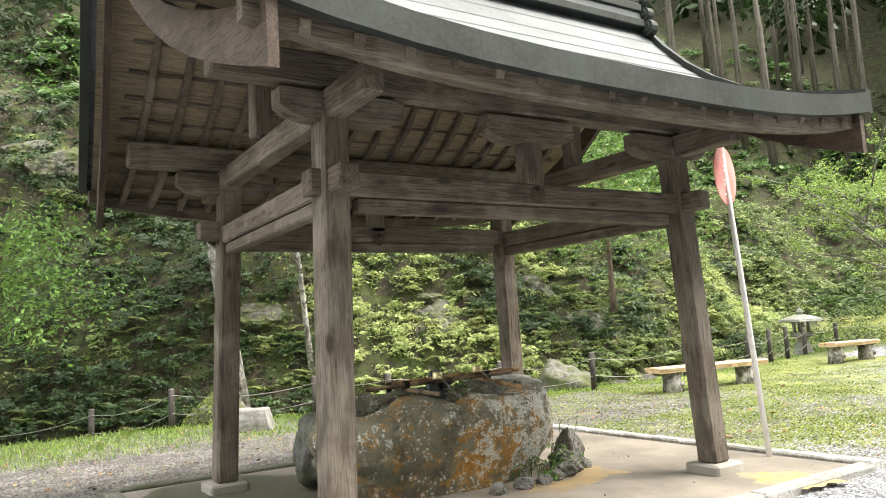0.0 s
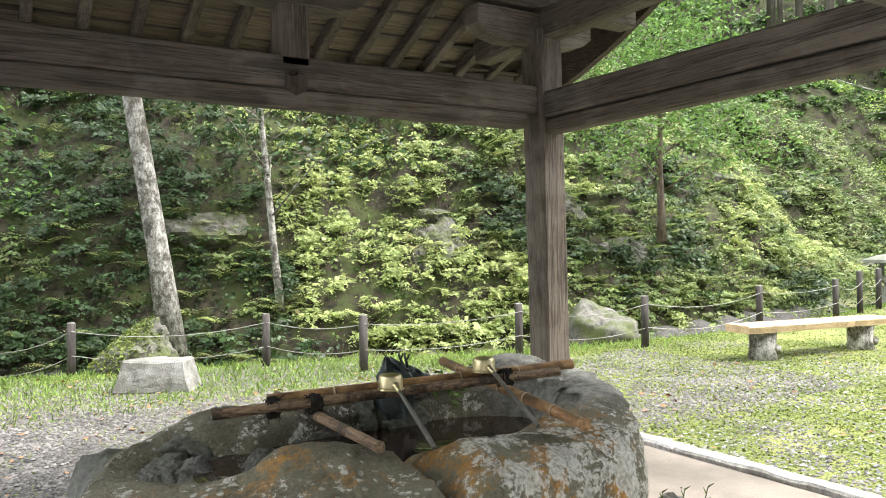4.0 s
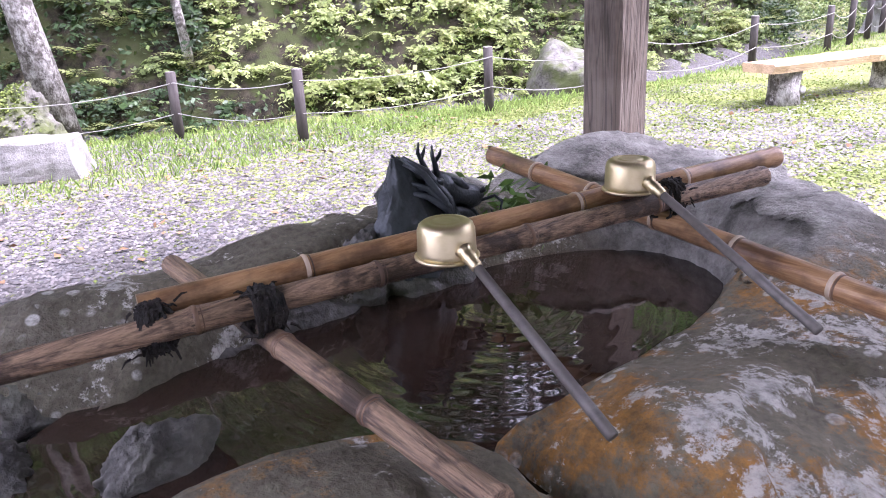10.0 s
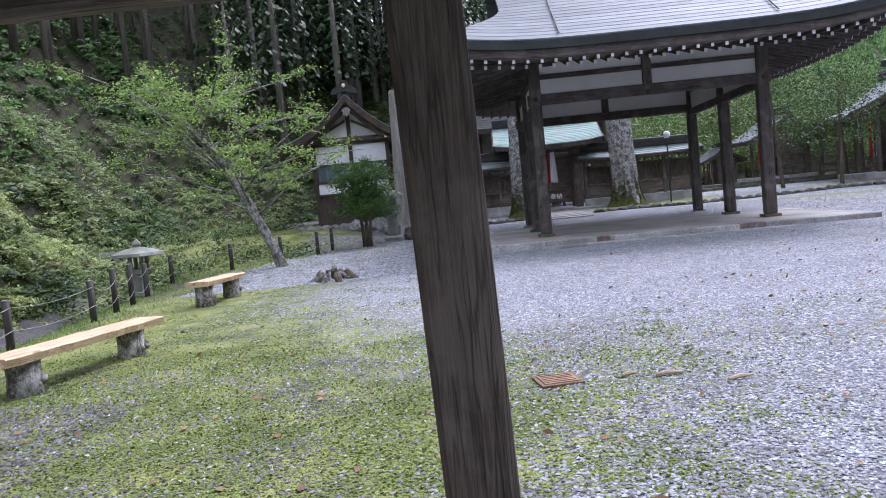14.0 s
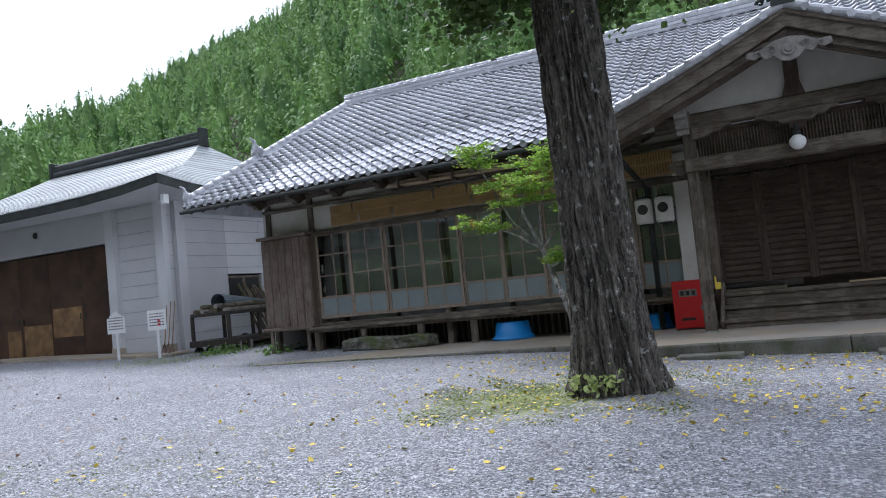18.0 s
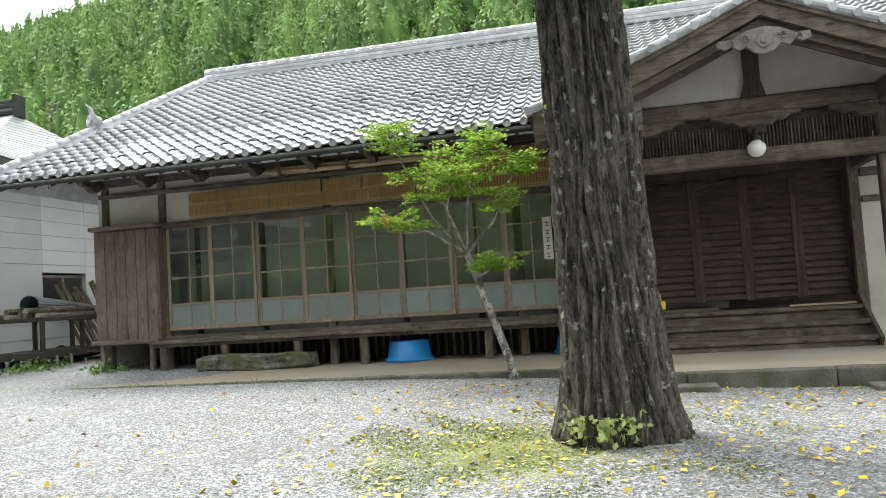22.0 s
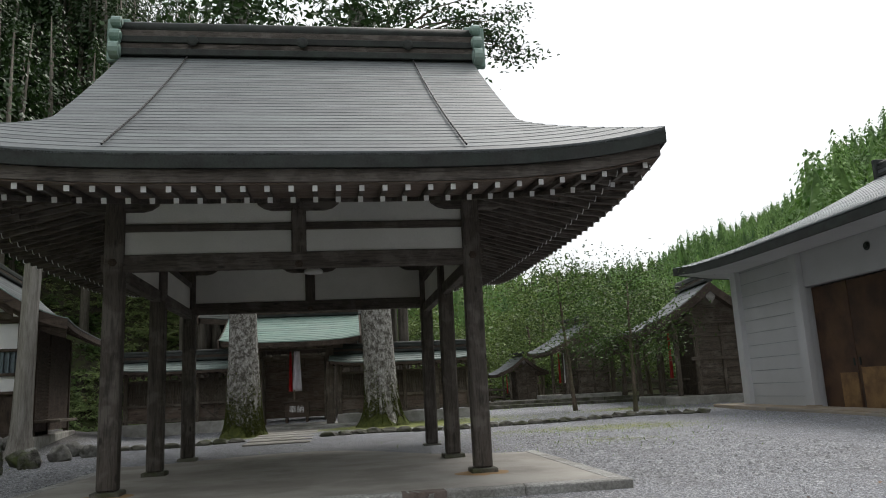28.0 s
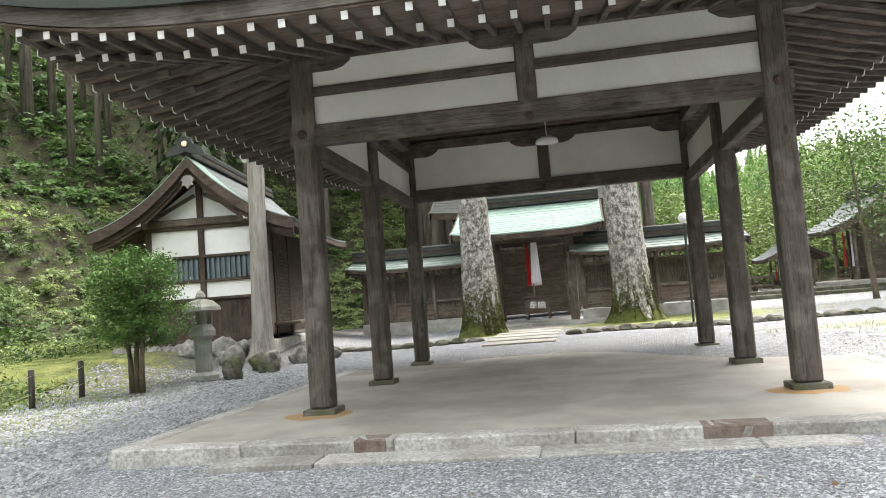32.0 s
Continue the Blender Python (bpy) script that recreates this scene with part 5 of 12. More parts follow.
for nm, lab, c, s, sd in (("basin_rock", "dark wet rock beside the basin", (-0.5, 1.55, 0.4), (0.26, 0.42, 0.34), 3), 
                          ("basin_rock", "dark rock behind the basin", (-0.62, 2.15, 0.34), (0.24, 0.42, 0.38), 14),
                          
                          ("basin_rock", "dark rock behind the basin", (-0.7, 2.8, 0.5), (0.24, 0.3, 0.36), 31)):
    bm = bmesh.new()
    rough_rock(bm, (0, 0, 0), s, sd, 4, 0.4, 0, 10)
    solid(nm, bm, ROCK if "grey" not in lab else LICHEN, lab, "rock", m=Matrix.Translation(c), smooth=True, group="rocks round the basin")


def bamboo(label, p, q, r, material, nodes, seed):
    p, q = Vector(p), Vector(q)
    th = thing("bamboo_pole", label, "bamboo pole", Matrix.Translation(p), group="bamboo rack over the basin")
    d = q - p
    pts, rad = [], []
    for k in range(nodes):
        f0, f1 = k / nodes, (k + 1) / nodes
        for f, rr in ((f0 + 0.02 / nodes, 1.0), (f1 - 0.07 / nodes, 0.98), (f1 - 0.03 / nodes, 1.1), (f1, 1.02)):
            pts.append(d * f)
            rad.append(r * rr)
    bm = bmesh.new()
    tube(bm, pts, rad, 16, False)
    x = d.normalized()
    tube(bm, [pts[-1], pts[-1] - x * r * 1.5], [r * 0.72, r * 0.7], 16, True)
    tube(bm, [pts[-1], pts[-1] + x * 0.0005], [r * 1.02, r * 0.72], 16, False)
    tube(bm, [pts[0], pts[0] + x * r * 1.2], [r * 0.72, r * 0.7], 16, True)
    tube(bm, [pts[0], pts[0] - x * 0.0005], [r, r * 0.72], 16, False)
    part("cane", bm, material, th, smooth=True)
    for k in range(nodes - 1):
        bm = bmesh.new()
        c = d * ((k + 1) / nodes - 0.03 / nodes)
        tube(bm, [c - x * 0.0045, c - x * 0.0025, c + x * 0.0025, c + x * 0.0045], [r * 1.0, r * 1.12, r * 1.12, r * 1.0], 16, True)
        nr_ = part("node_ring", bm, CANERING if material in (TANX, TANY) else BAMDARK, th, smooth=True)
        bm = bmesh.new()
        tube(bm, [c + x * 0.0048, c + x * 0.0085], r * 1.03, 16, True)
        part("scar", bm, BAMDARK, nr_, smooth=True)
    return th


bamboo("tan bamboo pole laid across the basin rim", (-0.47, 2.78, 0.9), (0.56, 2.69, 0.82), 0.0205, TANX, 6, 1)
bamboo("worn brown bamboo pole across the basin", (-0.4, 1.99, 0.85), (0.42, 2.02, 0.82), 0.0175, CANE["x"], 4, 2)
bamboo("long tan bamboo pole on the basin rack", (-0.13, 1.86, 0.89), (0.075, 3.06, 0.925), 0.0195, TANY, 5, 3)
bamboo("dark split bamboo pole on the basin rack", (-0.12, 1.67, 0.865), (0.11, 2.96, 0.91), 0.0185, CANE["y"], 5, 4)


def lashing(c, ax, seed):
    r = random.Random(seed)
    bm = bmesh.new()
    for k in range(30):
        a0, o0 = r.uniform(0, 6.28), r.gauss(0, 0.008)
        lean = r.uniform(-0.02, 0.02)
        pts = []
        for j in range(9):
            a = a0 + j * 0.75
            rr = 0.024 + 0.006 * r.random()
            pts.append((rr * math.cos(a), o0 + lean * math.cos(a) + 0.003 * r.uniform(-1, 1), rr * 1.25 * math.sin(a) - 0.006))
        tube(bm, pts, 0.0028, 5)
    for k in range(34):
        a = r.uniform(0, 6.28)
        p = Vector((0.026 * math.cos(a), r.gauss(0, 0.012), 0.032 * math.sin(a) - 0.006))
        q = p * 1.25 + Vector((r.uniform(-0.012, 0.012), r.uniform(-0.015, 0.015), r.uniform(-0.02, 0.006)))
        tube(bm, [p, p.lerp(q, 0.6) + Vector((0, 0, 0.003)), q], [0.0022, 0.0018, 0.0008], 4)
    solid("rope_lashing", bm, ROPE, "frayed black rope lashing on the bamboo", "rope", m=Matrix.Translation(c) @ Matrix.Rotation(ax, 4, "Z"), group="rope lashings")


lashing((0.06, 2.74, 0.905), 0.1, 1)
lashing((-0.04, 2.0, 0.88), 0.1, 2)
lashing((-0.1, 1.87, 0.875), 0.0, 3)


def ladle(c, tip, group="ladles on the basin"):
    c, tip = Vector(c), Vector(tip)
    th = thing("ladle", "brass water ladle with a grey metal handle, resting upside down", "ladle", Matrix.Translation(c), group=group)
    bm = bmesh.new()
    lathe(bm, [(0.0, 0.0535), (0.012, 0.0535), (0.02, 0.0545), (0.0225, 0.052), (0.025, 0.0545), (0.034, 0.0535), (0.0395, 0.049), (0.0418, 0.042), (0.043, 0.012), (0.0432, 0.006), (0.0415, 0.003), (0.0405, 0.01), (0.039, 0.044), (0.0, 0.049)], 40)
    cup = part("cup", bm, BRASS, th, smooth=True)
    bm = bmesh.new()
    lathe(bm, [(0.042, 0.0045), (0.0455, 0.005), (0.0475, 0.003), (0.0475, 0.0005), (0.0455, -0.0012), (0.042, -0.0005), (0.042, 0.0045)], 40)
    part("rolled_rim", bm, BRASS, cup, smooth=True)
    d = (tip - c)
    u = Vector((d.x, d.y, 0)).normalized()
    bm = bmesh.new()
    rise = (d - u * 0.042 - Vector((0, 0, 0.02))).normalized()
    foot_ = u * 0.042 + Vector((0, 0, 0.02))
    tube(bm, [foot_ + rise * f for f in (0.0, 0.006, 0.009, 0.012, 0.015, 0.018, 0.021, 0.034, 0.037)], [0.014, 0.0105, 0.0092, 0.0112, 0.0095, 0.0112, 0.0096, 0.0092, 0.0075], 14)
    part("socket", bm, BRASS, th, smooth=True)
    bm = bmesh.new()
    tube(bm, [foot_ + rise * 0.03, d - rise * 0.003, d], [0.0072, 0.0082, 0.0074], 12)
    part("handle", bm, STEEL, th, "grey metal handle", smooth=True)
    return th


ladle((0.04, 2.255, 0.908), (0.37, 2.235, 0.775))
ladle((0.045, 2.65, 0.932), (0.41, 2.615, 0.8))

# the dragon spout: one plain bronze shape
bm = bmesh.new()
# crest and shoulder, one ridged wedge
NR = 11
prof_ = [(-0.15, 0.075, 0.085, -0.03), (-0.09, 0.07, 0.09, -0.035), (-0.03, 0.06, 0.082, -0.035), (0.02, 0.047, 0.066, -0.037), (0.05, 0.036, 0.048, -0.045), (0.078, 0.022, 0.027, -0.055), (0.1, 0.006, 0.008, -0.066)]
rings = []
for z_, rx_, ry_, yc in prof_:
    ring = []
    for k in range(NR * 6):
        a = 2 * math.pi * k / (NR * 6)
        g_ = 1 + 0.04 * math.cos(NR * a + 30 * z_) + 0.34 * noise.noise(Vector((math.cos(a) * 1.3, math.sin(a) * 1.3, z_ * 22))) + 0.16 * noise.noise(Vector((math.cos(a) * 4, math.sin(a) * 4, z_ * 50)))
        ring.append(bm.verts.new((rx_ * g_ * math.cos(a), yc + ry_ * g_ * math.sin(a), z_)))
    rings.append(ring)
for ra, rb in zip(rings, rings[1:]):
    for k in range(NR * 6):
        bm.faces.new((ra[k], ra[(k + 1) % (NR * 6)], rb[(k + 1) % (NR * 6)], rb[k]))
bm.faces.new(rings[-1])
# head with brow, snout and lower jaw
tube(bm, [(0.012, -0.01, 0.03), (0.018, 0.025, 0.026), (0.022, 0.055, 0.014), (0.028, 0.085, 0.0), (0.032, 0.108, -0.008), (0.034, 0.124, -0.014), (0.035, 0.132, -0.02)], [0.034, 0.036, 0.034, 0.026, 0.027, 0.022, 0.008], 18)
tube(bm, [(0.01, 0.0, -0.03), (0.028, 0.06, -0.04), (0.04, 0.1, -0.046), (0.042, 0.112, -0.046)], [0.034, 0.024, 0.013, 0.004], 12)
rd_ = random.Random(6)
for k in range(26):
    a = -1.75 + 3.5 * k / 25
    c_, s_, h_ = math.cos(a), math.sin(a), rd_.uniform(0.0, 0.1)
    y0 = -0.06 + 0.3 * (0.1 - h_) * 0.2
    tube(bm, [(0.02 * s_, y0, h_ + 0.02), (0.05 * s_ + 0.006, y0 + 0.03 + 0.02 * c_, 0.7 * h_ + 0.014), (0.066 * s_ + 0.008, 0.01 + 0.025 * c_, 0.25 * h_ - 0.012), (0.07 * s_ + 0.012, 0.025 + 0.04 * c_, -0.045), (0.075 * s_ + 0.012, 0.018 + 0.05 * c_, -0.06)], [0.003, 0.0075, 0.0085, 0.006, 0.0015], 6)
for sg_ in (-1, 1):
    # horns, ear, eye ridge and curled whisker
    tube(bm, [(0.016 + 0.016 * sg_, 0.018, 0.05), (0.016 + 0.024 * sg_, 0.008, 0.08), (0.016 + 0.026 * sg_, 0.0, 0.1), (0.016 + 0.024 * sg_, 0.002, 0.122)], [0.0075, 0.006, 0.0045, 0.0015], 8)
    tube(bm, [(0.016 + 0.024 * sg_, 0.006, 0.085), (0.016 + 0.028 * sg_, 0.018, 0.1), (0.016 + 0.028 * sg_, 0.022, 0.112)], [0.005, 0.004, 0.0015], 7)
    tube(bm, [(0.016 + 0.03 * sg_, 0.012, 0.035), (0.016 + 0.052 * sg_, 0.0, 0.05), (0.016 + 0.062 * sg_, -0.016, 0.058)], [0.009, 0.008, 0.0015], 7)
    tube(bm, [(0.022 + 0.014 * sg_, 0.042, 0.044), (0.025 + 0.027 * sg_, 0.062, 0.034), (0.028 + 0.026 * sg_, 0.082, 0.018)], [0.004, 0.0095, 0.004], 8)
    tube(bm, [(0.034 + 0.016 * sg_, 0.116, 0.0), (0.036 + 0.02 * sg_, 0.124, 0.008), (0.036 + 0.018 * sg_, 0.131, 0.002)], [0.004, 0.007, 0.003], 8)
    tube(bm, [(0.034 + 0.02 * sg_, 0.118, -0.016), (0.04 + 0.034 * sg_, 0.14, -0.006), (0.042 + 0.042 * sg_, 0.152, -0.02), (0.042 + 0.042 * sg_, 0.146, -0.042), (0.042 + 0.036 * sg_, 0.13, -0.046), (0.042 + 0.034 * sg_, 0.126, -0.034)], [0.004, 0.0036, 0.0034, 0.003, 0.0026, 0.001], 6)
    tube(bm, [(0.03 + 0.026 * sg_, 0.09, -0.03), (0.036 + 0.042 * sg_, 0.096, -0.05), (0.038 + 0.044 * sg_, 0.086, -0.075)], [0.005, 0.004, 0.001], 6)
solid("dragon_spout", bm, BRONZE, "dark bronze dragon head water spout", "spout", m=Matrix.Translation((-0.42, 2.54, 0.85)), smooth=True)
for lab, c, s, sd in (("dark wet rock under the dragon spout", (-0.46, 2.52, 0.68), (0.13, 0.17, 0.13), 51), ("dark wet rock under the dragon spout", (-0.44, 2.38, 0.7), (0.08, 0.09, 0.1), 52), ("low dark rock behind the water", (-0.5, 2.1, 0.66), (0.17, 0.24, 0.12), 53),
                      ("grey rock at the low end of the basin", (-0.27, 1.66, 0.63), (0.11, 0.1, 0.075), 54), ("grey rock in the gap of the rim", (-0.1, 1.84, 0.655), (0.045, 0.09, 0.09), 55), ("dark rock at the low end of the basin", (-0.5, 1.75, 0.64), (0.16, 0.17, 0.12), 56),
                      ("grey rock at the low end of the basin", (-0.32, 1.55, 0.6), (0.12, 0.12, 0.09), 57)):
    bm = bmesh.new()
    rough_rock(bm, (0, 0, 0), s, sd, 5, 0.5, 0, 12)
    solid("rim_rock", bm, GREYROCK if "grey" in lab else ROCK, lab, "rock", m=Matrix.Translation(c), smooth=True, group="rocks round the basin")
for k, (x, y, s) in enumerate(((0.42, 3.22, 0.13), (0.58, 3.12, 0.1), (0.66, 3.0, 0.1), (0.72, 2.85, 0.07), (0.5, 3.34, 0.08), (0.76, 2.7, 0.06), (0.78, 2.5, 0.08), (0.78, 2.25, 0.07))):
    bm = bmesh.new()
    rough_rock(bm, (0, 0, 0), (s * 1.15, s, s * 0.85), 170 + k, 4, 0.4, 0, 9)
    solid("foot_rock", bm, FOOTSTONE, "small grey rock at the foot of the basin", "rock", m=Matrix.Translation((x, y, 0.1 + s * 0.35)), group="rocks round the basin")
bm = bmesh.new()
rough_rock(bm, (0, 0, 0), (0.2, 0.11, 0.2), 191, 4, 0.4, 0, 9)
solid("foot_rock", bm, FOOTSTONE, "dark sloping rock leaning at the foot of the basin", "rock", m=Matrix.Translation((0.32, 3.34, 0.2)), group="rocks round the basin")
wd = thing("basin_weed", "green broad-leaved weed growing at the foot of the basin", "weed", Matrix.Translation((0.5, 3.08, 0.1)))
rw = np.random.default_rng(78)
for k in range(34):
    a, far = k * 2.4, 0.02 + 0.11 * ((k * 0.37) % 1)
    b_ = Vector((0.2 * ((k % 7) / 6 - 0.3), -0.5 * ((k % 5) / 4) ** 1.5 + 0.03 * math.sin(k), 0.0))
    up_, ln_ = 0.05 + 0.2 * ((k * 0.61) % 1) * (1.0 if k % 5 < 2 else 0.5), 0.05 + 0.05 * ((k * 0.29) % 1)
    d_, s_ = Vector((math.cos(a), math.sin(a), 0)), Vector((-math.sin(a), math.cos(a), 0))
    bm = bmesh.new()
    p0, p1, p2 = b_ + d_ * far * 0.3 + Vector((0, 0, up_)), b_ + d_ * (far * 0.3 + ln_ * 0.55) + Vector((0, 0, up_ + 0.025)), b_ + d_ * (far * 0.3 + ln_ * 1.3) + Vector((0, 0, up_ - 0.015))
    w_ = ln_ * 0.2
    vs_ = [bm.verts.new(p) for p in (p0, p1 + s_ * w_, p1 - Vector((0, 0, 0.008)), p1 - s_ * w_, p2)]
    for q_ in ((0, 1, 2), (0, 2, 3), (1, 4, 2), (2, 4, 3)):
        bm.faces.new([vs_[i] for i in q_])
    tube(bm, [b_, b_.lerp(p0, 0.6), p0], [0.003, 0.0025, 0.002], 5)
    part("leaf", bm, LEAF, wd)
for k in range(4):
    bm = bmesh.new()
    b_ = Vector((-0.1 + 0.03 * k, 0.06 + 0.02 * k, 0.0))
    t_ = b_ + Vector((0.1 * (k - 1.5) * 0.6, 0.05, 0.34 + 0.03 * k))
    tube(bm, [b_, b_.lerp(t_, 0.55), t_], [0.003, 0.0025, 0.0015], 5)
    for j in range(5):
        c_ = b_.lerp(t_, 0.75 + 0.06 * j)
        tube(bm, [c_, c_ + Vector((0.02 * (-1) ** j, 0.008, 0.016))], [0.0035, 0.001], 5)
    part("seed_stalk", bm, LEAF, wd)
for x_, y_, a_, b2_, sd_ in ((0.62, 3.25, 0.34, 0.26, 1), (1.98, 3.95, 0.3, 0.22, 2), (0.85, 2.75, 0.2, 0.3, 3)):
    bm = bmesh.new()
    lathe(bm, [(0.0, 0.003), (0.75, 0.0025), (1.0, 0.0)], 30)
    for v in bm.verts:
        q_ = 1 + 0.55 * noise.noise(Vector((v.co.x * 1.8, v.co.y * 1.8, sd_ * 7.3))) + 0.25 * noise.noise(Vector((v.co.x * 6, v.co.y * 6, sd_)))
        v.co.x, v.co.y = v.co.x * a_ * q_, v.co.y * b2_ * q_
    solid("mineral_stain", bm, YSTAIN, "yellow mineral stain on the pavilion floor", "stain", "structure", m=Matrix.Translation((x_, y_, 0.1012)))
gv = np.stack([rw.uniform(-1.4, 1.95, 90), rw.uniform(0.3, 4.55, 90), np.full(90, 0.104)], 1)
v, f = leaf_cloud(gv, 0.008, rw, 0.6, 0.8)
tagged(new("floor_grit", faces_mesh("floor_grit", v, f, DARKPEBBLE)), "dark grit and crumbs on the pavilion floor", "grit", kind="stuff")
fp = thing("basin_fern", "small green fern growing between the basin rocks", "fern", Matrix.Translation((-0.42, 2.78, 0.76)))
rf = np.random.default_rng(77)
for nm, cc, n_, sp in (("fronds", (0, 0, 0.02), 120, 0.05), ("fronds", (0.95, 0.36, -0.56), 60, 0.05), ("fronds", (1.05, 0.22, -0.6), 60, 0.045), ("fronds", (1.18, -0.02, -0.62), 50, 0.04)):
    v, f = leaf_cloud(np.array(cc) + rf.normal(size=(n_, 3)) * (sp, sp, sp * 0.8), 0.022, rf, 0.2, 0.4)
    ob = new(nm, faces_mesh(nm, v, f, PINE))
    ob.parent = fp

# ---- open worship hall ----
HX, HY, HZ = 5.23, 23.05, 0.455
dais = thing("hall_floor", "worn concrete floor of the worship hall with a granite edge", "floor", kind="structure")
bm = bmesh.new()
cbox(bm, (5.25, 23.4, 0.3), (8.0, 10.4, 0.305), None, 0.01)
part("slab", bm, HALLC, dais)
kerb_run(dais, (1.12, 18.19, 0.36), (9.39, 18.19, 0.36), 6, 0.26, 0.2, KERBG, 11)
kerb_run(dais, (1.24, 18.34, 0.358), (1.24, 28.6, 0.358), 6, 0.24, 0.2, KERBG, 12)
kerb_run(dais, (9.27, 18.34, 0.358), (9.27, 28.6, 0.358), 6, 0.24, 0.2, KERBG, 13)
for x, y in ((3.75, 18.19), (6.55, 18.19)):
    bm = bmesh.new()
    cbox(bm, (x - 0.05 + 0.28 * (x > 4), y - 0.004, 0.362), (0.3 if x < 5 else 0.55, 0.264, 0.2), None, 0.012)
    part("patch_stone", bm, REDSTONE, dais, "red-brown stone let into the edge")
for x0, x1 in ((2.35, 3.3), (3.32, 5.2), (5.22, 6.9), (6.92, 7.6)):
    bm = bmesh.new()
    cbox(bm, ((x0 + x1) / 2, 17.86, 0.31), (x1 - x0, 0.36, 0.1), None, 0.012)
    part("step_stone", bm, KERBG, dais, "pale step slab along the front")

hall = thing("worship_hall", "open wooden worship hall with a sweeping grey copper roof", "shrine hall", Matrix.Translation((HX, 19.92, HZ)) @ Matrix.Rotation(radians(1.2), 4, "Z") @ Matrix.Translation((0, 3.13, 0)))
COLX, COLY = 2.6, (-3.13, -0.35, 2.65)
for sx in (-1, 1):
    for y in COLY:
        bm = bmesh.new()
        cbox(bm, (sx * COLX, y, 0.025), (0.38, 0.38, 0.08), None, 0.02)
        part("column_base", bm, MOSSY, hall)
        bm = bmesh.new()
        beam(bm, (sx * COLX, y, 0.06), (sx * COLX, y, 4.1), 0.26, 0.26, 0.03)
        part("column", bm, HALLW["z"], hall)
for sx in (-1, 1):
    bm = bmesh.new()
    lathe(bm, [(0.0, 0.004), (0.3, 0.003), (0.42, 0.0)], 18)
    for v in bm.verts:
        v.co.x, v.co.y = v.co.x * (1 + 0.3 * noise.noise(v.co * 4)), v.co.y * 0.8 * (1 + 0.3 * noise.noise(v.co * 5))
    bm.transform(Matrix.Translation((sx * COLX, COLY[0] - 0.1, 0.0)))
    part("rust_stain", bm, STAIN, hall, "rust-orange stain at the column foot")
for y in (COLY[0], COLY[2]):
    for nm, z, h, w in (("tie_beam", 3.2, 0.24, 0.16), ("rail", 3.715, 0.11, 0.14), ("head_beam", 4.16, 0.16, 0.2)):
        if nm == "rail" and y > 0:
            continue
        bm = bmesh.new()
        e = 3.0 if nm == "head_beam" else 2.78
        beam(bm, (-e, y, z), (e, y, z), w, h)
        part(nm, bm, HALLW["x"], hall)
    bm = bmesh.new()
    cbox(bm, (0, y, 3.7), (0.2, 0.18, 0.8))
    part("king_strut", bm, HALLW["z"], hall)
    for x in (-COLX, 0, COLX):
        bm = rosette((x, y - (0.085 if x == 0 else 0.14), 3.2 if x else 3.13), "-y")
        part("rosette", bm, DARK["z"], hall, "dark carved nail cover")
        bm = bmesh.new()
        prof = [(-0.6, 0.15), (-0.6, 0.1), (-0.5, 0.03), (-0.38, 0.0), (0.38, 0.0), (0.5, 0.03), (0.6, 0.1), (0.6, 0.15)]
        f2 = [[bm.verts.new((x + a, y + dy, 3.95 + b)) for a, b in prof] for dy in (-0.09, 0.09)]
        bm.faces.new(f2[0])
        bm.faces.new(f2[1][::-1])
        for k in range(8):
            bm.faces.new((f2[0][k], f2[1][k], f2[1][(k + 1) % 8], f2[0][(k + 1) % 8]))
        part("bearing_block", bm, HALLW["x"], hall)
    for x0, x1 in ((-COLX + 0.13, -0.11), (0.11, COLX - 0.13)):
        for z0, z1 in (((3.32, 3.66), (3.77, 4.08)) if y < 0 else ((3.32, 4.08),)):
            bm = bmesh.new()
            cbox(bm, ((x0 + x1) / 2, y, (z0 + z1) / 2), (x1 - x0, 0.05, z1 - z0), None, 0.003)
            part("plaster_panel", bm, PLASTER, hall, "off-white plaster panel")
for sx in (-1, 1):
    for nm, z, h, w in (("side_beam", 3.08, 0.2, 0.15), ("side_rail", 3.715, 0.11, 0.13), ("side_head_beam", 4.16, 0.16, 0.19)):
        bm = bmesh.new()
        e = 3.3 if "head" in nm else 3.0
        beam(bm, (sx * COLX, -e, z), (sx * COLX, e - 0.4, z), w, h)
        part(nm, bm, HALLW["y"], hall)
    for y0, y1 in zip(COLY, COLY[1:]):
        bm = bmesh.new()
        cbox(bm, (sx * COLX, (y0 + y1) / 2, 3.42), (0.05, y1 - y0 - 0.27, 0.48), None, 0.003)
        part("plaster_panel", bm, PLASTER, hall)
bm = bmesh.new()
cbox(bm, (0, 0, 4.3), (5.6, 6.8, 0.03), None, 0.003)
part("board_ceiling", bm, BOARD["y"], hall)
for k in range(9):
    bm = bmesh.new()
    y = -2.8 + 0.7 * k
    beam(bm, (-2.55, y, 4.24), (2.55, y, 4.24), 0.05, 0.07)
    part("ceiling_batten", bm, HALLW["x"], hall)
bm = bmesh.new()
lathe(bm, [(0.0, 0.12), (0.1, 0.11), (0.19, 0.06), (0.2, 0.0), (0.17, 0.0), (0.0, 0.03)], 20, (0, COLY[2] - 1.0, 3.78))
tube(bm, [(0, COLY[2] - 1.0, 3.88), (0, COLY[2] - 1.0, 4.24)], 0.012, 6)
solid("hall_lamp", bm, WHITE, "white round lampshade hanging in the hall", "ceiling lamp", m=Matrix.Translation((HX, HY, HZ)), smooth=True)

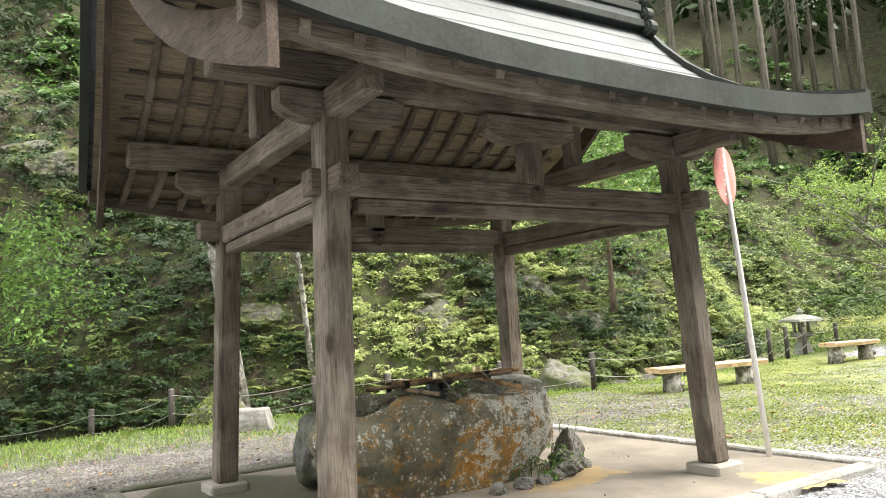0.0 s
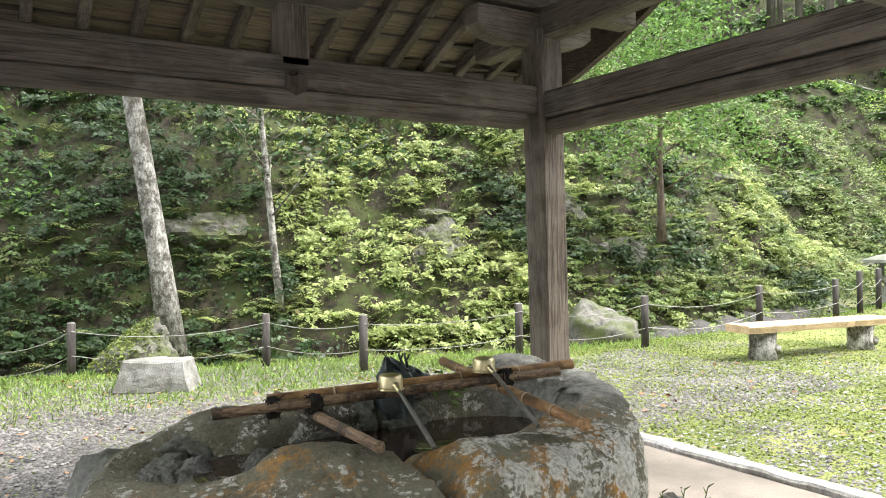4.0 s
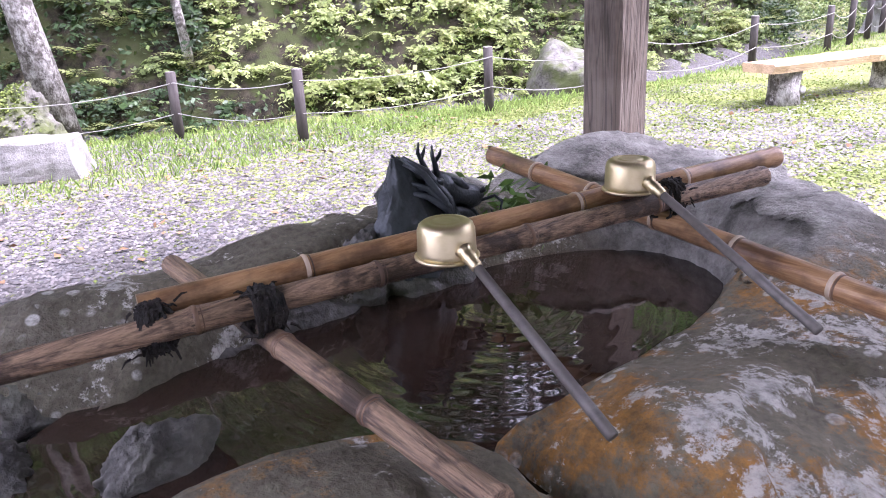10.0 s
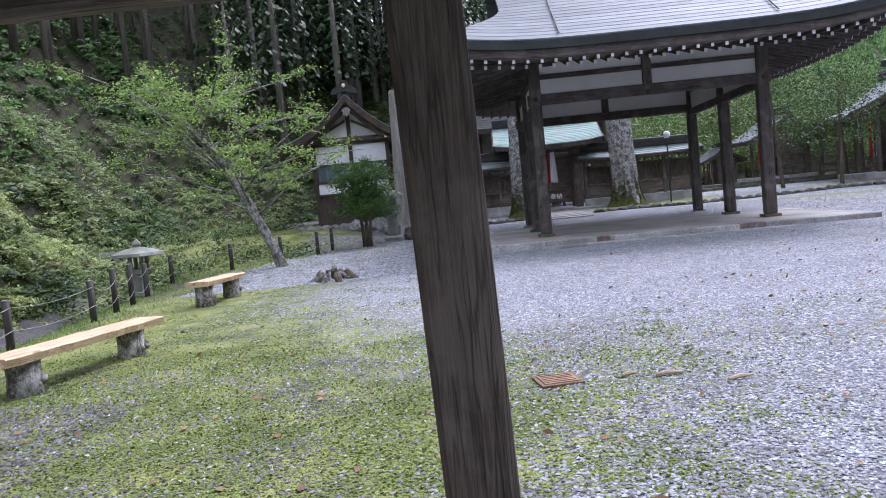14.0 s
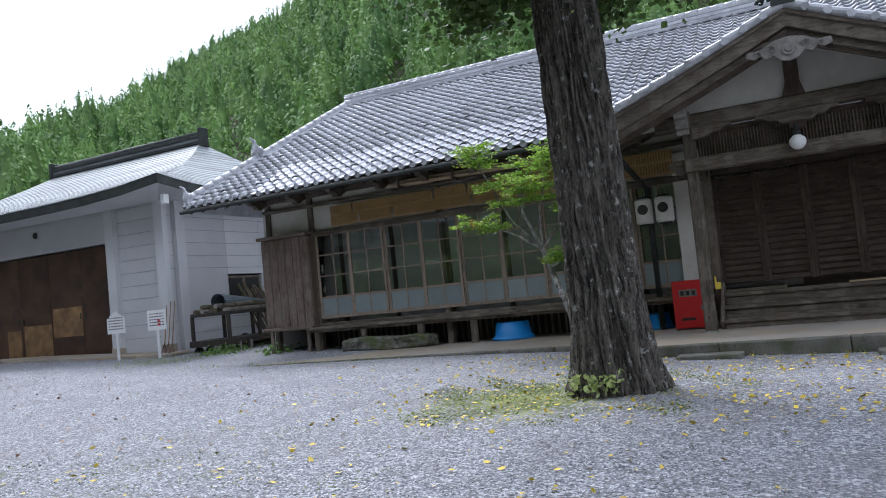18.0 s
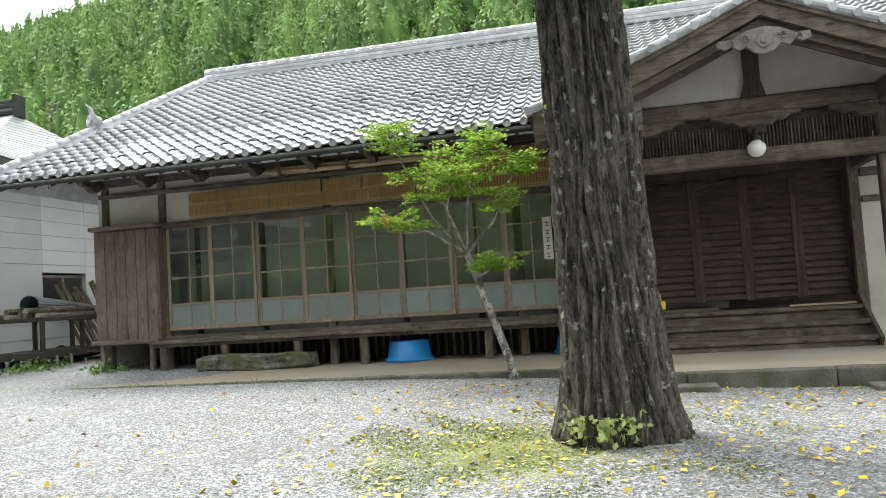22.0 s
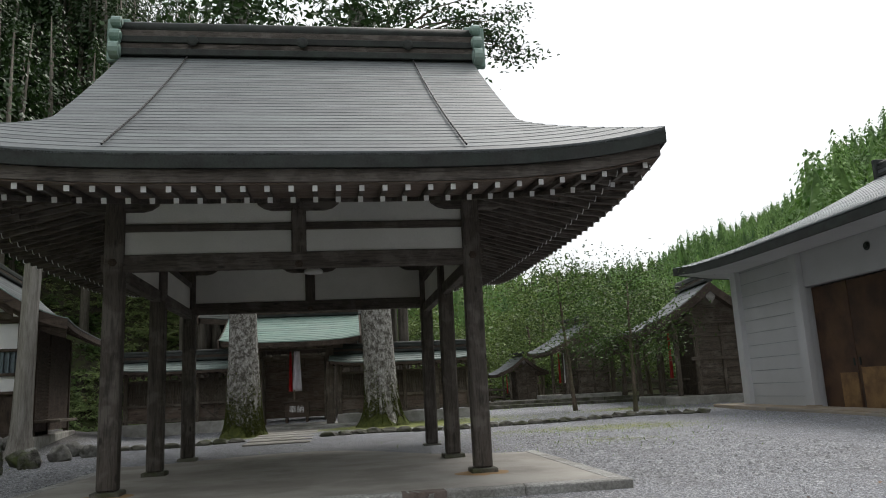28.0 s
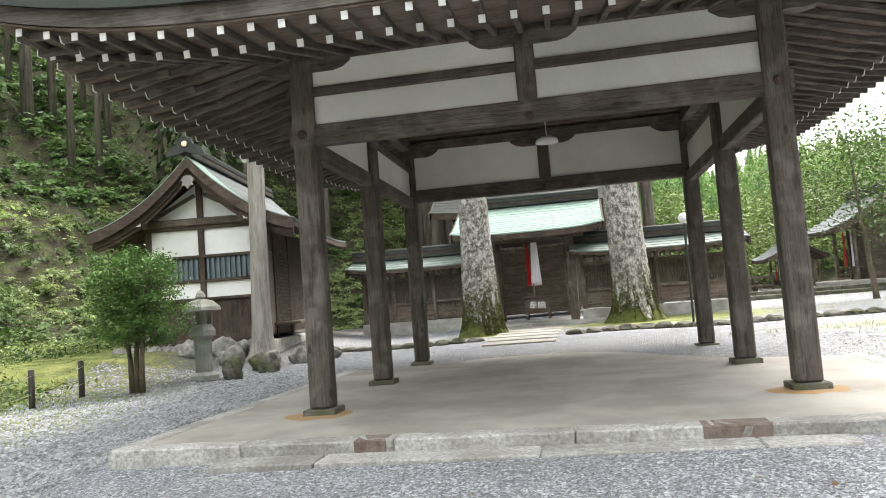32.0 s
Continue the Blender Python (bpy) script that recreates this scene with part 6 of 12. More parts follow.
EX, EY, RX_ = 4.85, 5.45, 3.45
ZE, ZR = 4.12, 7.9
VH = 0.3


def hall_width(v):
    if v < VH:
        f = v / VH
        return EX - (EX - 3.3) * (1 - (1 - f) ** 1.5)
    return 3.3 + 0.15 * (v - VH) / (1 - VH)


def hall_z(v):
    return ZE + (ZR - ZE) * (0.9 * v + 0.1 * v * v)


def hall_lift(u, v):
    return 0.33 * abs(u) ** 4 * max(0.0, 1 - v / VH) ** 1.5


def hall_pt(u, v, sy, dz=0.0):
    return Vector((u * hall_width(v), sy * EY * (1 - v), hall_z(v) + hall_lift(u, v) + dz))


NC = 34
us = np.linspace(-1, 1, 33)
for sy in (-1, 1):
    for k in range(NC):
        bm = bmesh.new()
        rows = []
        for v, up in ((k / NC, 0.007), (min(1, (k + 1.06) / NC), 0)):
            rows.append([hall_pt(u, v, sy, up) for u in us])
        sheet(bm, rows, 0.05)
        part("roof_course", bm, COPPER, hall)
for sx in (-1, 1):
    # side slope under the gable
    for k in range(10):
        bm = bmesh.new()
        rows = []
        for f, up in ((k / 10, 0.014), (min(1, (k + 1.06) / 10), 0.0)):
            v = f * VH
            rows.append([Vector((sx * hall_width(v), w * EY * (1 - v), hall_z(v) + hall_lift(w, v) + up)) for w in us])
        sheet(bm, rows, 0.05)
        part("roof_course", bm, COPPER, hall)
    bm = bmesh.new()
    pts = [(y, hall_z(1 - abs(y) / EY) - 0.05) for y in np.linspace(-3.75, 3.75, 15)]
    a = [bm.verts.new((sx * 3.1, y, z)) for y, z in pts]
    b = [bm.verts.new((sx * 3.1, y, hall_z(VH) - 0.1)) for y, z in pts]
    for k in range(14):
        bm.faces.new((a[k], a[k + 1], b[k + 1], b[k]))
    part("gable_wall", bm, DARK["z"], hall)
# thick layered eave and its rafters
for nm, m_, drop, inset, h in (("eave_edge", EDGE, 0.2, 0.0, 0.18), ("eave_board", HALLW["x"], 0.36, 0.07, 0.16)):
    for side in range(4):
        bm = bmesh.new()
        fr = []
        for u in us:
            lift = hall_lift(u, 0)
            z = ZE + lift - drop
            if side < 2:
                sy = (-1, 1)[side]
                o, i = (u * (EX - inset), sy * (EY - inset)), (u * (EX - inset - 0.4), sy * (EY - inset - 0.4))
            else:
                sx = (-1, 1)[side - 2]
                o, i = (sx * (EX - inset), u * (EY - inset)), (sx * (EX - inset - 0.4), u * (EY - inset - 0.4))
            fr.append([bm.verts.new((*p, zz)) for p, zz in ((o, z), (o, z + h), (i, z + h - 0.02), (i, z + 0.03))])
        for a, b in zip(fr, fr[1:]):
            for k in range(4):
                bm.faces.new((a[k], a[(k + 1) % 4], b[(k + 1) % 4], b[k]))
        bm.faces.new(fr[0])
        bm.faces.new(fr[-1][::-1])
        part(nm, bm, m_, hall)


def rafter_row(side, u, tier):
    """One rafter from the eave in to the wall plate, with its white-painted end."""
    lift = hall_lift(u, 0)
    out = 0.16 if tier else 0.62
    dz = -0.42 if tier else -0.44
    L0, L1 = (EX, EY) if side >= 2 else (EY, EX)
    o = L0 - out
    inn = (3.1 if side < 2 else 2.55) if not tier else o - 0.9
    along = u * (L1 - 0.12)
    p = (along, o, ZE + dz + lift * (0.95 if tier else 0.75))
    q = (along if tier or abs(u) < 0.62 else along * 0.95, inn, ZE + dz + (0.12 if tier else 0.45) + lift * 0.4)
    if side < 2:
        s = (-1, 1)[side]
        conv = lambda a: Vector((a[0], s * a[1], a[2]))
    else:
        s = (-1, 1)[side - 2]
        conv = lambda a: Vector((s * a[1], a[0], a[2]))
    p, q = conv(p), conv(q)
    bm = bmesh.new()
    beam(bm, p, q, 0.06, 0.07, 0.005)
    raf = part("rafter", bm, HALLW["y"] if side < 2 else HALLW["x"], hall)
    bm = bmesh.new()
    d = (p - q).normalized()
    beam(bm, p, p + d * 0.012, 0.063, 0.073, 0.002)
    part("rafter_end", bm, WHITE, raf, "white-painted rafter end")


for side in range(4):
    n_r = 33 if side < 2 else 37
    for k in range(n_r):
        u = -0.97 + 1.94 * k / (n_r - 1)
        for tier in (0, 1):
            rafter_row(side, u, tier)
for side in range(4):
    bm = bmesh.new()
    rows = []
    for w, dz in ((0.1, -0.36), (1.0, -0.3), (2.35 if side < 2 else 2.3, 0.1)):
        row = []
        for u in us:
            lift = hall_lift(u, 0) * (1 - w / 3)
            a = u * ((EX if side < 2 else EY) - w * (0.4 if w > 1 else 1))
            b = (EY if side < 2 else EX) - w
            s = (-1, 1)[side % 2]
            row.append(Vector((a, s * b, ZE + dz + lift)) if side < 2 else Vector((s * b, a, ZE + dz + lift)))
        rows.append(row)
    sheet(bm, rows, 0.02)
    part("eave_boarding", bm, BOARD["x"], hall)
ridge_cap(hall, (-3.5, 0, ZR - 0.1), (3.5, 0, ZR - 0.1), 0.5, 0.55, 4, EDGE, HALLW["x"])
for sx in (-1, 1):
    ridge_scrolls(hall, (sx * 3.52, 0, ZR - 0.25), (sx, 0, 0), 0.85, VERDI)
for x in (-2.1, 0, 2.1):
    bm = bmesh.new()
    lathe(bm, [(0.11, 0), (0.11, 0.02), (0.07, 0.035), (0.0, 0.04)], 14)
    bm.transform(Matrix.Translation((x, -0.26, ZR + 0.2)) @ Matrix.Rotation(radians(90), 4, "X"))
    part("ridge_crest", bm, EDGE, hall, "round gilt crest on the ridge")
for x in (-2.2, 2.2):
    bm = bmesh.new()
    pts = [hall_pt(x / hall_width(v), v, -1, 0.05) for v in np.linspace(0.98, 0.02, 60)]
    for a, b in zip(pts[::1], pts[1:]):
        m_ = a.lerp(b, 0.5)
        tube(bm, [a.lerp(b, 0.1), a.lerp(b, 0.9)], 0.016, 5)
    part("roof_chain", bm, BLACK, hall, "black chain down the roof")


# ---- small shrine buildings ----
def gable_roof(parent, cx, y0, y1, half, ze, zr, material, axis="y", courses=10, thick=0.14, curve=0.35, strip=None):
    """A curved gable roof, its ridge along y (or x) from y0 to y1 at cx."""
    def pt(s, v, t, dz):
        x = s * half * (1 - v)
        z = ze + (zr - ze) * ((1 - curve) * v + curve * v * v) + dz + 0.12 * (abs(2 * t - 1) ** 4) * (1 - v)
        y = y0 + (y1 - y0) * t
        return Vector((cx + x, y, z)) if axis == "y" else Vector((y, cx + x, z))
    for s in (-1, 1):
        for k in range(courses):
            bm = bmesh.new()
            rows = [[pt(s, v, t, up) for t in np.linspace(0, 1, 9)] for v, up in ((k / courses, 0.014), (min(1, (k + 1.06) / courses), 0))]
            sheet(bm, rows, 0.04)
            part("roof_course", bm, material, parent)
            if strip:
                bm = bmesh.new()
                sheet(bm, [[pt(s, v, t, up + 0.006) for t in np.linspace(-0.004, 0.115, 4)] for v, up in ((k / courses, 0.014), (min(1, (k + 1.0) / courses), 0.004))], 0.02)
                part("verge_course", bm, strip, parent, "pale green verdigris verge sheet")
        bm = bmesh.new()
        sheet(bm, [[pt(s, v, t, -0.04) for t in np.linspace(0.01, 0.99, 9)] for v in np.linspace(0.005, 1, 8)], thick)
        part("roof_body", bm, DARK["x"], parent)
        for t, nm in ((0.0, "bargeboard"), (1.0, "bargeboard")):
            bm = bmesh.new()
            rows = [[pt(s, v, t, -0.02), pt(s, v, t, -0.3)] for v in np.linspace(0, 1, 9)]
            fr = []
            for a, b in rows:
                o = Vector((0, -0.06 if t == 0 else 0.06, 0)) if axis == "y" else Vector((-0.06 if t == 0 else 0.06, 0, 0))
                fr.append([bm.verts.new(p) for p in (a, b, b + o, a + o)])
            for a, b in zip(fr, fr[1:]):
                for k in range(4):
                    bm.faces.new((a[k], a[(k + 1) % 4], b[(k + 1) % 4], b[k]))
            bm.faces.new(fr[0])
            bm.faces.new(fr[-1])
            part(nm, bm, DARK["x"], parent)
    for k in range(int((y1 - y0) / 0.3)):
        for s in (-1, 1):
            bm = bmesh.new()
            y = y0 + 0.15 + 0.3 * k
            t = (y - y0) / (y1 - y0)
            a, b = pt(s, 0.01, t, -0.22), pt(s, 0.4, t, -0.22)
            beam(bm, a, b, 0.06, 0.07, 0.004)
            part("rafter", bm, DARK["x"], parent)
    p, q = ((cx, y0, zr), (cx, y1, zr)) if axis == "y" else ((y0, cx, zr), (y1, cx, zr))
    ridge_cap(parent, p, q, 0.24, 0.26, 3, EDGE, DARK["x"])


def slat_panel(parent, p, q, z0, z1, n, material, w=0.03, name="slat"):
    p, q = Vector((*p, 0)), Vector((*q, 0))
    for k in range(n):
        c = p.lerp(q, (k + 0.5) / n)
        bm = bmesh.new()
        cbox(bm, (c.x, c.y, (z0 + z1) / 2), (w, w, z1 - z0), None, 0.004)
        part(name, bm, material, parent)


# office hall with white gable beside the court
hs = thing("gabled_hall", "small wooden shrine hall with white plaster gable and copper roof", "shrine building", Matrix.Translation((-4.3, 29.9, 1.05)))
hs.matrix_world = Matrix.Translation((-3.45, 28.5, 1.0)) @ Matrix.Rotation(radians(9), 4, "Z") @ Matrix.Scale(0.93, 4)
W2, D2 = 1.4, 6.6
for x in (-W2, 0, W2):
    bm = bmesh.new()
    beam(bm, (x, 0, 0.0), (x, 0, 3.1 if x else 4.2), 0.15, 0.15)
    part("post", bm, DARK["z"], hs)
for y in (1.7, 3.4, D2):
    for x in (-W2, W2):
        bm = bmesh.new()
        beam(bm, (x, y, 0), (x, y, 3.1), 0.15, 0.15)
        part("post", bm, DARK["z"], hs)
for z, h in ((3.12, 0.16), (2.32, 0.08), (1.68, 0.08), (1.2, 0.08), (0.1, 0.14)):
    bm = bmesh.new()
    beam(bm, (-W2 - 0.1, -0.01, z), (W2 + 0.1, -0.01, z), 0.14, h)
    part("cross_beam", bm, DARK["x"], hs)
for s in (-1, 1):
    for z0, z1, m_, nm in ((2.36, 3.04, WHITE, "plaster_panel"), (1.24, 1.64, WHITE, "plaster_panel"), (0.17, 1.16, DARK["z"], "board_panel")):
        bm = bmesh.new()
        cbox(bm, (s * W2 / 2, 0.02, (z0 + z1) / 2), (W2 - 0.15, 0.05, z1 - z0), None, 0.003)
        part(nm, bm, m_, hs)
    bm = bmesh.new()
    cbox(bm, (s * W2 / 2, 0.05, 2.0), (W2 - 0.15, 0.02, 0.56), None, 0.002)
    part("window_backing", bm, GALV, hs)
    slat_panel(hs, (s * 0.08, 0.0), (s * (W2 - 0.08), 0.0), 1.72, 2.28, 9, GALV, 0.06)
    bm = bmesh.new()
    v = [bm.verts.new(p) for p in ((s * 0.08, 0.03, 3.2), (s * 1.6, 0.03, 3.2), (s * 0.08, 0.03, 4.25))]
    v2 = [bm.verts.new(p) for p in ((s * 0.08, 0.07, 3.2), (s * 1.6, 0.07, 3.2), (s * 0.08, 0.07, 4.25))]
    bm.faces.new(v)
    bm.faces.new(v2[::-1])
    for k in range(3):
        bm.faces.new((v[k], v[(k + 1) % 3], v2[(k + 1) % 3], v2[k]))
    part("plaster_gable", bm, WHITE, hs)
    bm = bmesh.new()
    cbox(bm, (s * W2, D2 / 2, 1.6), (0.06, D2 - 0.1, 3.0), None, 0.003)
    part("side_wall", bm, DARK["y"], hs)
for k in range(22):
    bm = bmesh.new()
    cbox(bm, (W2 + 0.06, 2.55, 0.5 + k * 0.1), (0.03, 1.5, 0.06), None, 0.003)
    part("louvre", bm, DARK["y"], hs)
bm = bmesh.new()
cbox(bm, (W2 + 0.035, 0.85, 1.3), (0.05, 1.3, 2.3), None, 0.01)
part("side_door", bm, BOARD["z"], hs)
bm = bmesh.new()
cbox(bm, (W2 + 0.4, 2.6, 0.4), (0.8, 2.6, 0.08), None, 0.01)
part("veranda", bm, OLD["y"], hs)
bm = bmesh.new()
cbox(bm, (0, D2, 1.6), (2 * W2, 0.08, 3.0), None, 0.003)
part("back_wall", bm, DARK["x"], hs)
bm = bmesh.new()
cbox(bm, (0, D2 / 2, -0.25), (2 * W2 + 0.5, D2 + 0.5, 0.5), None, 0.03)
part("stone_base", bm, GRANITE, hs)
gable_roof(hs, 0, -0.75, D2 + 0.8, 2.65, 2.95, 4.85, COPPER, curve=0.62, courses=18, strip=VERDI)
for s in (-1, 1):
    for nm, y_, d0, h0 in (("inner_bargeboard", -0.66, 0.26, 0.17), ("bargeboard_strip", -0.6, 0.4, 0.12)):
        bm = bmesh.new()
        fr = []
        for v in np.linspace(0.02, 1, 12):
            x, z = s * 2.65 * (1 - v), 2.95 + 1.9 * (0.38 * v + 0.62 * v * v) + 0.12 * (1 - v) - d0
            fr.append([bm.verts.new(p) for p in ((x, y_, z), (x, y_ + 0.07, z), (x, y_ + 0.07, z - h0), (x, y_, z - h0))])
        for p, q in zip(fr, fr[1:]):
            for k in range(4):
                bm.faces.new((p[k], p[(k + 1) % 4], q[(k + 1) % 4], q[k]))
        bm.faces.new(fr[0])
        bm.faces.new(fr[-1])
        part(nm, bm, DARK["x"], hs)
    bm = bmesh.new()
    beam(bm, (s * W2, -0.62, 3.24), (s * W2, 0.3, 3.24), 0.14, 0.16)
    arm = part("beam_arm", bm, OLD["y"], hs)
    bm = bmesh.new()
    cbox(bm, (s * W2, -0.64, 3.24), (0.15, 0.03, 0.17), None, 0.006)
    part("beam_end", bm, WHITE, arm, "white-painted beam end")
    bm = bmesh.new()
    beam(bm, (s * 0.12, -0.03, 3.95), (s * 1.45, -0.03, 3.28), 0.08, 0.09)
    part("brace", bm, OLD["x"], hs)
bm = bmesh.new()
beam(bm, (-W2 - 0.42, -0.08, 3.24), (W2 + 0.42, -0.08, 3.24), 0.16, 0.19, 0.03)
part("rainbow_beam", bm, OLD["x"], hs)
bm = bmesh.new()
pr_ = [(0, 0.14), (0.1, 0.12), (0.17, 0.02), (0.12, -0.05), (0.15, -0.12), (0.07, -0.13), (0, -0.22), (-0.07, -0.13), (-0.15, -0.12), (-0.12, -0.05), (-0.17, 0.02), (-0.1, 0.12)]
pa_, pb_ = [bm.verts.new((x, -0.8, 4.22 + z)) for x, z in pr_], [bm.verts.new((x, -0.74, 4.22 + z)) for x, z in pr_]
bm.faces.new(pa_)
bm.faces.new(pb_[::-1])
for k in range(12):
    bm.faces.new((pa_[k], pa_[(k + 1) % 12], pb_[(k + 1) % 12], pb_[k]))
part("gable_pendant", bm, GREYWOOD, hs, "pale carved gable pendant")
bm = bmesh.new()
prof = [(0, 0.5), (0.14, 0.46), (0.2, 0.3), (0.42, 0.2), (0.5, 0.0), (0.3, 0.02), (0.0, 0.1), (-0.3, 0.02), (-0.5, 0.0), (-0.42, 0.2), (-0.2, 0.3), (-0.14, 0.46)]
a, b = [bm.verts.new((x, -0.86, 4.85 + z)) for x, z in prof], [bm.verts.new((x, -0.7, 4.85 + z)) for x, z in prof]
bm.faces.new(a)
bm.faces.new(b[::-1])
for k in range(12):
    bm.faces.new((a[k], a[(k + 1) % 12], b[(k + 1) % 12], b[k]))
part("ridge_end", bm, EDGE, hs, "carved ridge-end tile with a round crest")
bm = bmesh.new()
lathe(bm, [(0.0, 0.0), (0.08, 0.0), (0.07, 0.03), (0, 0.04)], 12)
bm.transform(Matrix.Translation((0, -0.87, 5.15)) @ Matrix.Rotation(radians(90), 4, "X"))
part("crest", bm, BRASS, hs)

# gate and roofed fence round the main sanctuary
GY = 36.0
gate = thing("shrine_gate", "weathered wooden shrine gate with a green copper roof", "gate", Matrix.Translation((3.98, GY, 0.62)))
bm = bmesh.new()
cbox(bm, (0, 0.6, -0.05), (4.4, 3.0, 0.32), None, 0.03)
part("stone_base", bm, GRANITE, gate)
for x in (-1.28, 1.28):
    for y in (0, 1.9):
        bm = bmesh.new()
        beam(bm, (x, y, 0.1), (x, y, 3.0), 0.28, 0.28, 0.02)
        part("post", bm, OLD["z"], gate)
for z, h, w in ((2.85, 0.26, 0.3), (2.45, 0.12, 0.16)):
    bm = bmesh.new()
    beam(bm, (-1.75, 0, z), (1.75, 0, z), w, h)
    part("lintel", bm, OLD["x"], gate)
for x in (-1.1, 1.1):
    bm = bmesh.new()
    cbox(bm, (x, 0.28, 1.35), (0.06, 0.8, 2.2), None, 0.01)
    part("open_door", bm, OLD["z"], gate, "dark wooden gate leaf standing open")
for k in range(9):
    bm = bmesh.new()
    cbox(bm, (0, 1.9, 0.45 + k * 0.24), (2.3, 0.05, 0.225), None, 0.008)
    part("board", bm, BOARD["x"], gate)
slat_panel(gate, (-1.0, 0.02), (1.0, 0.02), 2.1, 2.4, 15, OLD["z"], 0.03, "lattice_bar")
for z in (2.18, 2.3):
    bm = bmesh.new()
    beam(bm, (-1.05, 0.02, z), (1.05, 0.02, z), 0.03, 0.03)
    part("lattice_bar", bm, OLD["x"], gate)
gable_roof(gate, 0.9, -2.35, 2.35, 2.1, 2.95, 4.0, VERDI, "x", 12, 0.16, 0.3)
for x in (-1.8, -0.6, 0.6, 1.8):
    bm = bmesh.new()
    cbox(bm, (x, -0.35, 2.98), (0.08, 0.1, 0.1), None, 0.01)
    part("beam_end", bm, WHITE, gate, "white-painted beam end")

for s, x0, x1 in ((-1, -1.75, 2.45), (1, 5.5, 10.3)):
    fn = thing("roofed_fence", "roofed wooden shrine fence on a stone footing", "fence", Matrix.Translation(((x0 + x1) / 2, GY, 0.62)), group="fences beside the gate")
    L = x1 - x0
    bm = bmesh.new()
    cbox(bm, (0, 0, 0.1), (L, 0.4, 0.62), None, 0.02)
    part("stone_footing", bm, GRANITE, fn)
    n = 4
    for k in range(n + 1):
        bm = bmesh.new()
        beam(bm, (-L / 2 + 0.1 + (L - 0.2) * k / n, 0, 0.4), (-L / 2 + 0.1 + (L - 0.2) * k / n, 0, 2.1), 0.14, 0.14)
        part("post", bm, OLD["z"], fn)
    for z, h in ((0.5, 0.12), (1.0, 0.1), (1.82, 0.1), (2.08, 0.14)):
        bm = bmesh.new()
        beam(bm, (-L / 2, 0, z), (L / 2, 0, z), 0.12, h)
        part("rail", bm, OLD["x"], fn)
    bm = bmesh.new()
    cbox(bm, (0, 0.02, 0.75), (L - 0.1, 0.03, 0.42), None, 0.003)
    part("board_panel", bm, BOARD["x"], fn)
    bm = bmesh.new()
    cbox(bm, (0, 0.08, 1.42), (L - 0.1, 0.02, 0.74), None, 0.003)
    part("window_backing", bm, OLD["x"], fn)
    slat_panel(fn, (-L / 2 + 0.2, 0), (L / 2 - 0.2, 0), 1.05, 1.77, int(L / 0.085), OLD["z"], 0.035)
    gable_roof(fn, 0, -L / 2 - 0.25, L / 2 + 0.25, 0.75, 2.15, 2.5, AGED, "x", 4, 0.08, 0.1)
# sanctuary roof beyond the gate
main = thing("main_sanctuary", "dark wooden main sanctuary behind the gate", "shrine building", Matrix.Translation((3.6, 43.0, 1.2)))
bm = bmesh.new()
cbox(bm, (0, 0, 1.9), (5.0, 3.6, 3.8), None, 0.02)
part("wall", bm, OLD["z"], main)
gable_roof(main, 0, -3.6, 3.6, 3.2, 3.7, 5.9, EDGE, "x", 12, 0.2, 0.4)

# lattice wicket in the fence
wk = thing("lattice_wicket", "grey wooden wicket gate with a diamond lattice", "gate", Matrix.Translation((1.25, GY - 0.14, 0.8)))
for c, s_ in (((-0.5, 0, 1.05), (0.1, 0.1, 2.1)), ((0.5, 0, 1.05), (0.1, 0.1, 2.1)), ((0, 0, 2.05), (0.9, 0.08, 0.1)), ((0, 0, 0.85), (0.9, 0.08, 0.08)), ((0, 0, 0.05), (0.9, 0.08, 0.1))):
    bm = bmesh.new()
    cbox(bm, c, s_)
    part("frame", bm, OLD["z"], wk)
for k in range(-4, 9):
    for sg in (-1, 1):
        x0 = -0.45 + 0.12 * k
        x1, z1 = x0 + 1.1, 2.0
        za = 0.9 + max(0.0, -0.45 - x0)
        zb = 0.9 + min(1.1, 0.45 - x0)
        if zb - za > 0.06:
            bm = bmesh.new()
            xa, xb = x0 + za - 0.9, x0 + zb - 0.9
            beam(bm, (sg * xa, 0.012 * sg, za), (sg * xb, 0.012 * sg, zb), 0.012, 0.022, 0.002)
            part("lattice_bar", bm, OLD["z"], wk)
for sg in (-1, 1):
    bm = bmesh.new()
    beam(bm, (-0.44 * sg, 0.015 * sg, 0.12), (0.44 * sg, 0.015 * sg, 0.8), 0.02, 0.05, 0.004)
    part("brace", bm, OLD["x"], wk)
# paved way and stone edging before the gate
way = thing("gate_path", "worn stone path between the hall and the gate", "path", kind="structure")
for k in range(6):
    bm = bmesh.new()
    cbox(bm, (4.05, 29.3 + 1.02 * k, float(G(4.05, 29.3 + 1.02 * k)) - 0.012), (1.7, 1.0, 0.06), None, 0.012)
    part("slab", bm, HALLC, way)
rr = random.Random(4)
edg = thing("stone_edging", "low dark mossy stones edging the ground before the gate", "stone edge")
for k in range(44):
    x = -1.8 + 0.42 * k
    if 3.0 < x < 5.1:
        continue
    bm = bmesh.new()
    y = 30.4 + 0.15 * math.sin(k * 0.7)
    rough_rock(bm, (x, y, float(G(x, y)) + 0.03), (0.24, 0.13, 0.09 + 0.03 * rr.random()), 200 + k, 2, 0.5)
    part("stone", bm, MOSSY, edg)

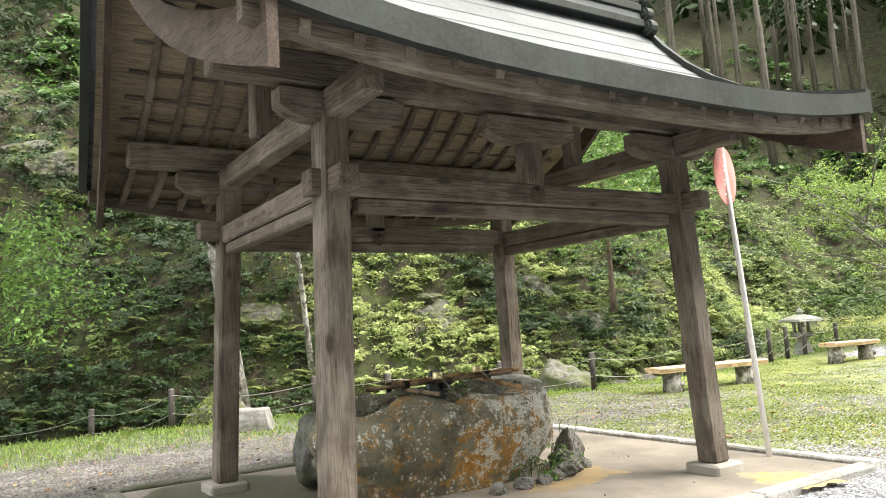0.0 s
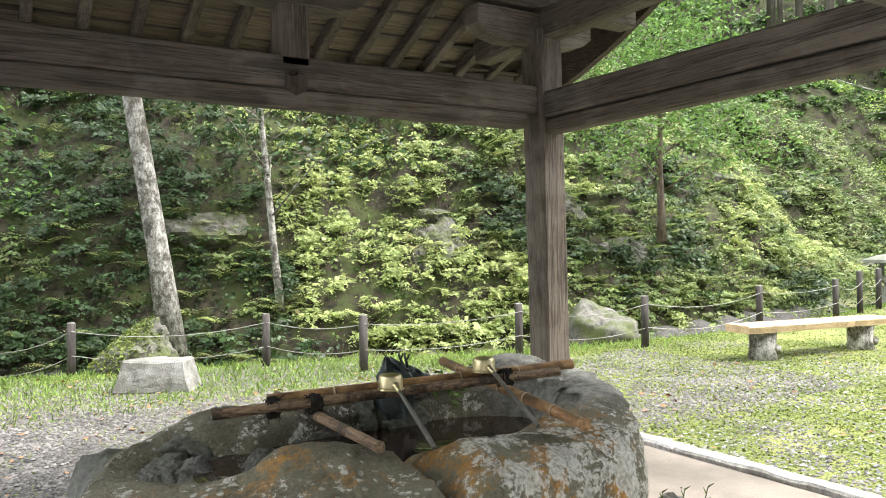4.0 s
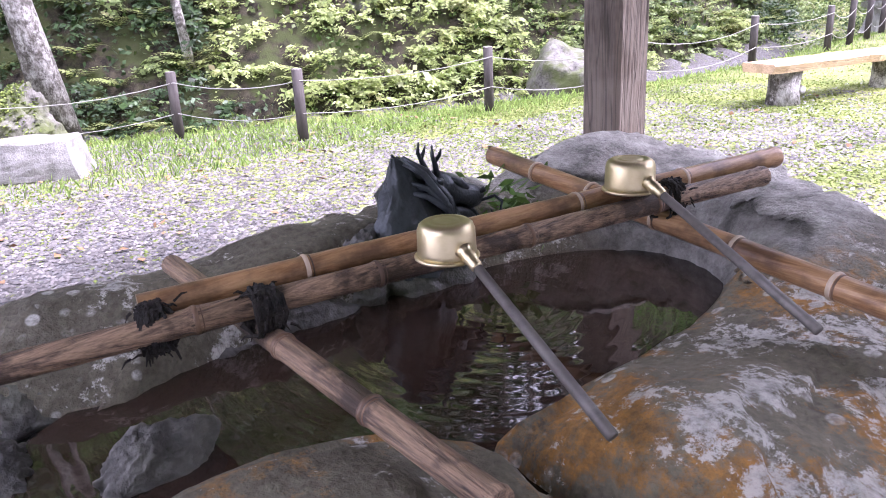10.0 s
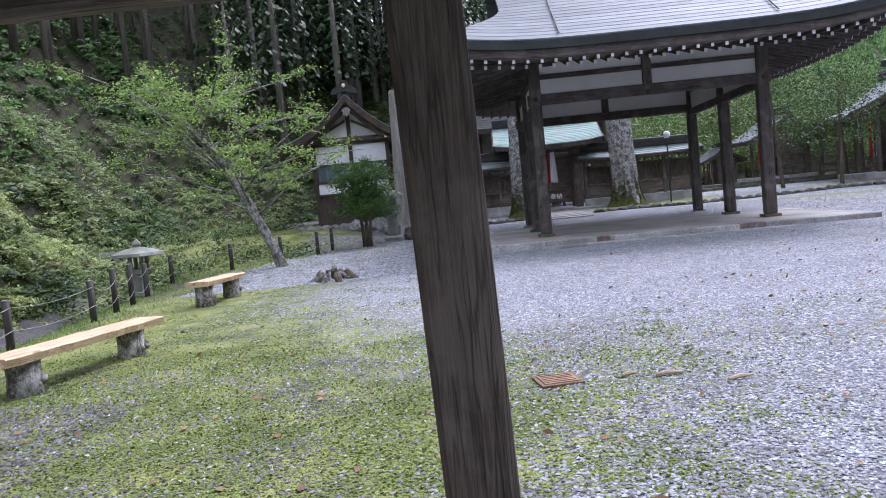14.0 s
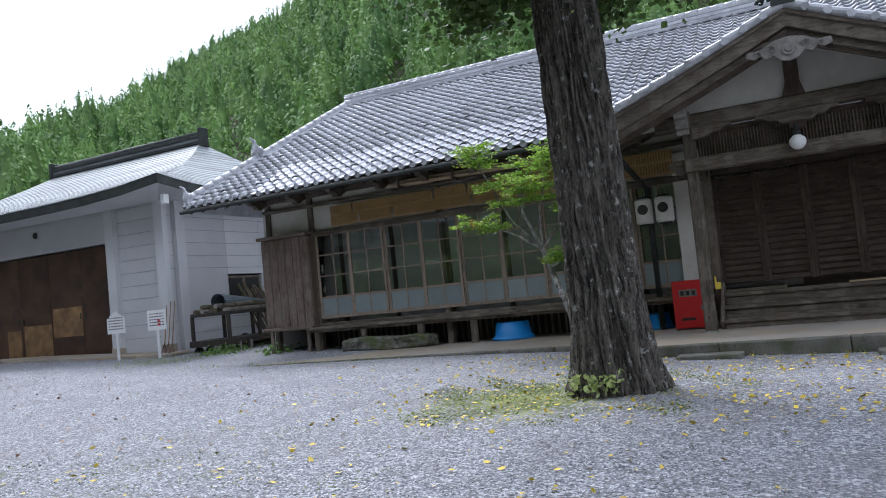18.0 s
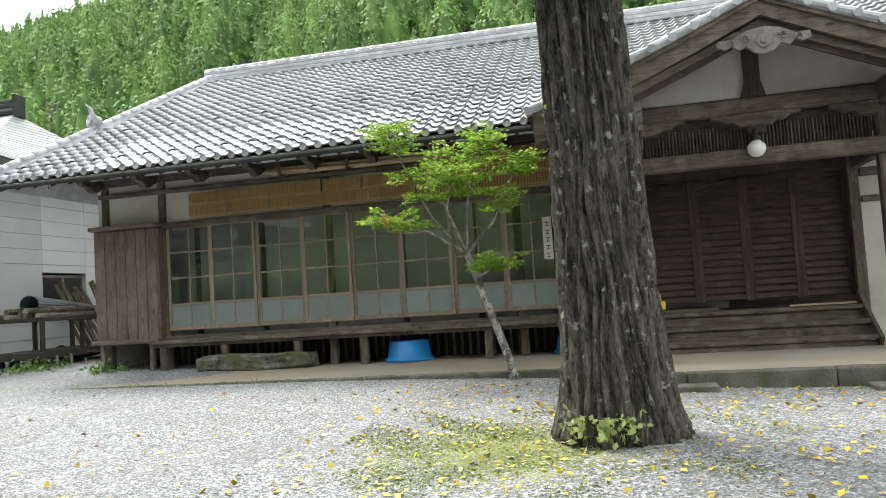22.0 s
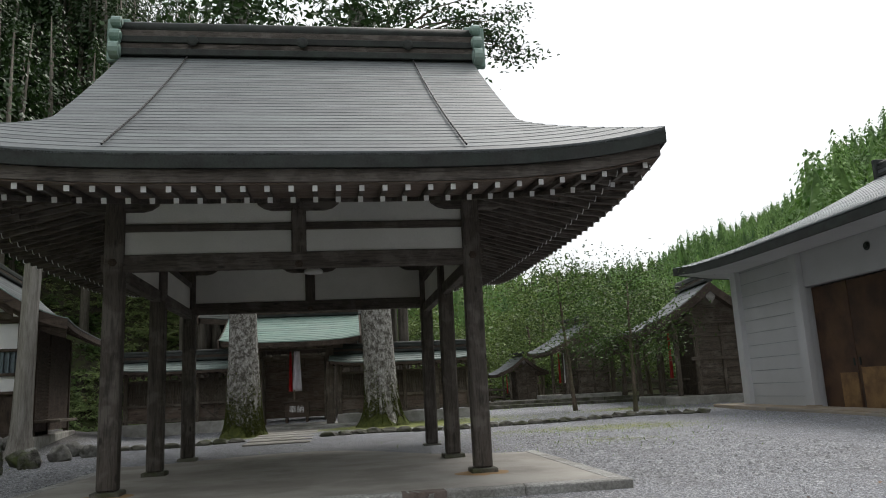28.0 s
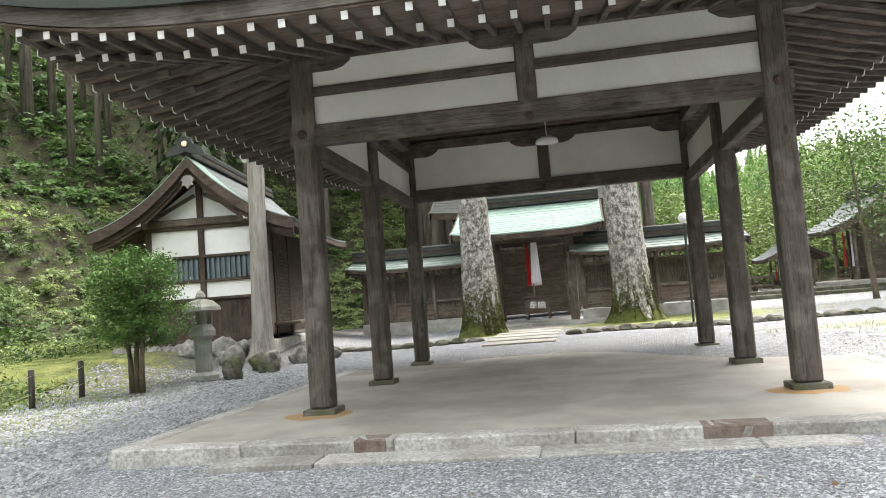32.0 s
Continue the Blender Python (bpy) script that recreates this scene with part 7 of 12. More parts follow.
# offertory box with the two characters
ob_ = thing("offertory_box", "dark wooden offertory box with white characters", "offertory box", Matrix.Translation((4.15, GY - 0.75, 0.84)))
for nm, c, s in (("body", (0, 0, 0.42), (0.82, 0.5, 0.46)), ("rim", (0, 0, 0.67), (0.9, 0.58, 0.05)), ("leg", (-0.34, 0, 0.1), (0.08, 0.5, 0.2)), ("leg", (0.34, 0, 0.1), (0.08, 0.5, 0.2))):
    bm = bmesh.new()
    cbox(bm, c, s)
    part(nm, bm, DARK["x"], ob_)


def text_on(parent, body, size, m, material, name="lettering"):
    cu = bpy.data.curves.new(name, "FONT")
    cu.body, cu.size, cu.align_x, cu.align_y, cu.extrude = body, size, "CENTER", "CENTER", 0.002
    tmp = bpy.data.objects.new(name, cu)
    scene.collection.objects.link(tmp)
    dg = bpy.context.evaluated_depsgraph_get()
    me = bpy.data.meshes.new_from_object(tmp.evaluated_get(dg))
    bpy.data.objects.remove(tmp)
    ob = new(name, me)
    me.materials.clear()
    me.materials.append(material)
    ob.parent = parent
    ob.matrix_local = m
    return ob


text_on(ob_, "奉納", 0.26, pose(0, -0.262, 0.43, 90, 0, 0), WHITE)
# bell pull
bell = thing("bell_rope", "red and white cloth bell rope hanging in the gate", "bell rope", Matrix.Translation((4.05, GY - 0.55, 0)))
for nm, x, w, m_ in (("white_cloth", 0.1, 0.34, CLOTH), ("red_cloth", -0.12, 0.13, RED)):
    bm = bmesh.new()
    rows = []
    for k in range(9):
        z = 3.25 - k * 0.17
        rows.append([Vector((x + (a - 0.5) * w * (0.55 + 0.06 * k), 0.03 * math.sin(a * 9 + k * 0.4), z)) for a in np.linspace(0, 1, 9)])
    sheet(bm, rows, 0.0)
    bmesh.ops.solidify(bm, geom=bm.faces[:], thickness=0.012)
    part(nm, bm, m_, bell, smooth=True)
bm = bmesh.new()
tube(bm, [(0.0, 0, 1.95), (0.0, 0, 1.6)], [0.035, 0.03], 8)
part("rope_end", bm, BARK, bell)

# ---- shrine office with tiled roof ----
office = thing("shrine_office", "long wooden shrine office with grey tiled roof", "building", Matrix.Translation((17.5, 0, 0.22)))
# facade runs along local y; local x goes into the building
for y, z1 in ((15.0, 4.0), (13.7, 4.0), (10.2, 4.0), (6.6, 4.0), (4.6, 4.0)):
    bm = bmesh.new()
    beam(bm, (0.06, y, 0.0), (0.06, y, z1), 0.14, 0.14)
    part("post", bm, OLD["z"], office)
for z, h, y0, y1 in ((0.74, 0.1, 4.5, 13.8), (2.98, 0.12, 4.5, 15.1), (3.68, 0.08, 4.5, 15.1), (3.95, 0.14, -6, 15.4)):
    bm = bmesh.new()
    beam(bm, (0, y0, z), (0, y1, z), 0.13, h)
    part("long_beam", bm, OLD["y"], office)
bm = bmesh.new()
cbox(bm, (0.09, 9.8, 3.48), (0.06, 10.5, 0.92), None, 0.003)
part("plaster_wall", bm, DIRTY, office)
bm = bmesh.new()
cbox(bm, (4.2, 4.5, 1.95), (0.1, 21, 3.9), None, 0.01)
part("back_wall", bm, BOARD["y"], office)
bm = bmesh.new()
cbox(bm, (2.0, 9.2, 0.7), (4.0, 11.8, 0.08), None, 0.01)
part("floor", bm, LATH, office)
bm = bmesh.new()
cbox(bm, (2.1, 15.1, 2.0), (4.2, 0.1, 4.0), None, 0.01)
part("end_wall", bm, PLASTER, office)
bm = bmesh.new()
cbox(bm, (1.0, 9.0, 2.0), (0.06, 12, 2.6), None, 0.01)
part("inner_screen", bm, WHITE, office)
for y in np.arange(4.5, 15, 1.5):
    bm = bmesh.new()
    beam(bm, (0.94, y, 0.7), (0.94, y, 3.0), 0.06, 0.1)
    part("inner_post", bm, OLD["z"], office)
# glazed sliding doors
NW = 9
w = 0.97
for k in range(NW):
    y0 = 13.62 - (k + 1) * w
    dx = -0.03 if k % 2 else 0.02
    win = thing("sliding_window", "tall wooden sliding window with clear and frosted panes", "window", Matrix.Translation((17.5 + dx, y0, 1.11)), group="sliding windows of the office")
    H = 2.07
    for nm, c, s in (("stile", (0, 0.03, H / 2), (0.04, 0.06, H)), ("stile", (0, w - 0.03, H / 2), (0.04, 0.06, H)), ("rail", (0, w / 2, 0.04), (0.038, w - 0.12, 0.08)), ("rail", (0, w / 2, H - 0.03), (0.038, w - 0.12, 0.06)),
                     ("rail", (0, w / 2, 0.51), (0.038, w - 0.12, 0.05)), ("glazing_bar", (0, w / 2, H / 2), (0.034, 0.03, H - 0.1)), ("glazing_bar", (0, w / 2, 1.03), (0.032, w - 0.12, 0.03)), ("glazing_bar", (0, w / 2, 1.54), (0.032, w - 0.12, 0.03))):
        bm = bmesh.new()
        cbox(bm, c, s, None, 0.004)
        part(nm, bm, SASH, win)
    zs = [(0.08, 0.485), (0.535, 1.017), (1.043, 1.527), (1.553, H - 0.06)]
    for j, (z0, z1) in enumerate(zs):
        for a, b in ((0.06, w / 2 - 0.014), (w / 2 + 0.014, w - 0.06)):
            bm = bmesh.new()
            cbox(bm, (0.002, (a + b) / 2, (z0 + z1) / 2), (0.005, b - a, z1 - z0), None, 0.001)
            pn = part("pane", bm, FROST if j == 0 else GLASS, win)
            if j:
                pn.visible_shadow = False
# shutter box
sb = thing("shutter_box", "weathered vertical-board shutter box on the veranda", "shutter box", Matrix.Translation((17.3, 14.4, 0.95)))
for k in range(6):
    bm = bmesh.new()
    cbox(bm, (0, -0.58 + k * 0.233, 1.12), (0.04, 0.222, 2.2), None, 0.006)
    part("board", bm, BOARD["z"], sb)
for c, s in (((0, 0, 2.27), (0.3, 1.5, 0.08)), ((0, 0, 0.0), (0.3, 1.5, 0.08)), ((0.1, 0.7, 1.1), (0.2, 0.05, 2.2)), ((0.1, -0.7, 1.1), (0.2, 0.05, 2.2))):
    bm = bmesh.new()
    cbox(bm, c, s)
    part("frame", bm, BOARD["y"], sb)
for y in (13.85, 14.95):
    bm = bmesh.new()
    beam(bm, (17.25, y, 0.2), (17.25, y, 0.95), 0.09, 0.09)
    solid("veranda_post", bm, OLD["z"], "short wooden post under the shutter box", "post", group="posts under the veranda")
ver = thing("veranda", "weathered wooden veranda edge on short posts", "veranda", Matrix.Translation((17.2, 9.2, 0.2)))
bm = bmesh.new()
cbox(bm, (0.1, 0, 0.7), (0.36, 9.3, 0.07), None, 0.01)
part("plank", bm, OLD["y"], ver)
bm = bmesh.new()
beam(bm, (0.06, -4.6, 0.632), (0.06, 4.6, 0.632), 0.1, 0.062)
part("joist", bm, OLD["y"], ver)
for y in (-4.4, -2.0, 0.3, 1.6, 3.1, 4.4):
    bm = bmesh.new()
    beam(bm, (0.06, y, 0), (0.06, y, 0.6), 0.13, 0.13)
    part("post", bm, OLD["z"], ver)
for k in range(60):
    bm = bmesh.new()
    cbox(bm, (0.9, -4.6 + k * 0.155, 0.3), (0.03, 0.05, 0.55), None, 0.004)
    part("skirting_slat", bm, OLD["z"], ver)
# black sheet added in place of the darkness under the floor
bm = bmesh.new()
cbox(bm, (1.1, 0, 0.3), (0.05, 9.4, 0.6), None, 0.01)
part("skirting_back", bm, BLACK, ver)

# tiled roof
TE, TR, XE, XR = 4.12, 7.45, 16.05, 21.9
YL, YR = 16.4, -8.0


def tile_mesh(w, ln):
    """One pantile: a wave across, with thickness at its lower edge."""
    bm = bmesh.new()
    prof = [(-0.5, 0.018), (-0.36, 0.0), (-0.12, 0.0), (0.08, 0.012), (0.2, 0.045), (0.32, 0.062), (0.44, 0.048), (0.52, 0.018)]
    up = [bm.verts.new((0, a * w, b * 1.2 + 0.036)) for a, b in prof]
    lo = [bm.verts.new((0.035, a * w, b - 0.004)) for a, b in prof]
    bk = [bm.verts.new((ln * 1.08, a * w, b)) for a, b in prof]
    for k in range(len(prof) - 1):
        bm.faces.new((up[k], up[k + 1], bk[k + 1], bk[k]))
        bm.faces.new((lo[k], lo[k + 1], up[k + 1], up[k]))
    me = mesh_of("roof_tile", bm, False)
    me.materials.append(KAWARA)
    return me


def tile_field(parent, origin, xdir, ydir, rows, cols, keep, near, w=0.27, ln=0.28):
    """Tiles over a slope: xdir runs up it, ydir along the eave. near picks the ones that stay single pieces."""
    me = tile_mesh(w, ln)
    xd, yd = Vector(xdir).normalized(), Vector(ydir).normalized()
    zd = xd.cross(yd)
    if zd.z < 0:
        zd = -zd
    base = np.array([v.co[:] for v in me.vertices])
    fc = np.array([p.vertices[:] for p in me.polygons])
    R = np.array((xd, yd, zd)).T
    vs, fs, n0, cnt = [], [], 0, 0
    for i in range(rows):
        for j in range(cols):
            o = Vector(origin) + xd * (i * ln) + yd * ((j + 0.5) * w) + zd * 0.01
            if not keep(i * ln, (j + 0.5) * w):
                continue
            if near(i, j) and cnt < 300:
                m = Matrix((xd, yd, zd)).transposed().to_4x4()
                m.translation = o
                piece("roof_tile", me, parent, m)
                cnt += 1
            else:
                vs.append(base @ R.T + np.array(o))
                fs.append(fc + n0)
                n0 += len(base)
    if vs:
        mm = faces_mesh("roof_tiles", np.concatenate(vs), np.concatenate(fs), KAWARA)
        ob = new("roof_tiles", mm)
        ob.parent = parent
        tagged(ob, kind="stuff")


troof = thing("tiled_roof", "grey fired-clay tile roof of the shrine office", "roof", kind="structure")
sl = Vector((XR - XE, 0, TR - TE))
SL = sl.length
HIP = 1.5
bm = bmesh.new()
sheet(bm, [[Vector((XE, YL, TE - 0.03)), Vector((XE, YR, TE - 0.03))], [Vector((XR, YL - HIP, TR - 0.03)), Vector((XR, YR + 6.2, TR - 0.03))]], 0.1)
part("roof_deck", bm, DARK["y"], troof)
rows_, cols_ = int(SL / 0.28), int((YL - YR) / 0.27)
tile_field(troof, (XE, YL, TE), sl, (0, -1, 0), rows_, cols_,
           lambda a, b: b > HIP * a / SL and b < (YL - YR) - 6.2 * a / SL, lambda i, j: i < 6 and 8 <= j < 58)
nn = sl.normalized()
up = Vector((-nn.z, 0, nn.x))
bm = bmesh.new()
lathe(bm, [(0.0, 0.0), (0.05, 0.0), (0.05, 0.018), (0.066, 0.018), (0.066, -0.1)], 12)
bm.transform(Matrix.Rotation(radians(-90), 4, "Y"))
me_end = mesh_of("eave_end_tile", bm)
me_end.materials.append(KAWARA)
bm = bmesh.new()
tube(bm, [(0, 0.07 * math.cos(u), 0.028 * math.sin(u)) for u in np.linspace(0, math.pi, 9)], 0.016, 6)
me_snow = mesh_of("snow_guard", bm)
me_snow.materials.append(EDGE)
for j in range(cols_):
    y = YL - (j + 0.5) * 0.27 - 0.085
    if y > -1.5:
        piece("eave_end_tile", me_end, troof, Matrix.Translation((XE - 0.02, y, TE + 0.035)))
    if j % 2 and y > -1.5:
        for d in (0.62, 2.6):
            p = Vector((XE, y + 0.135, TE)) + nn * d + up * 0.05
            if (j % 4 == 1) or d < 1:
                piece("snow_guard", me_snow, troof, Matrix.Translation(p) @ Matrix.Rotation(radians(-20), 4, "Y"))
# left hip slope and rear
bm = bmesh.new()
sheet(bm, [[Vector((XE, YL, TE)), Vector((28, YL, TE))], [Vector((XR, YL - HIP, TR)), Vector((22.1, YL - HIP, TR))]], 0.08)
part("hip_slope", bm, KAWARA, troof)
bm = bmesh.new()
sheet(bm, [[Vector((28, YL, TE)), Vector((28, YR, TE))], [Vector((22, YL - HIP, TR)), Vector((22, YR + 6.2, TR))]], 0.08)
part("rear_slope", bm, KAWARA, troof)


def tile_ridge(parent, p, q, w=0.26, h=0.3):
    p, q = Vector(p), Vector(q)
    for k in range(3):
        bm = bmesh.new()
        z = Vector((0, 0, h * (k + 0.5) / 3))
        beam(bm, p + z, q + z, w * (1 - 0.12 * k), h / 3 * 0.9, 0.012)
        part("ridge_course", bm, KAWARA, parent)
    n = max(2, int((q - p).length / 0.3))
    bm = bmesh.new()
    for k in range(n):
        a, b = p.lerp(q, k / n), p.lerp(q, (k + 0.97) / n)
        tube(bm, [a + Vector((0, 0, h)), b + Vector((0, 0, h + 0.008))], [0.085, 0.09], 8)
    part("ridge_tiles", bm, KAWARA, parent, smooth=True)


tile_ridge(troof, (XR, YL - HIP + 0.2, TR), (XR, YR + 6.0, TR))
tile_ridge(troof, (XR, YL - HIP, TR), (XE + 0.1, YL - 0.02, TE + 0.05), 0.22, 0.16)
for v, sc in ((0.62, 1.0), (0.99, 0.7)):
    p = Vector((XR, YL - HIP, TR)).lerp(Vector((XE + 0.1, YL - 0.02, TE + 0.05)), v)
    bm = bmesh.new()
    rough_rock(bm, (0, 0, 0.28 * sc), (0.14 * sc, 0.16 * sc, 0.24 * sc), 4, 3, 0.5)
    tube(bm, [(0, 0, 0.35 * sc), (-0.04, 0.05, 0.62 * sc), (-0.12, 0.1, 0.7 * sc)], [0.07 * sc, 0.05 * sc, 0.02], 8)
    bm.transform(Matrix.Translation(p))
    part("ridge_ornament", bm, KAWARA, troof, "moulded ridge-end ornament")
tile_ridge(troof, (XR, YR + 6.2, TR), (XE + 0.1, YR, TE + 0.05), 0.22, 0.16)
# rafters under the eave
for k in range(62):
    y = YL - 0.2 - 0.38 * k
    bm = bmesh.new()
    beam(bm, (XE + 0.05, y, TE - 0.12), (XE + 1.7, y, TE + 0.72), 0.06, 0.08, 0.004)
    part("rafter", bm, DARK["x"], troof)
for k in range(9):
    y = 15.0 - 1.18 * k
    arm = [(0.0, 0.0), (0.0, -0.1), (-0.1, -0.13), (-0.2, -0.2), (-0.34, -0.2), (-0.42, -0.12), (-0.62, -0.1), (-0.7, 0.0)]
    bm = bmesh.new()
    lo_, hi_ = [bm.verts.new((17.44 + x, y - 0.07, 4.16 + z)) for x, z in arm], [bm.verts.new((17.44 + x, y + 0.07, 4.16 + z)) for x, z in arm]
    bm.faces.new(lo_)
    bm.faces.new(hi_[::-1])
    for j in range(len(arm)):
        bm.faces.new((lo_[j], hi_[j], hi_[(j + 1) % len(arm)], lo_[(j + 1) % len(arm)]))
    bmesh.ops.recalc_face_normals(bm, faces=bm.faces[:])
    part("eave_bracket", bm, OLD["x"], troof, "carved stepped bracket arm")
bm = bmesh.new()
beam(bm, (16.78, 15.6, 4.2), (16.78, 4.6, 4.2), 0.1, 0.1)
part("eave_purlin", bm, OLD["y"], troof)
bm = bmesh.new()
tube(bm, [(XE - 0.06, YL, TE - 0.1), (XE - 0.06, 5.6, TE - 0.1)], 0.05, 8)
solid("rain_gutter", bm, EDGE, "dark metal rain gutter under the tiled eave", "gutter")

# porch with curved gable
GYC = 2.78
porch = thing("entrance_porch", "wooden entrance porch with a curved tiled gable", "porch", Matrix.Translation((16.0, GYC, 0.3)))


def prism(bm, outline, x0, x1):
    """An outline of (y, z) points as a solid from x0 to x1."""
    n = len(outline)
    p, q = [bm.verts.new((x0, y, z)) for y, z in outline], [bm.verts.new((x1, y, z)) for y, z in outline]
    bm.faces.new(p)
    bm.faces.new(q[::-1])
    for k in range(n):
        bm.faces.new((p[k], q[k], q[(k + 1) % n], p[(k + 1) % n]))
    bmesh.ops.recalc_face_normals(bm, faces=bm.faces[:])


for sy in (-1, 1):
    bm = bmesh.new()
    beam(bm, (0, sy * 1.72, 0), (0, sy * 1.72, 3.5), 0.2, 0.2, 0.03)
    part("post", bm, OLD["z"], porch)
    bm = bmesh.new()
    cbox(bm, (0, sy * 1.72, 0.0), (0.28, 0.28, 0.07), None, 0.02)
    part("post_base", bm, GRANITE, porch)
    bm = bmesh.new()
    beam(bm, (-0.72, sy * 1.72, 3.66), (1.6, sy * 1.72, 3.66), 0.18, 0.26)
    part("bracket_arm", bm, OLD["x"], porch)
    # carved nose of the arm
    bm = bmesh.new()
    for c, r_ in (((-0.78, 3.72), 0.12), ((-0.76, 3.53), 0.085), ((-0.66, 3.42), 0.06)):
        tube(bm, [(c[0], sy * 1.72 - 0.1, c[1]), (c[0], sy * 1.72 + 0.1, c[1])], r_, 14)
    part("carved_nose", bm, GREYWOOD, porch, "pale weathered carved beam nose")
    bm = bmesh.new()
    for c, r_ in (((-0.9, 3.72), 0.05), ((-0.85, 3.53), 0.035)):
        tube(bm, [(c[0], sy * 1.72 - 0.06, c[1]), (c[0], sy * 1.72 + 0.06, c[1])], r_, 10)
    part("scroll", bm, GREYWOOD, porch)
    bm = bmesh.new()
    beam(bm, (1.4, sy * 1.66, 0.1), (1.4, sy * 1.66, 3.2), 0.16, 0.16)
    part("inner_post", bm, OLD["z"], porch)
    bm = bmesh.new()
    beam(bm, (0.1, sy * 1.72, 2.9), (1.5, sy * 1.72, 2.9), 0.14, 0.22)
    part("side_beam", bm, OLD["x"], porch)
    # rounded nose of the lower beam beyond the post
    bm = bmesh.new()
    prism(bm, [(sy * y, z) for y, z in ((1.8, 2.78), (1.8, 3.02), (1.98, 3.03), (2.08, 2.98), (2.1, 2.9), (2.02, 2.86), (2.0, 2.8), (1.92, 2.77))], -0.08, 0.08)
    part("beam_nose", bm, OLD["y"], porch)
for z, h, e, w_ in ((2.9, 0.24, 1.82, 0.16), (3.66, 0.24, 2.25, 0.18)):
    bm = bmesh.new()
    beam(bm, (-0.12, -e, z), (-0.12, e, z), w_, h, 0.03)
    part("rainbow_beam", bm, OLD["y"], porch)
bm = bmesh.new()
cbox(bm, (0.06, 0, 3.27), (0.03, 3.2, 0.5), None, 0.004)
part("transom_panel", bm, DARK["y"], porch)
for k in range(64):
    y = -1.56 + k * 0.0495
    bm = bmesh.new()
    cbox(bm, (0.02, y, 3.22), (0.02, 0.018, 0.4), None, 0.002)
    part("transom_slat", bm, OLD["z"], porch)
# cloud-shaped brackets under the gable beam
CLOUD = [(-0.62, 0.0), (-0.62, -0.05), (-0.5, -0.06), (-0.42, -0.12), (-0.3, -0.12), (-0.22, -0.19), (0.22, -0.19), (0.3, -0.12), (0.42, -0.12), (0.5, -0.06), (0.62, -0.05), (0.62, 0.0)]
for c, lo, hi in ((0.0, -0.7, 0.7), (1.62, -0.7, 0.02), (-1.62, -0.02, 0.7)):
    bm = bmesh.new()
    o = [(c + min(max(y, lo), hi), 3.535 + z) for y, z in CLOUD]
    o = [p for k, p in enumerate(o) if k == 0 or (Vector(p) - Vector(o[k - 1])).length > 0.001]
    prism(bm, o, -0.2, -0.02)
    part("cloud_bracket", bm, OLD["y"], porch)
bm = bmesh.new()
cbox(bm, (-0.16, 0, 3.29), (0.14, 0.26, 0.13), None, 0.02)
part("lamp_block", bm, DARK["y"], porch)
bm = bmesh.new()
prism(bm, [(-0.17, 3.78), (0.17, 3.78), (0.11, 4.0), (0.11, 4.6), (-0.11, 4.6), (-0.11, 4.0)], -0.22, -0.12)
part("king_strut", bm, DARK["z"], porch)


def porch_z(v):
    """Porch roof, from the eave (0) to the peak (1)."""
    return 3.66 + 1.3 * (0.88 * v + 0.12 * v * v)


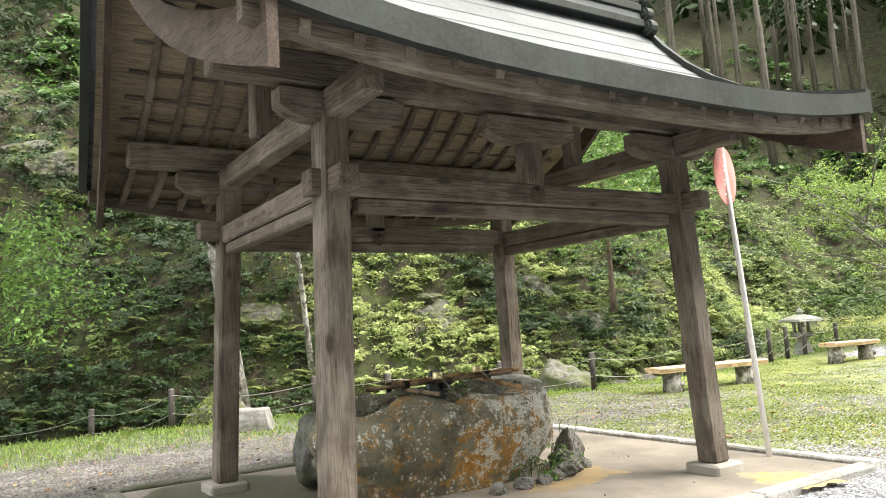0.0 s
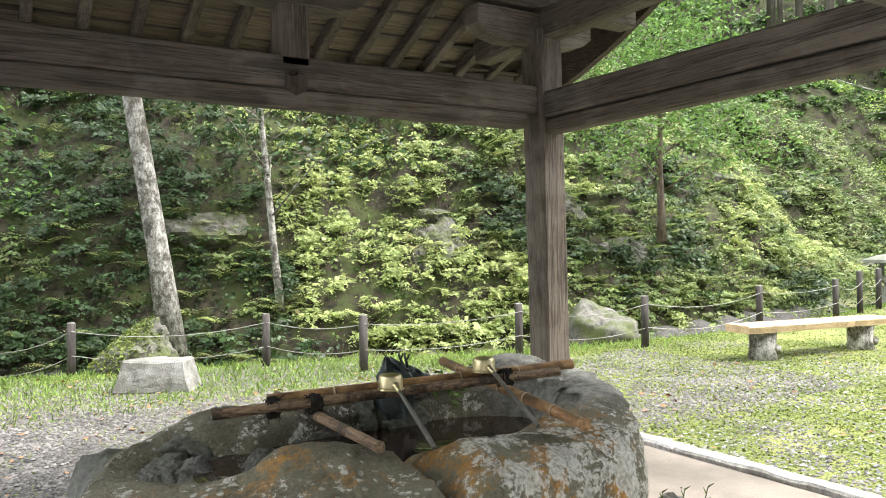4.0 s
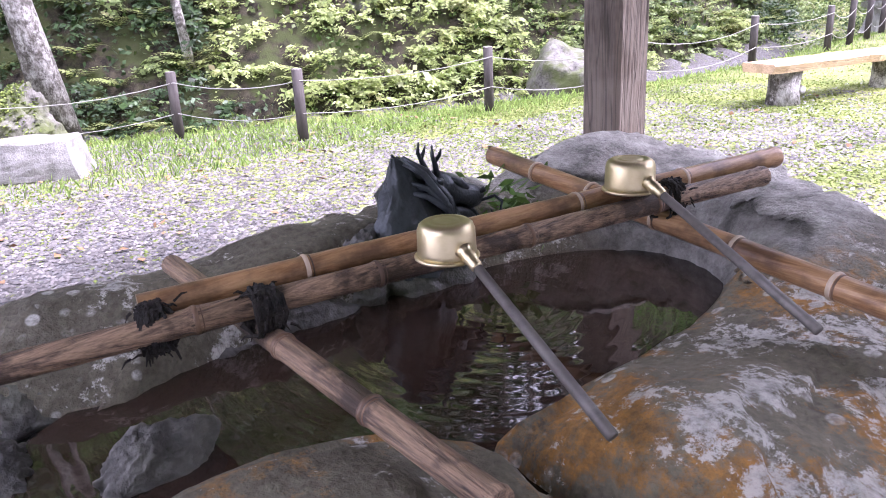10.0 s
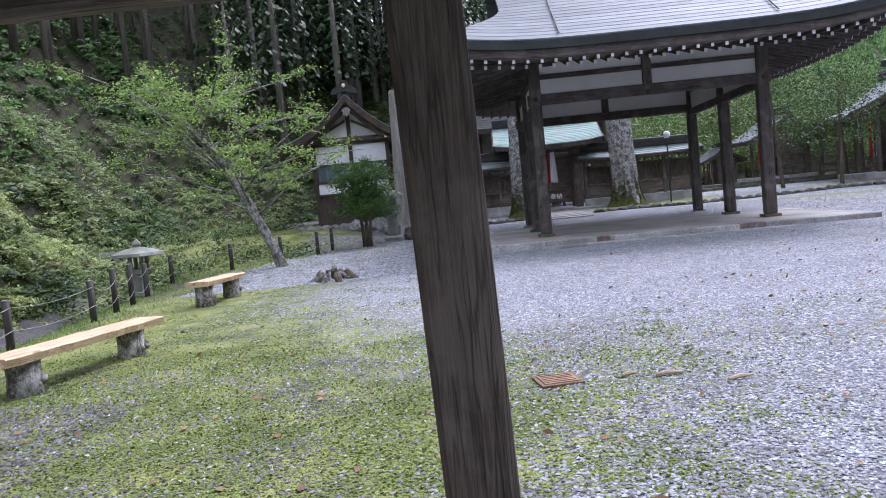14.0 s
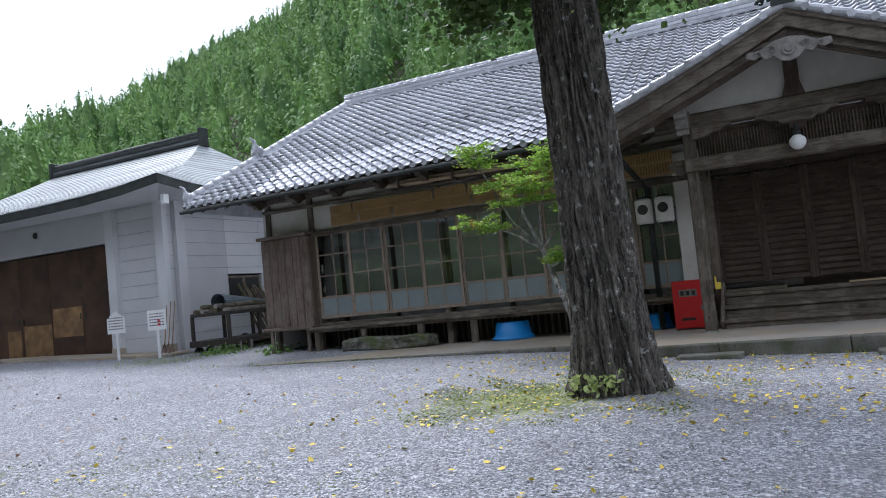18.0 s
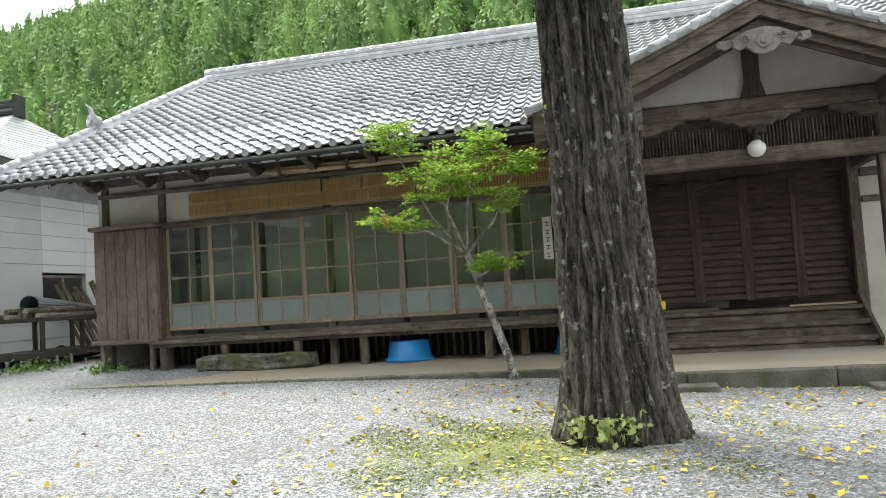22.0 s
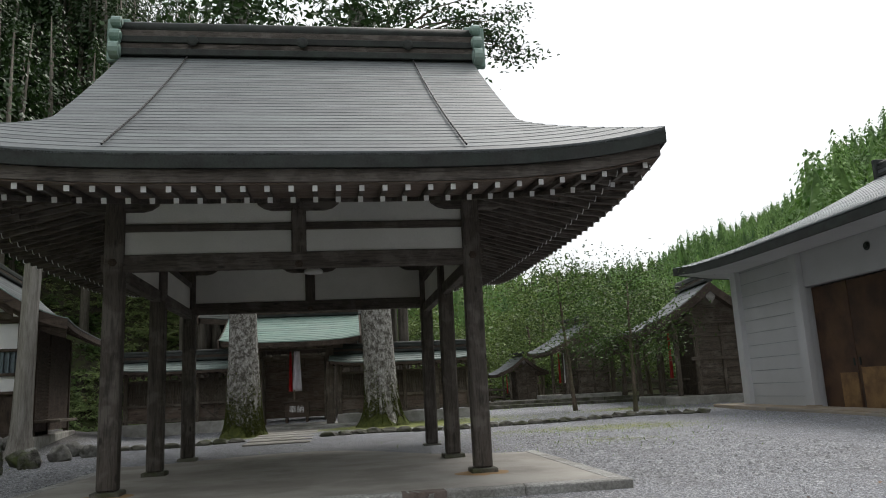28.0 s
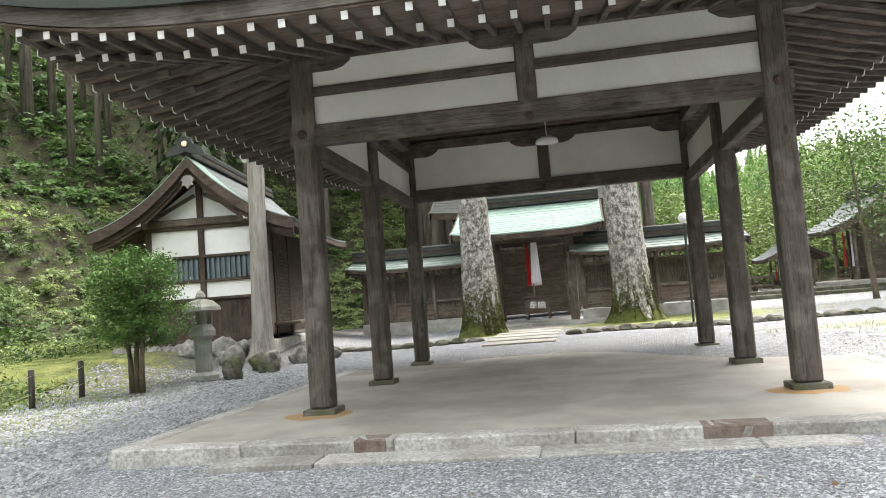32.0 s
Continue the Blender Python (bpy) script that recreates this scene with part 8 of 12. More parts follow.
bm = bmesh.new()
prism(bm, [(-2.7, 3.6), (2.7, 3.6), (2.7, 3.72), (1.6, 4.16), (0.0, 4.84), (-1.6, 4.16), (-2.7, 3.72)], -0.15, -0.1)
part("plaster_gable", bm, DIRTY, porch, "white plaster gable panel")
for s in (-1, 1):
    # roof of the porch, tile rows down each side
    bm = bmesh.new()
    rows = [[Vector((x, s * 3.2 * (1 - v), porch_z(v) - 0.03)) for x in (-1.15, 4.5)] for v in np.linspace(0, 1, 12)]
    sheet(bm, rows, 0.06)
    part("porch_roof_deck", bm, DARK["x"], porch)
    for x in np.arange(-0.9, 0.9, 0.17):
        bm = bmesh.new()
        beam(bm, (x, s * 3.1, porch_z(0.03) - 0.15), (x, s * 1.3, porch_z(0.594) - 0.15), 0.06, 0.09, 0.006)
        part("rafter", bm, OLD["y"], porch)
    me = tile_mesh(0.27, 0.28)
    for i in range(11):
        v0, v1 = i / 11.0, (i + 1) / 11.0
        p0, p1 = Vector((0, s * 3.2 * (1 - v0), porch_z(v0))), Vector((0, s * 3.2 * (1 - v1), porch_z(v1)))
        xd = (p1 - p0).normalized()
        yd = Vector((1, 0, 0))
        zd = xd.cross(yd) if s < 0 else yd.cross(xd)
        zd = zd if zd.z > 0 else -zd
        for j in range(12):
            m = Matrix((xd, yd, zd)).transposed().to_4x4()
            m.translation = p0 + Vector((-1.0 + 0.27 * j, 0, 0.012))
            piece("roof_tile", me, porch, m)
        # verge tile with its rolled edge
        bm = bmesh.new()
        tube(bm, [p0 + Vector((-1.16, 0, 0.06)), p1 + Vector((-1.16, 0, 0.045))], [0.075, 0.065], 10)
        part("verge_tile", bm, KAWARA, porch, smooth=False)
        bm = bmesh.new()
        tube(bm, [p0 + Vector((-1.27, 0, 0.03)), p0 + Vector((-1.0, 0, 0.05))], 0.06, 12)
        part("verge_end_tile", bm, KAWARA, porch)
    for x0, w0, d0, h0, nm in ((-1.14, 0.07, 0.03, 0.3, "bargeboard"), (-1.06, 0.06, 0.32, 0.12, "inner_bargeboard"), (-0.99, 0.05, 0.43, 0.09, "bargeboard_strip"), (-1.18, 0.03, 0.03, 0.07, "bargeboard_fillet")):
        bm = bmesh.new()
        fr = []
        for v in np.linspace(0, 1, 14):
            y, z = s * 3.15 * (1 - v), porch_z(v) - d0 + 0.02 * (1 - v)
            hh = h0 * (1 - 0.12 * v)
            fr.append([bm.verts.new((x0 + p, y, z - q)) for p, q in ((0, 0), (w0, 0), (w0, hh), (0, hh))])
        for p, q in zip(fr, fr[1:]):
            for k in range(4):
                bm.faces.new((p[k], p[(k + 1) % 4], q[(k + 1) % 4], q[k]))
        bm.faces.new(fr[0])
        bm.faces.new(fr[-1])
        bmesh.ops.recalc_face_normals(bm, faces=bm.faces[:])
        part(nm, bm, DARK["y"] if "strip" in nm else OLD["y"], porch)
tile_ridge(porch, (-1.2, 0, 4.95), (4.2, 0, 4.95), 0.26, 0.22)
bm = bmesh.new()
prism(bm, [(-0.17, 0.0), (0.17, 0.0), (0.16, 0.14), (0.1, 0.25), (0.06, 0.37), (0.0, 0.41), (-0.06, 0.37), (-0.1, 0.25), (-0.16, 0.14)], -1.25, -1.13)
bm.transform(Matrix.Translation((0, 0, 4.98)))
ret = part("ridge_end_tile", bm, EDGE, porch, "dark round-crested ridge-end tile")
bm = bmesh.new()
lathe(bm, [(0.0, 0.05), (0.05, 0.045), (0.06, 0.02), (0.085, 0.03), (0.1, 0.0)], 18)
bm.transform(Matrix.Translation((-1.25, 0, 5.2)) @ Matrix.Rotation(radians(-90), 4, "Y"))
part("crest", bm, EDGE, ret, smooth=True)
for s in (-1, 1):
    for yc, zc, rc in ((0.2, 5.1, 0.075), (0.31, 5.06, 0.06), (0.14, 5.27, 0.05)):
        bm = bmesh.new()
        tube(bm, [(-1.22, s * (yc + rc * (1 - 0.11 * j) * math.cos(0.75 * j)), zc + rc * (1 - 0.11 * j) * math.sin(0.75 * j)) for j in range(9)], [0.034] + [0.03 - 0.002 * j for j in range(8)], 7)
        part("scroll", bm, EDGE, ret, smooth=True)

bm = bmesh.new()
prism(bm, [(0, 0.2), (0.22, 0.16), (0.4, 0.06), (0.58, 0.07), (0.6, -0.02), (0.48, -0.06), (0.4, -0.02), (0.32, -0.09), (0.22, -0.05), (0.12, -0.14), (0, -0.17),
           (-0.12, -0.14), (-0.22, -0.05), (-0.32, -0.09), (-0.4, -0.02), (-0.48, -0.06), (-0.6, -0.02), (-0.58, 0.07), (-0.4, 0.06), (-0.22, 0.16)], -1.22, -1.16)
bm.transform(Matrix.Translation((0, 0, 4.28)))
pend = part("gable_pendant", bm, GREYWOOD, porch, "pale carved gable pendant")
bm = bmesh.new()
lathe(bm, [(0.0, 0.05), (0.04, 0.05), (0.05, 0.03), (0.09, 0.03), (0.1, 0.0)], 12)
bm.transform(Matrix.Translation((-1.22, 0, 4.28)) @ Matrix.Rotation(radians(-90), 4, "Y"))
part("rosette", bm, GREYWOOD, pend)
for s in (-1, 1):
    bm = bmesh.new()
    tube(bm, [(-1.25, s * 0.24 + 0.05 * math.cos(u), 4.33 + 0.045 * math.sin(u)) for u in np.linspace(0, 5, 10)], 0.018, 7)
    tube(bm, [(-1.25, s * 0.43 + 0.04 * math.cos(u), 4.28 + 0.04 * math.sin(u)) for u in np.linspace(0, 5, 10)], 0.015, 7)
    part("carved_scroll", bm, GREYWOOD, pend)
for nm, pts, r_ in (("downpipe", [(15.92, 6.1, 4.2), (15.98, 5.95, 4.12), (16.1, 5.86, 3.8), (16.35, 5.75, 3.5), (16.9, 5.6, 3.2), (17.36, 5.55, 3.05), (17.36, 5.55, 0.3)], 0.055),
                    ("downpipe", [(15.6, -0.45, 4.0), (15.8, -0.3, 3.6), (15.95, 0.1, 3.38), (16.0, 0.5, 3.3), (16.0, 0.85, 3.16), (16.0, 0.92, 2.9), (16.0, 0.92, 0.3)], 0.06)):
    bm = bmesh.new()
    tube(bm, pts, r_, 10)
    solid(nm, bm, EDGE, "dark metal rainwater downpipe with bends", "downpipe", group="downpipes of the office", smooth=True)
sl_ = thing("porch_floodlight", "small outdoor spot lamp under the porch eave", "lamp", Matrix.Translation((15.3, -0.05, 3.62)))
bm = bmesh.new()
lathe(bm, [(0.0, 0.0), (0.05, 0.0), (0.06, 0.1), (0.09, 0.18), (0.08, 0.2), (0.0, 0.17)], 14)
bm.transform(Matrix.Rotation(radians(150), 4, "X"))
part("bulb", bm, WHITE, sl_, smooth=True)
bm = bmesh.new()
tube(bm, [(0, 0, 0), (0, 0.02, 0.3)], 0.03, 8)
part("holder", bm, RED, sl_)
# louvred doors and steps
for k in range(4):
    dr = thing("louvred_door", "dark wooden sliding door with horizontal louvres", "door", Matrix.Translation((17.5, GYC - 1.6 + 0.8 * k, 1.05)), group="entrance doors")
    for c, s_ in (((0, 0.04, 1.03), (0.05, 0.08, 2.06)), ((0, 0.76, 1.03), (0.05, 0.08, 2.06))):
        bm = bmesh.new()
        cbox(bm, c, s_)
        part("stile", bm, DARK["z"], dr)
    bm = bmesh.new()
    cbox(bm, (0.03, 0.4, 1.03), (0.02, 0.64, 2.0), None, 0.003)
    part("backing", bm, DARK["y"], dr)
    for j in range(18):
        bm = bmesh.new()
        cbox(bm, (0, 0.4, 0.06 + 0.114 * j), (0.035, 0.64, 0.075), Matrix.Rotation(radians(18), 3, "Y"), 0.005)
        part("louvre", bm, DARK["y"], dr)
for k, (x, z) in enumerate(((17.25, 0.88), (16.95, 0.66), (16.65, 0.44))):
    bm = bmesh.new()
    cbox(bm, (x, GYC, z), (0.42, 3.1, 0.07), None, 0.01)
    cbox(bm, (x - 0.15, GYC, z - 0.12), (0.04, 3.06, 0.14), None, 0.01)
    solid("entrance_step", bm, OLD["y"], "worn wooden entrance step", "step", group="entrance steps")
for sy in (-1, 1):
    bm = bmesh.new()
    beam(bm, (16.45, GYC + sy * 1.58, 0.36), (17.4, GYC + sy * 1.58, 1.06), 0.06, 0.2, 0.008)
    solid("stair_stringer", bm, OLD["x"], "sloping side board of the entrance steps", "board", group="entrance step sides")
bm = bmesh.new()
beam(bm, (17.2, GYC - 1.5, 0.94), (17.15, GYC - 0.5, 0.94), 0.06, 0.03, 0.006)
solid("loose_lath", bm, PALEW, "pale wooden lath lying on the entrance step", "lath")
for y, nm in ((GYC - 1.66, "a"), (GYC + 1.66, "b")):
    bm = bmesh.new()
    cbox(bm, (17.5, y + (0.35 if nm == "b" else -0.35), 2.0), (0.1, 0.55, 3.4), None, 0.004)
    solid("wall_panel", bm, DIRTY, "white plaster panel beside the entrance", "wall", "structure")
bm = bmesh.new()
cbox(bm, (17.56, GYC, 3.45), (0.08, 3.3, 0.6), None, 0.004)
solid("wall_over_door", bm, DARK["y"], "dark timber wall above the entrance doors", "wall", "structure")
bm = bmesh.new()
cbox(bm, (17.55, -3.6, 2.0), (0.1, 9.0, 4.0), None, 0.004)
solid("wall_south", bm, DIRTY, "white plaster office wall", "wall", "structure")
for z in (2.58, 3.02, 3.75):
    bm = bmesh.new()
    beam(bm, (17.46, 1.0, z), (17.46, -1.2, z), 0.12, 0.14 if z > 3 else 0.1)
    solid("wall_beam", bm, OLD["y"], "weathered horizontal wall beam", "beam", "structure")
for k in range(2):
    y = 0.1 - 0.83 * k
    sh = thing("louvred_shutter", "dark wooden louvred wall panel beside the entrance", "shutter", Matrix.Translation((17.44, y, 0.33)), group="shutters beside the entrance")
    for c, s_ in (((0, 0.4, 1.08), (0.06, 0.05, 2.16)), ((0, -0.4, 1.08), (0.06, 0.05, 2.16)), ((0, 0, 0.05), (0.06, 0.75, 0.1)), ((0, 0, 2.1), (0.06, 0.75, 0.1))):
        bm = bmesh.new()
        cbox(bm, c, s_)
        part("frame", bm, DARK["z"], sh)
    bm = bmesh.new()
    cbox(bm, (0.035, 0, 1.08), (0.02, 0.8, 2.1), None, 0.003)
    part("backing", bm, DARK["y"], sh)
    for j in range(17):
        bm = bmesh.new()
        cbox(bm, (0, 0, 0.17 + 0.115 * j), (0.03, 0.74, 0.078), Matrix.Rotation(radians(16), 3, "Y"), 0.004)
        part("louvre", bm, DARK["y"], sh)
bm = bmesh.new()
cbox(bm, (17.0, -1.3, 2.1), (0.9, 0.12, 3.8), None, 0.005)
solid("wing_wall", bm, DIRTY, "plaster end wall of the projecting office wing", "wall", "structure")
lampo = thing("porch_lamp", "white globe lamp under the porch beam", "lamp", Matrix.Translation((15.75, 2.81, 3.3)))
bm = bmesh.new()
lathe(bm, [(0.0, -0.13), (0.07, -0.11), (0.12, -0.05), (0.13, 0.0), (0.12, 0.05), (0.07, 0.1), (0.05, 0.12)], 20)
part("globe", bm, WHITE, lampo, smooth=True)
bm = bmesh.new()
lathe(bm, [(0.06, 0.11), (0.06, 0.16), (0.03, 0.2), (0.03, 0.3)], 14)
part("fitting", bm, EDGE, lampo)
apron = thing("office_apron", "concrete apron with a mossy stone edge before the office", "pavement", kind="structure")
bm = bmesh.new()
cbox(bm, (17.6, 11.7, 0.2), (5.0, 12.6, 0.22), None, 0.01)
part("slab", bm, CONCRETE, apron)
bm = bmesh.new()
cbox(bm, (17.1, -2.4, 0.2), (6.0, 15.6, 0.22), None, 0.01)
part("slab", bm, CONCRETE, apron)
kerb_run(apron, (14.0, 5.4, 0.195), (14.0, -10, 0.195), 11, 0.22, 0.24, MOSSY, 21)
kerb_run(apron, (14.11, 5.44, 0.195), (15.0, 5.44, 0.195), 1, 0.18, 0.24, MOSSY, 23)
for x, y, w_, l_ in ((13.7, 4.3, 0.34, 0.9), (13.66, 1.6, 0.36, 1.2), (13.72, -0.3, 0.3, 0.8), (13.6, -2.2, 0.34, 1.0)):
    bm = bmesh.new()
    cbox(bm, (0, 0, 0), (w_, l_, 0.09), None, 0.025)
    solid("paving_stone", bm, MOSSY, "flat worn stone set in the gravel before the porch", "paving stone", m=Matrix.Translation(at(x, y, 0.02)), group="flat stones before the porch")
kerb_run(apron, (15.06, 18, 0.19), (15.06, 5.55, 0.19), 9, 0.16, 0.24, MOSSY, 22)

# ---- white storehouse ----
SX, SY0, SY1, SZ = 18.9, 20.0, 32.3, 0.38
store = thing("storehouse", "white-walled storehouse with tall rusty doors and copper roof", "storehouse", Matrix.Translation((SX, SY0, SZ)))
SH = 4.75
for y0, y1 in ((0, 2.3), (8.65, SY1 - SY0)):
    bm = bmesh.new()
    cbox(bm, (0.15, (y0 + y1) / 2, SH / 2), (0.3, y1 - y0, SH), None, 0.01)
    part("front_wall", bm, WALLW, store)
bm = bmesh.new()
cbox(bm, (0.15, 5.475, (3.68 + SH) / 2), (0.3, 6.35, SH - 3.68), None, 0.01)
part("front_wall", bm, WALLW, store)
for y in (0.05, 8.75, 2.15, SY1 - SY0 - 0.1):
    bm = bmesh.new()
    cbox(bm, (-0.08, y, SH / 2 - 0.02), (0.2, 0.36, SH - 0.06), None, 0.01)
    part("pilaster", bm, WALLW, store)
    bm = bmesh.new()
    cbox(bm, (-0.08, y, 0.18), (0.24, 0.4, 0.4), None, 0.01)
    part("pilaster_base", bm, CONCRETE, store)
for x in (0.5, 8.0):
    bm = bmesh.new()
    cbox(bm, (x, -0.06, SH / 2 - 0.02), (0.36, 0.2, SH - 0.06), None, 0.01)
    part("pilaster", bm, WALLW, store)
for x0, x1, z0, z1 in ((0, 2.6, 0, SH), (4.3, 8.6, 0, SH), (2.6, 4.3, 0, 1.2), (2.6, 4.3, 2.4, SH)):
    bm = bmesh.new()
    cbox(bm, ((x0 + x1) / 2, 0.15, (z0 + z1) / 2), (x1 - x0, 0.28, z1 - z0), None, 0.006)
    part("side_wall", bm, WALLW, store)
for z in np.arange(0.62, SH, 0.4):
    bm = bmesh.new()
    cbox(bm, (4.3, 0.006, z), (8.5, 0.014, 0.012), None, 0.002)
    if not 1.1 < z < 2.45:
        part("wall_joint", bm, FROST, store)
    else:
        bm.free()
    for y0, y1 in ((0.3, 1.95), (8.95, 12.0)):
        bm = bmesh.new()
        cbox(bm, (-0.002, (y0 + y1) / 2, z), (0.014, y1 - y0, 0.012), None, 0.002)
        part("wall_joint", bm, FROST, store)
bm = bmesh.new()
cbox(bm, (8.6, 6.2, SH / 2), (0.2, 12.3, SH), None, 0.01)
part("rear_wall", bm, WALLW, store)
bm = bmesh.new()
cbox(bm, (4.3, SY1 - SY0, SH / 2), (8.6, 0.2, SH), None, 0.01)
part("far_wall", bm, WALLW, store)
for k in range(4):
    bm = bmesh.new()
    y = 2.42 + 1.53 * k
    cbox(bm, (0.2, y + 0.765, 1.83), (0.06, 1.51, 3.62), None, 0.008)
    dd = part("steel_door", bm, RUST, store, "tall rust-brown sheet-steel door")
    bm = bmesh.new()
    cbox(bm, (0.16, y + (1.4 if k % 2 == 0 else 0.11), 1.5), (0.03, 0.05, 0.2), None, 0.006)
    part("door_pull", bm, EDGE, dd)
    for yo, zo, w_, h_ in ((), ((0.75, 1.35, 1.4, 0.95),), ((0.7, 0.72, 1.4, 1.25),), ((0.4, 0.65, 0.7, 1.15),))[k]:
        bm = bmesh.new()
        cbox(bm, (0.163, y + yo, zo), (0.012, w_, h_), None, 0.004)
        part("wooden_patch", bm, PLYW, dd, "worn yellowish plywood patch")
bm = bmesh.new()
cbox(bm, (3.45, 0.12, 1.8), (1.6, 0.06, 1.1), None, 0.006)
wn_ = part("side_window", bm, OLD["x"], store, "dark wooden window in the side wall")
for x in (3.05, 3.85):
    bm = bmesh.new()
    cbox(bm, (x, 0.085, 1.8), (0.66, 0.012, 0.94), None, 0.002)
    part("pane", bm, BLACK, wn_)
bm = bmesh.new()
cbox(bm, (4.0, 6.2, -0.2), (9.6, 13.2, 0.5), None, 0.03)
part("plinth", bm, CONCRETE, store)
# hipped copper roof, courses round all four sides
SE, SR = 4.86, 7.4


def store_ring(v):
    """Half sizes and height of the roof from the eave (0) to the ridge (1)."""
    c = 0.68 * v + 0.32 * v * v
    return 5.75 * (1 - v) + 0.01, 7.6 - (7.6 - 3.9) * v, SE + (SR - SE) * c


for k in range(22):
    for side in range(4):
        bm = bmesh.new()
        rows = []
        for v, up in ((k / 22, 0.015), (min(1, (k + 1.06) / 22), 0)):
            a, b, z = store_ring(v)
            row = []
            for u in np.linspace(-1, 1, 11):
                lift = 0.26 * abs(u) ** 4 * (1 - v) ** 3
                p = ((-a, u * b), (a, u * b), (u * a, -b), (u * a, b))[side]
                row.append(Vector((4.25 + p[0], 6.15 + p[1], z + up + lift)))
            rows.append(row)
        sheet(bm, rows, 0.035)
        part("roof_course", bm, PANELW, store)
for side in range(4):
    bm = bmesh.new()
    fr, fs_ = [], []
    for u in np.linspace(-1, 1, 11):
        lift = 0.26 * abs(u) ** 4
        a, b, z = store_ring(0)
        o = ((-a, u * b), (a, u * b), (u * a, -b), (u * a, b))[side]
        i = ((-a + 1.4, u * (b - 1.4)), (a - 1.4, u * (b - 1.4)), (u * (a - 1.4), -b + 1.4), (u * (a - 1.4), b - 1.4))[side]
        e2 = ((-a + 0.07, u * (b - 0.07)), (a - 0.07, u * (b - 0.07)), (u * (a - 0.07), -b + 0.07), (u * (a - 0.07), b - 0.07))[side]
        fr.append([bm.verts.new((4.25 + p[0], 6.15 + p[1], zz)) for p, zz in ((e2, z - 0.235 + lift), (e2, z - 0.01 + lift), (i, z + 0.3), (i, z - 0.2))])
        fs_.append([(4.25 + p[0], 6.15 + p[1], zz) for p, zz in ((o, z - 0.25 + lift), (o, z + 0.005 + lift), (e2, z + 0.005 + lift), (e2, z - 0.25 + lift))])
    for a, b in zip(fr, fr[1:]):
        for k in range(4):
            bm.faces.new((a[k], a[(k + 1) % 4], b[(k + 1) % 4], b[k]))
    bm.faces.new(fr[0])
    bm.faces.new(fr[-1][::-1])
    part("eave_soffit", bm, WALLW, store, "white plastered soffit")
    bm = bmesh.new()
    fr = [[bm.verts.new(p) for p in q] for q in fs_]
    for a, b in zip(fr, fr[1:]):
        for k in range(4):
            bm.faces.new((a[k], a[(k + 1) % 4], b[(k + 1) % 4], b[k]))
    bm.faces.new(fr[0])
    bm.faces.new(fr[-1][::-1])
    part("eave_fascia", bm, EDGE, store)
ridge_cap(store, (4.25, 2.1, SR - 0.05), (4.25, 10.2, SR - 0.05), 0.36, 0.34, 3, EDGE, COPPER)
for y in (2.1, 10.2):
    bm = bmesh.new()
    cbox(bm, (4.25, y, SR + 0.2), (0.42, 0.14, 0.7), None, 0.04)
    part("ridge_end", bm, EDGE, store)
bm = bmesh.new()
cbox(bm, (0, 0, 0), (0.2, 0.16, 0.28), None, 0.02)
solid("eave_light", bm, WHITE, "white square lamp under the storehouse eave", "lamp", m=Matrix.Translation((18.0, 18.95, 4.88)))

def store_g(y):
    return float(G(SX - 0.9, SY0 + y)) - SZ


kerb_run(store, (-0.85, -0.7, store_g(-0.7) - 0.03), (-0.85, 13.0, store_g(13.0) - 0.03), 9, 0.2, 0.26, CONCRETE, 31)
bm = bmesh.new()
sheet(bm, [[Vector((-0.75, y, store_g(y) + 0.085)), Vector((0.0, y, store_g(y) + 0.1))] for y in np.linspace(-0.7, 13.0, 12)], 0.06)
part("apron", bm, CONCRETE, store, "narrow concrete apron along the storehouse")
bm = bmesh.new()
lathe(bm, [(0.0, 0.05), (0.05, 0.05), (0.06, 0.02), (0.1, 0.03), (0.11, 0.0)], 14)
bm.transform(Matrix.Translation((-0.02, 5.75, 4.32)) @ Matrix.Rotation(radians(-90), 4, "Y"))
part("crest_boss", bm, EDGE, store, "dark round crest over the doors")

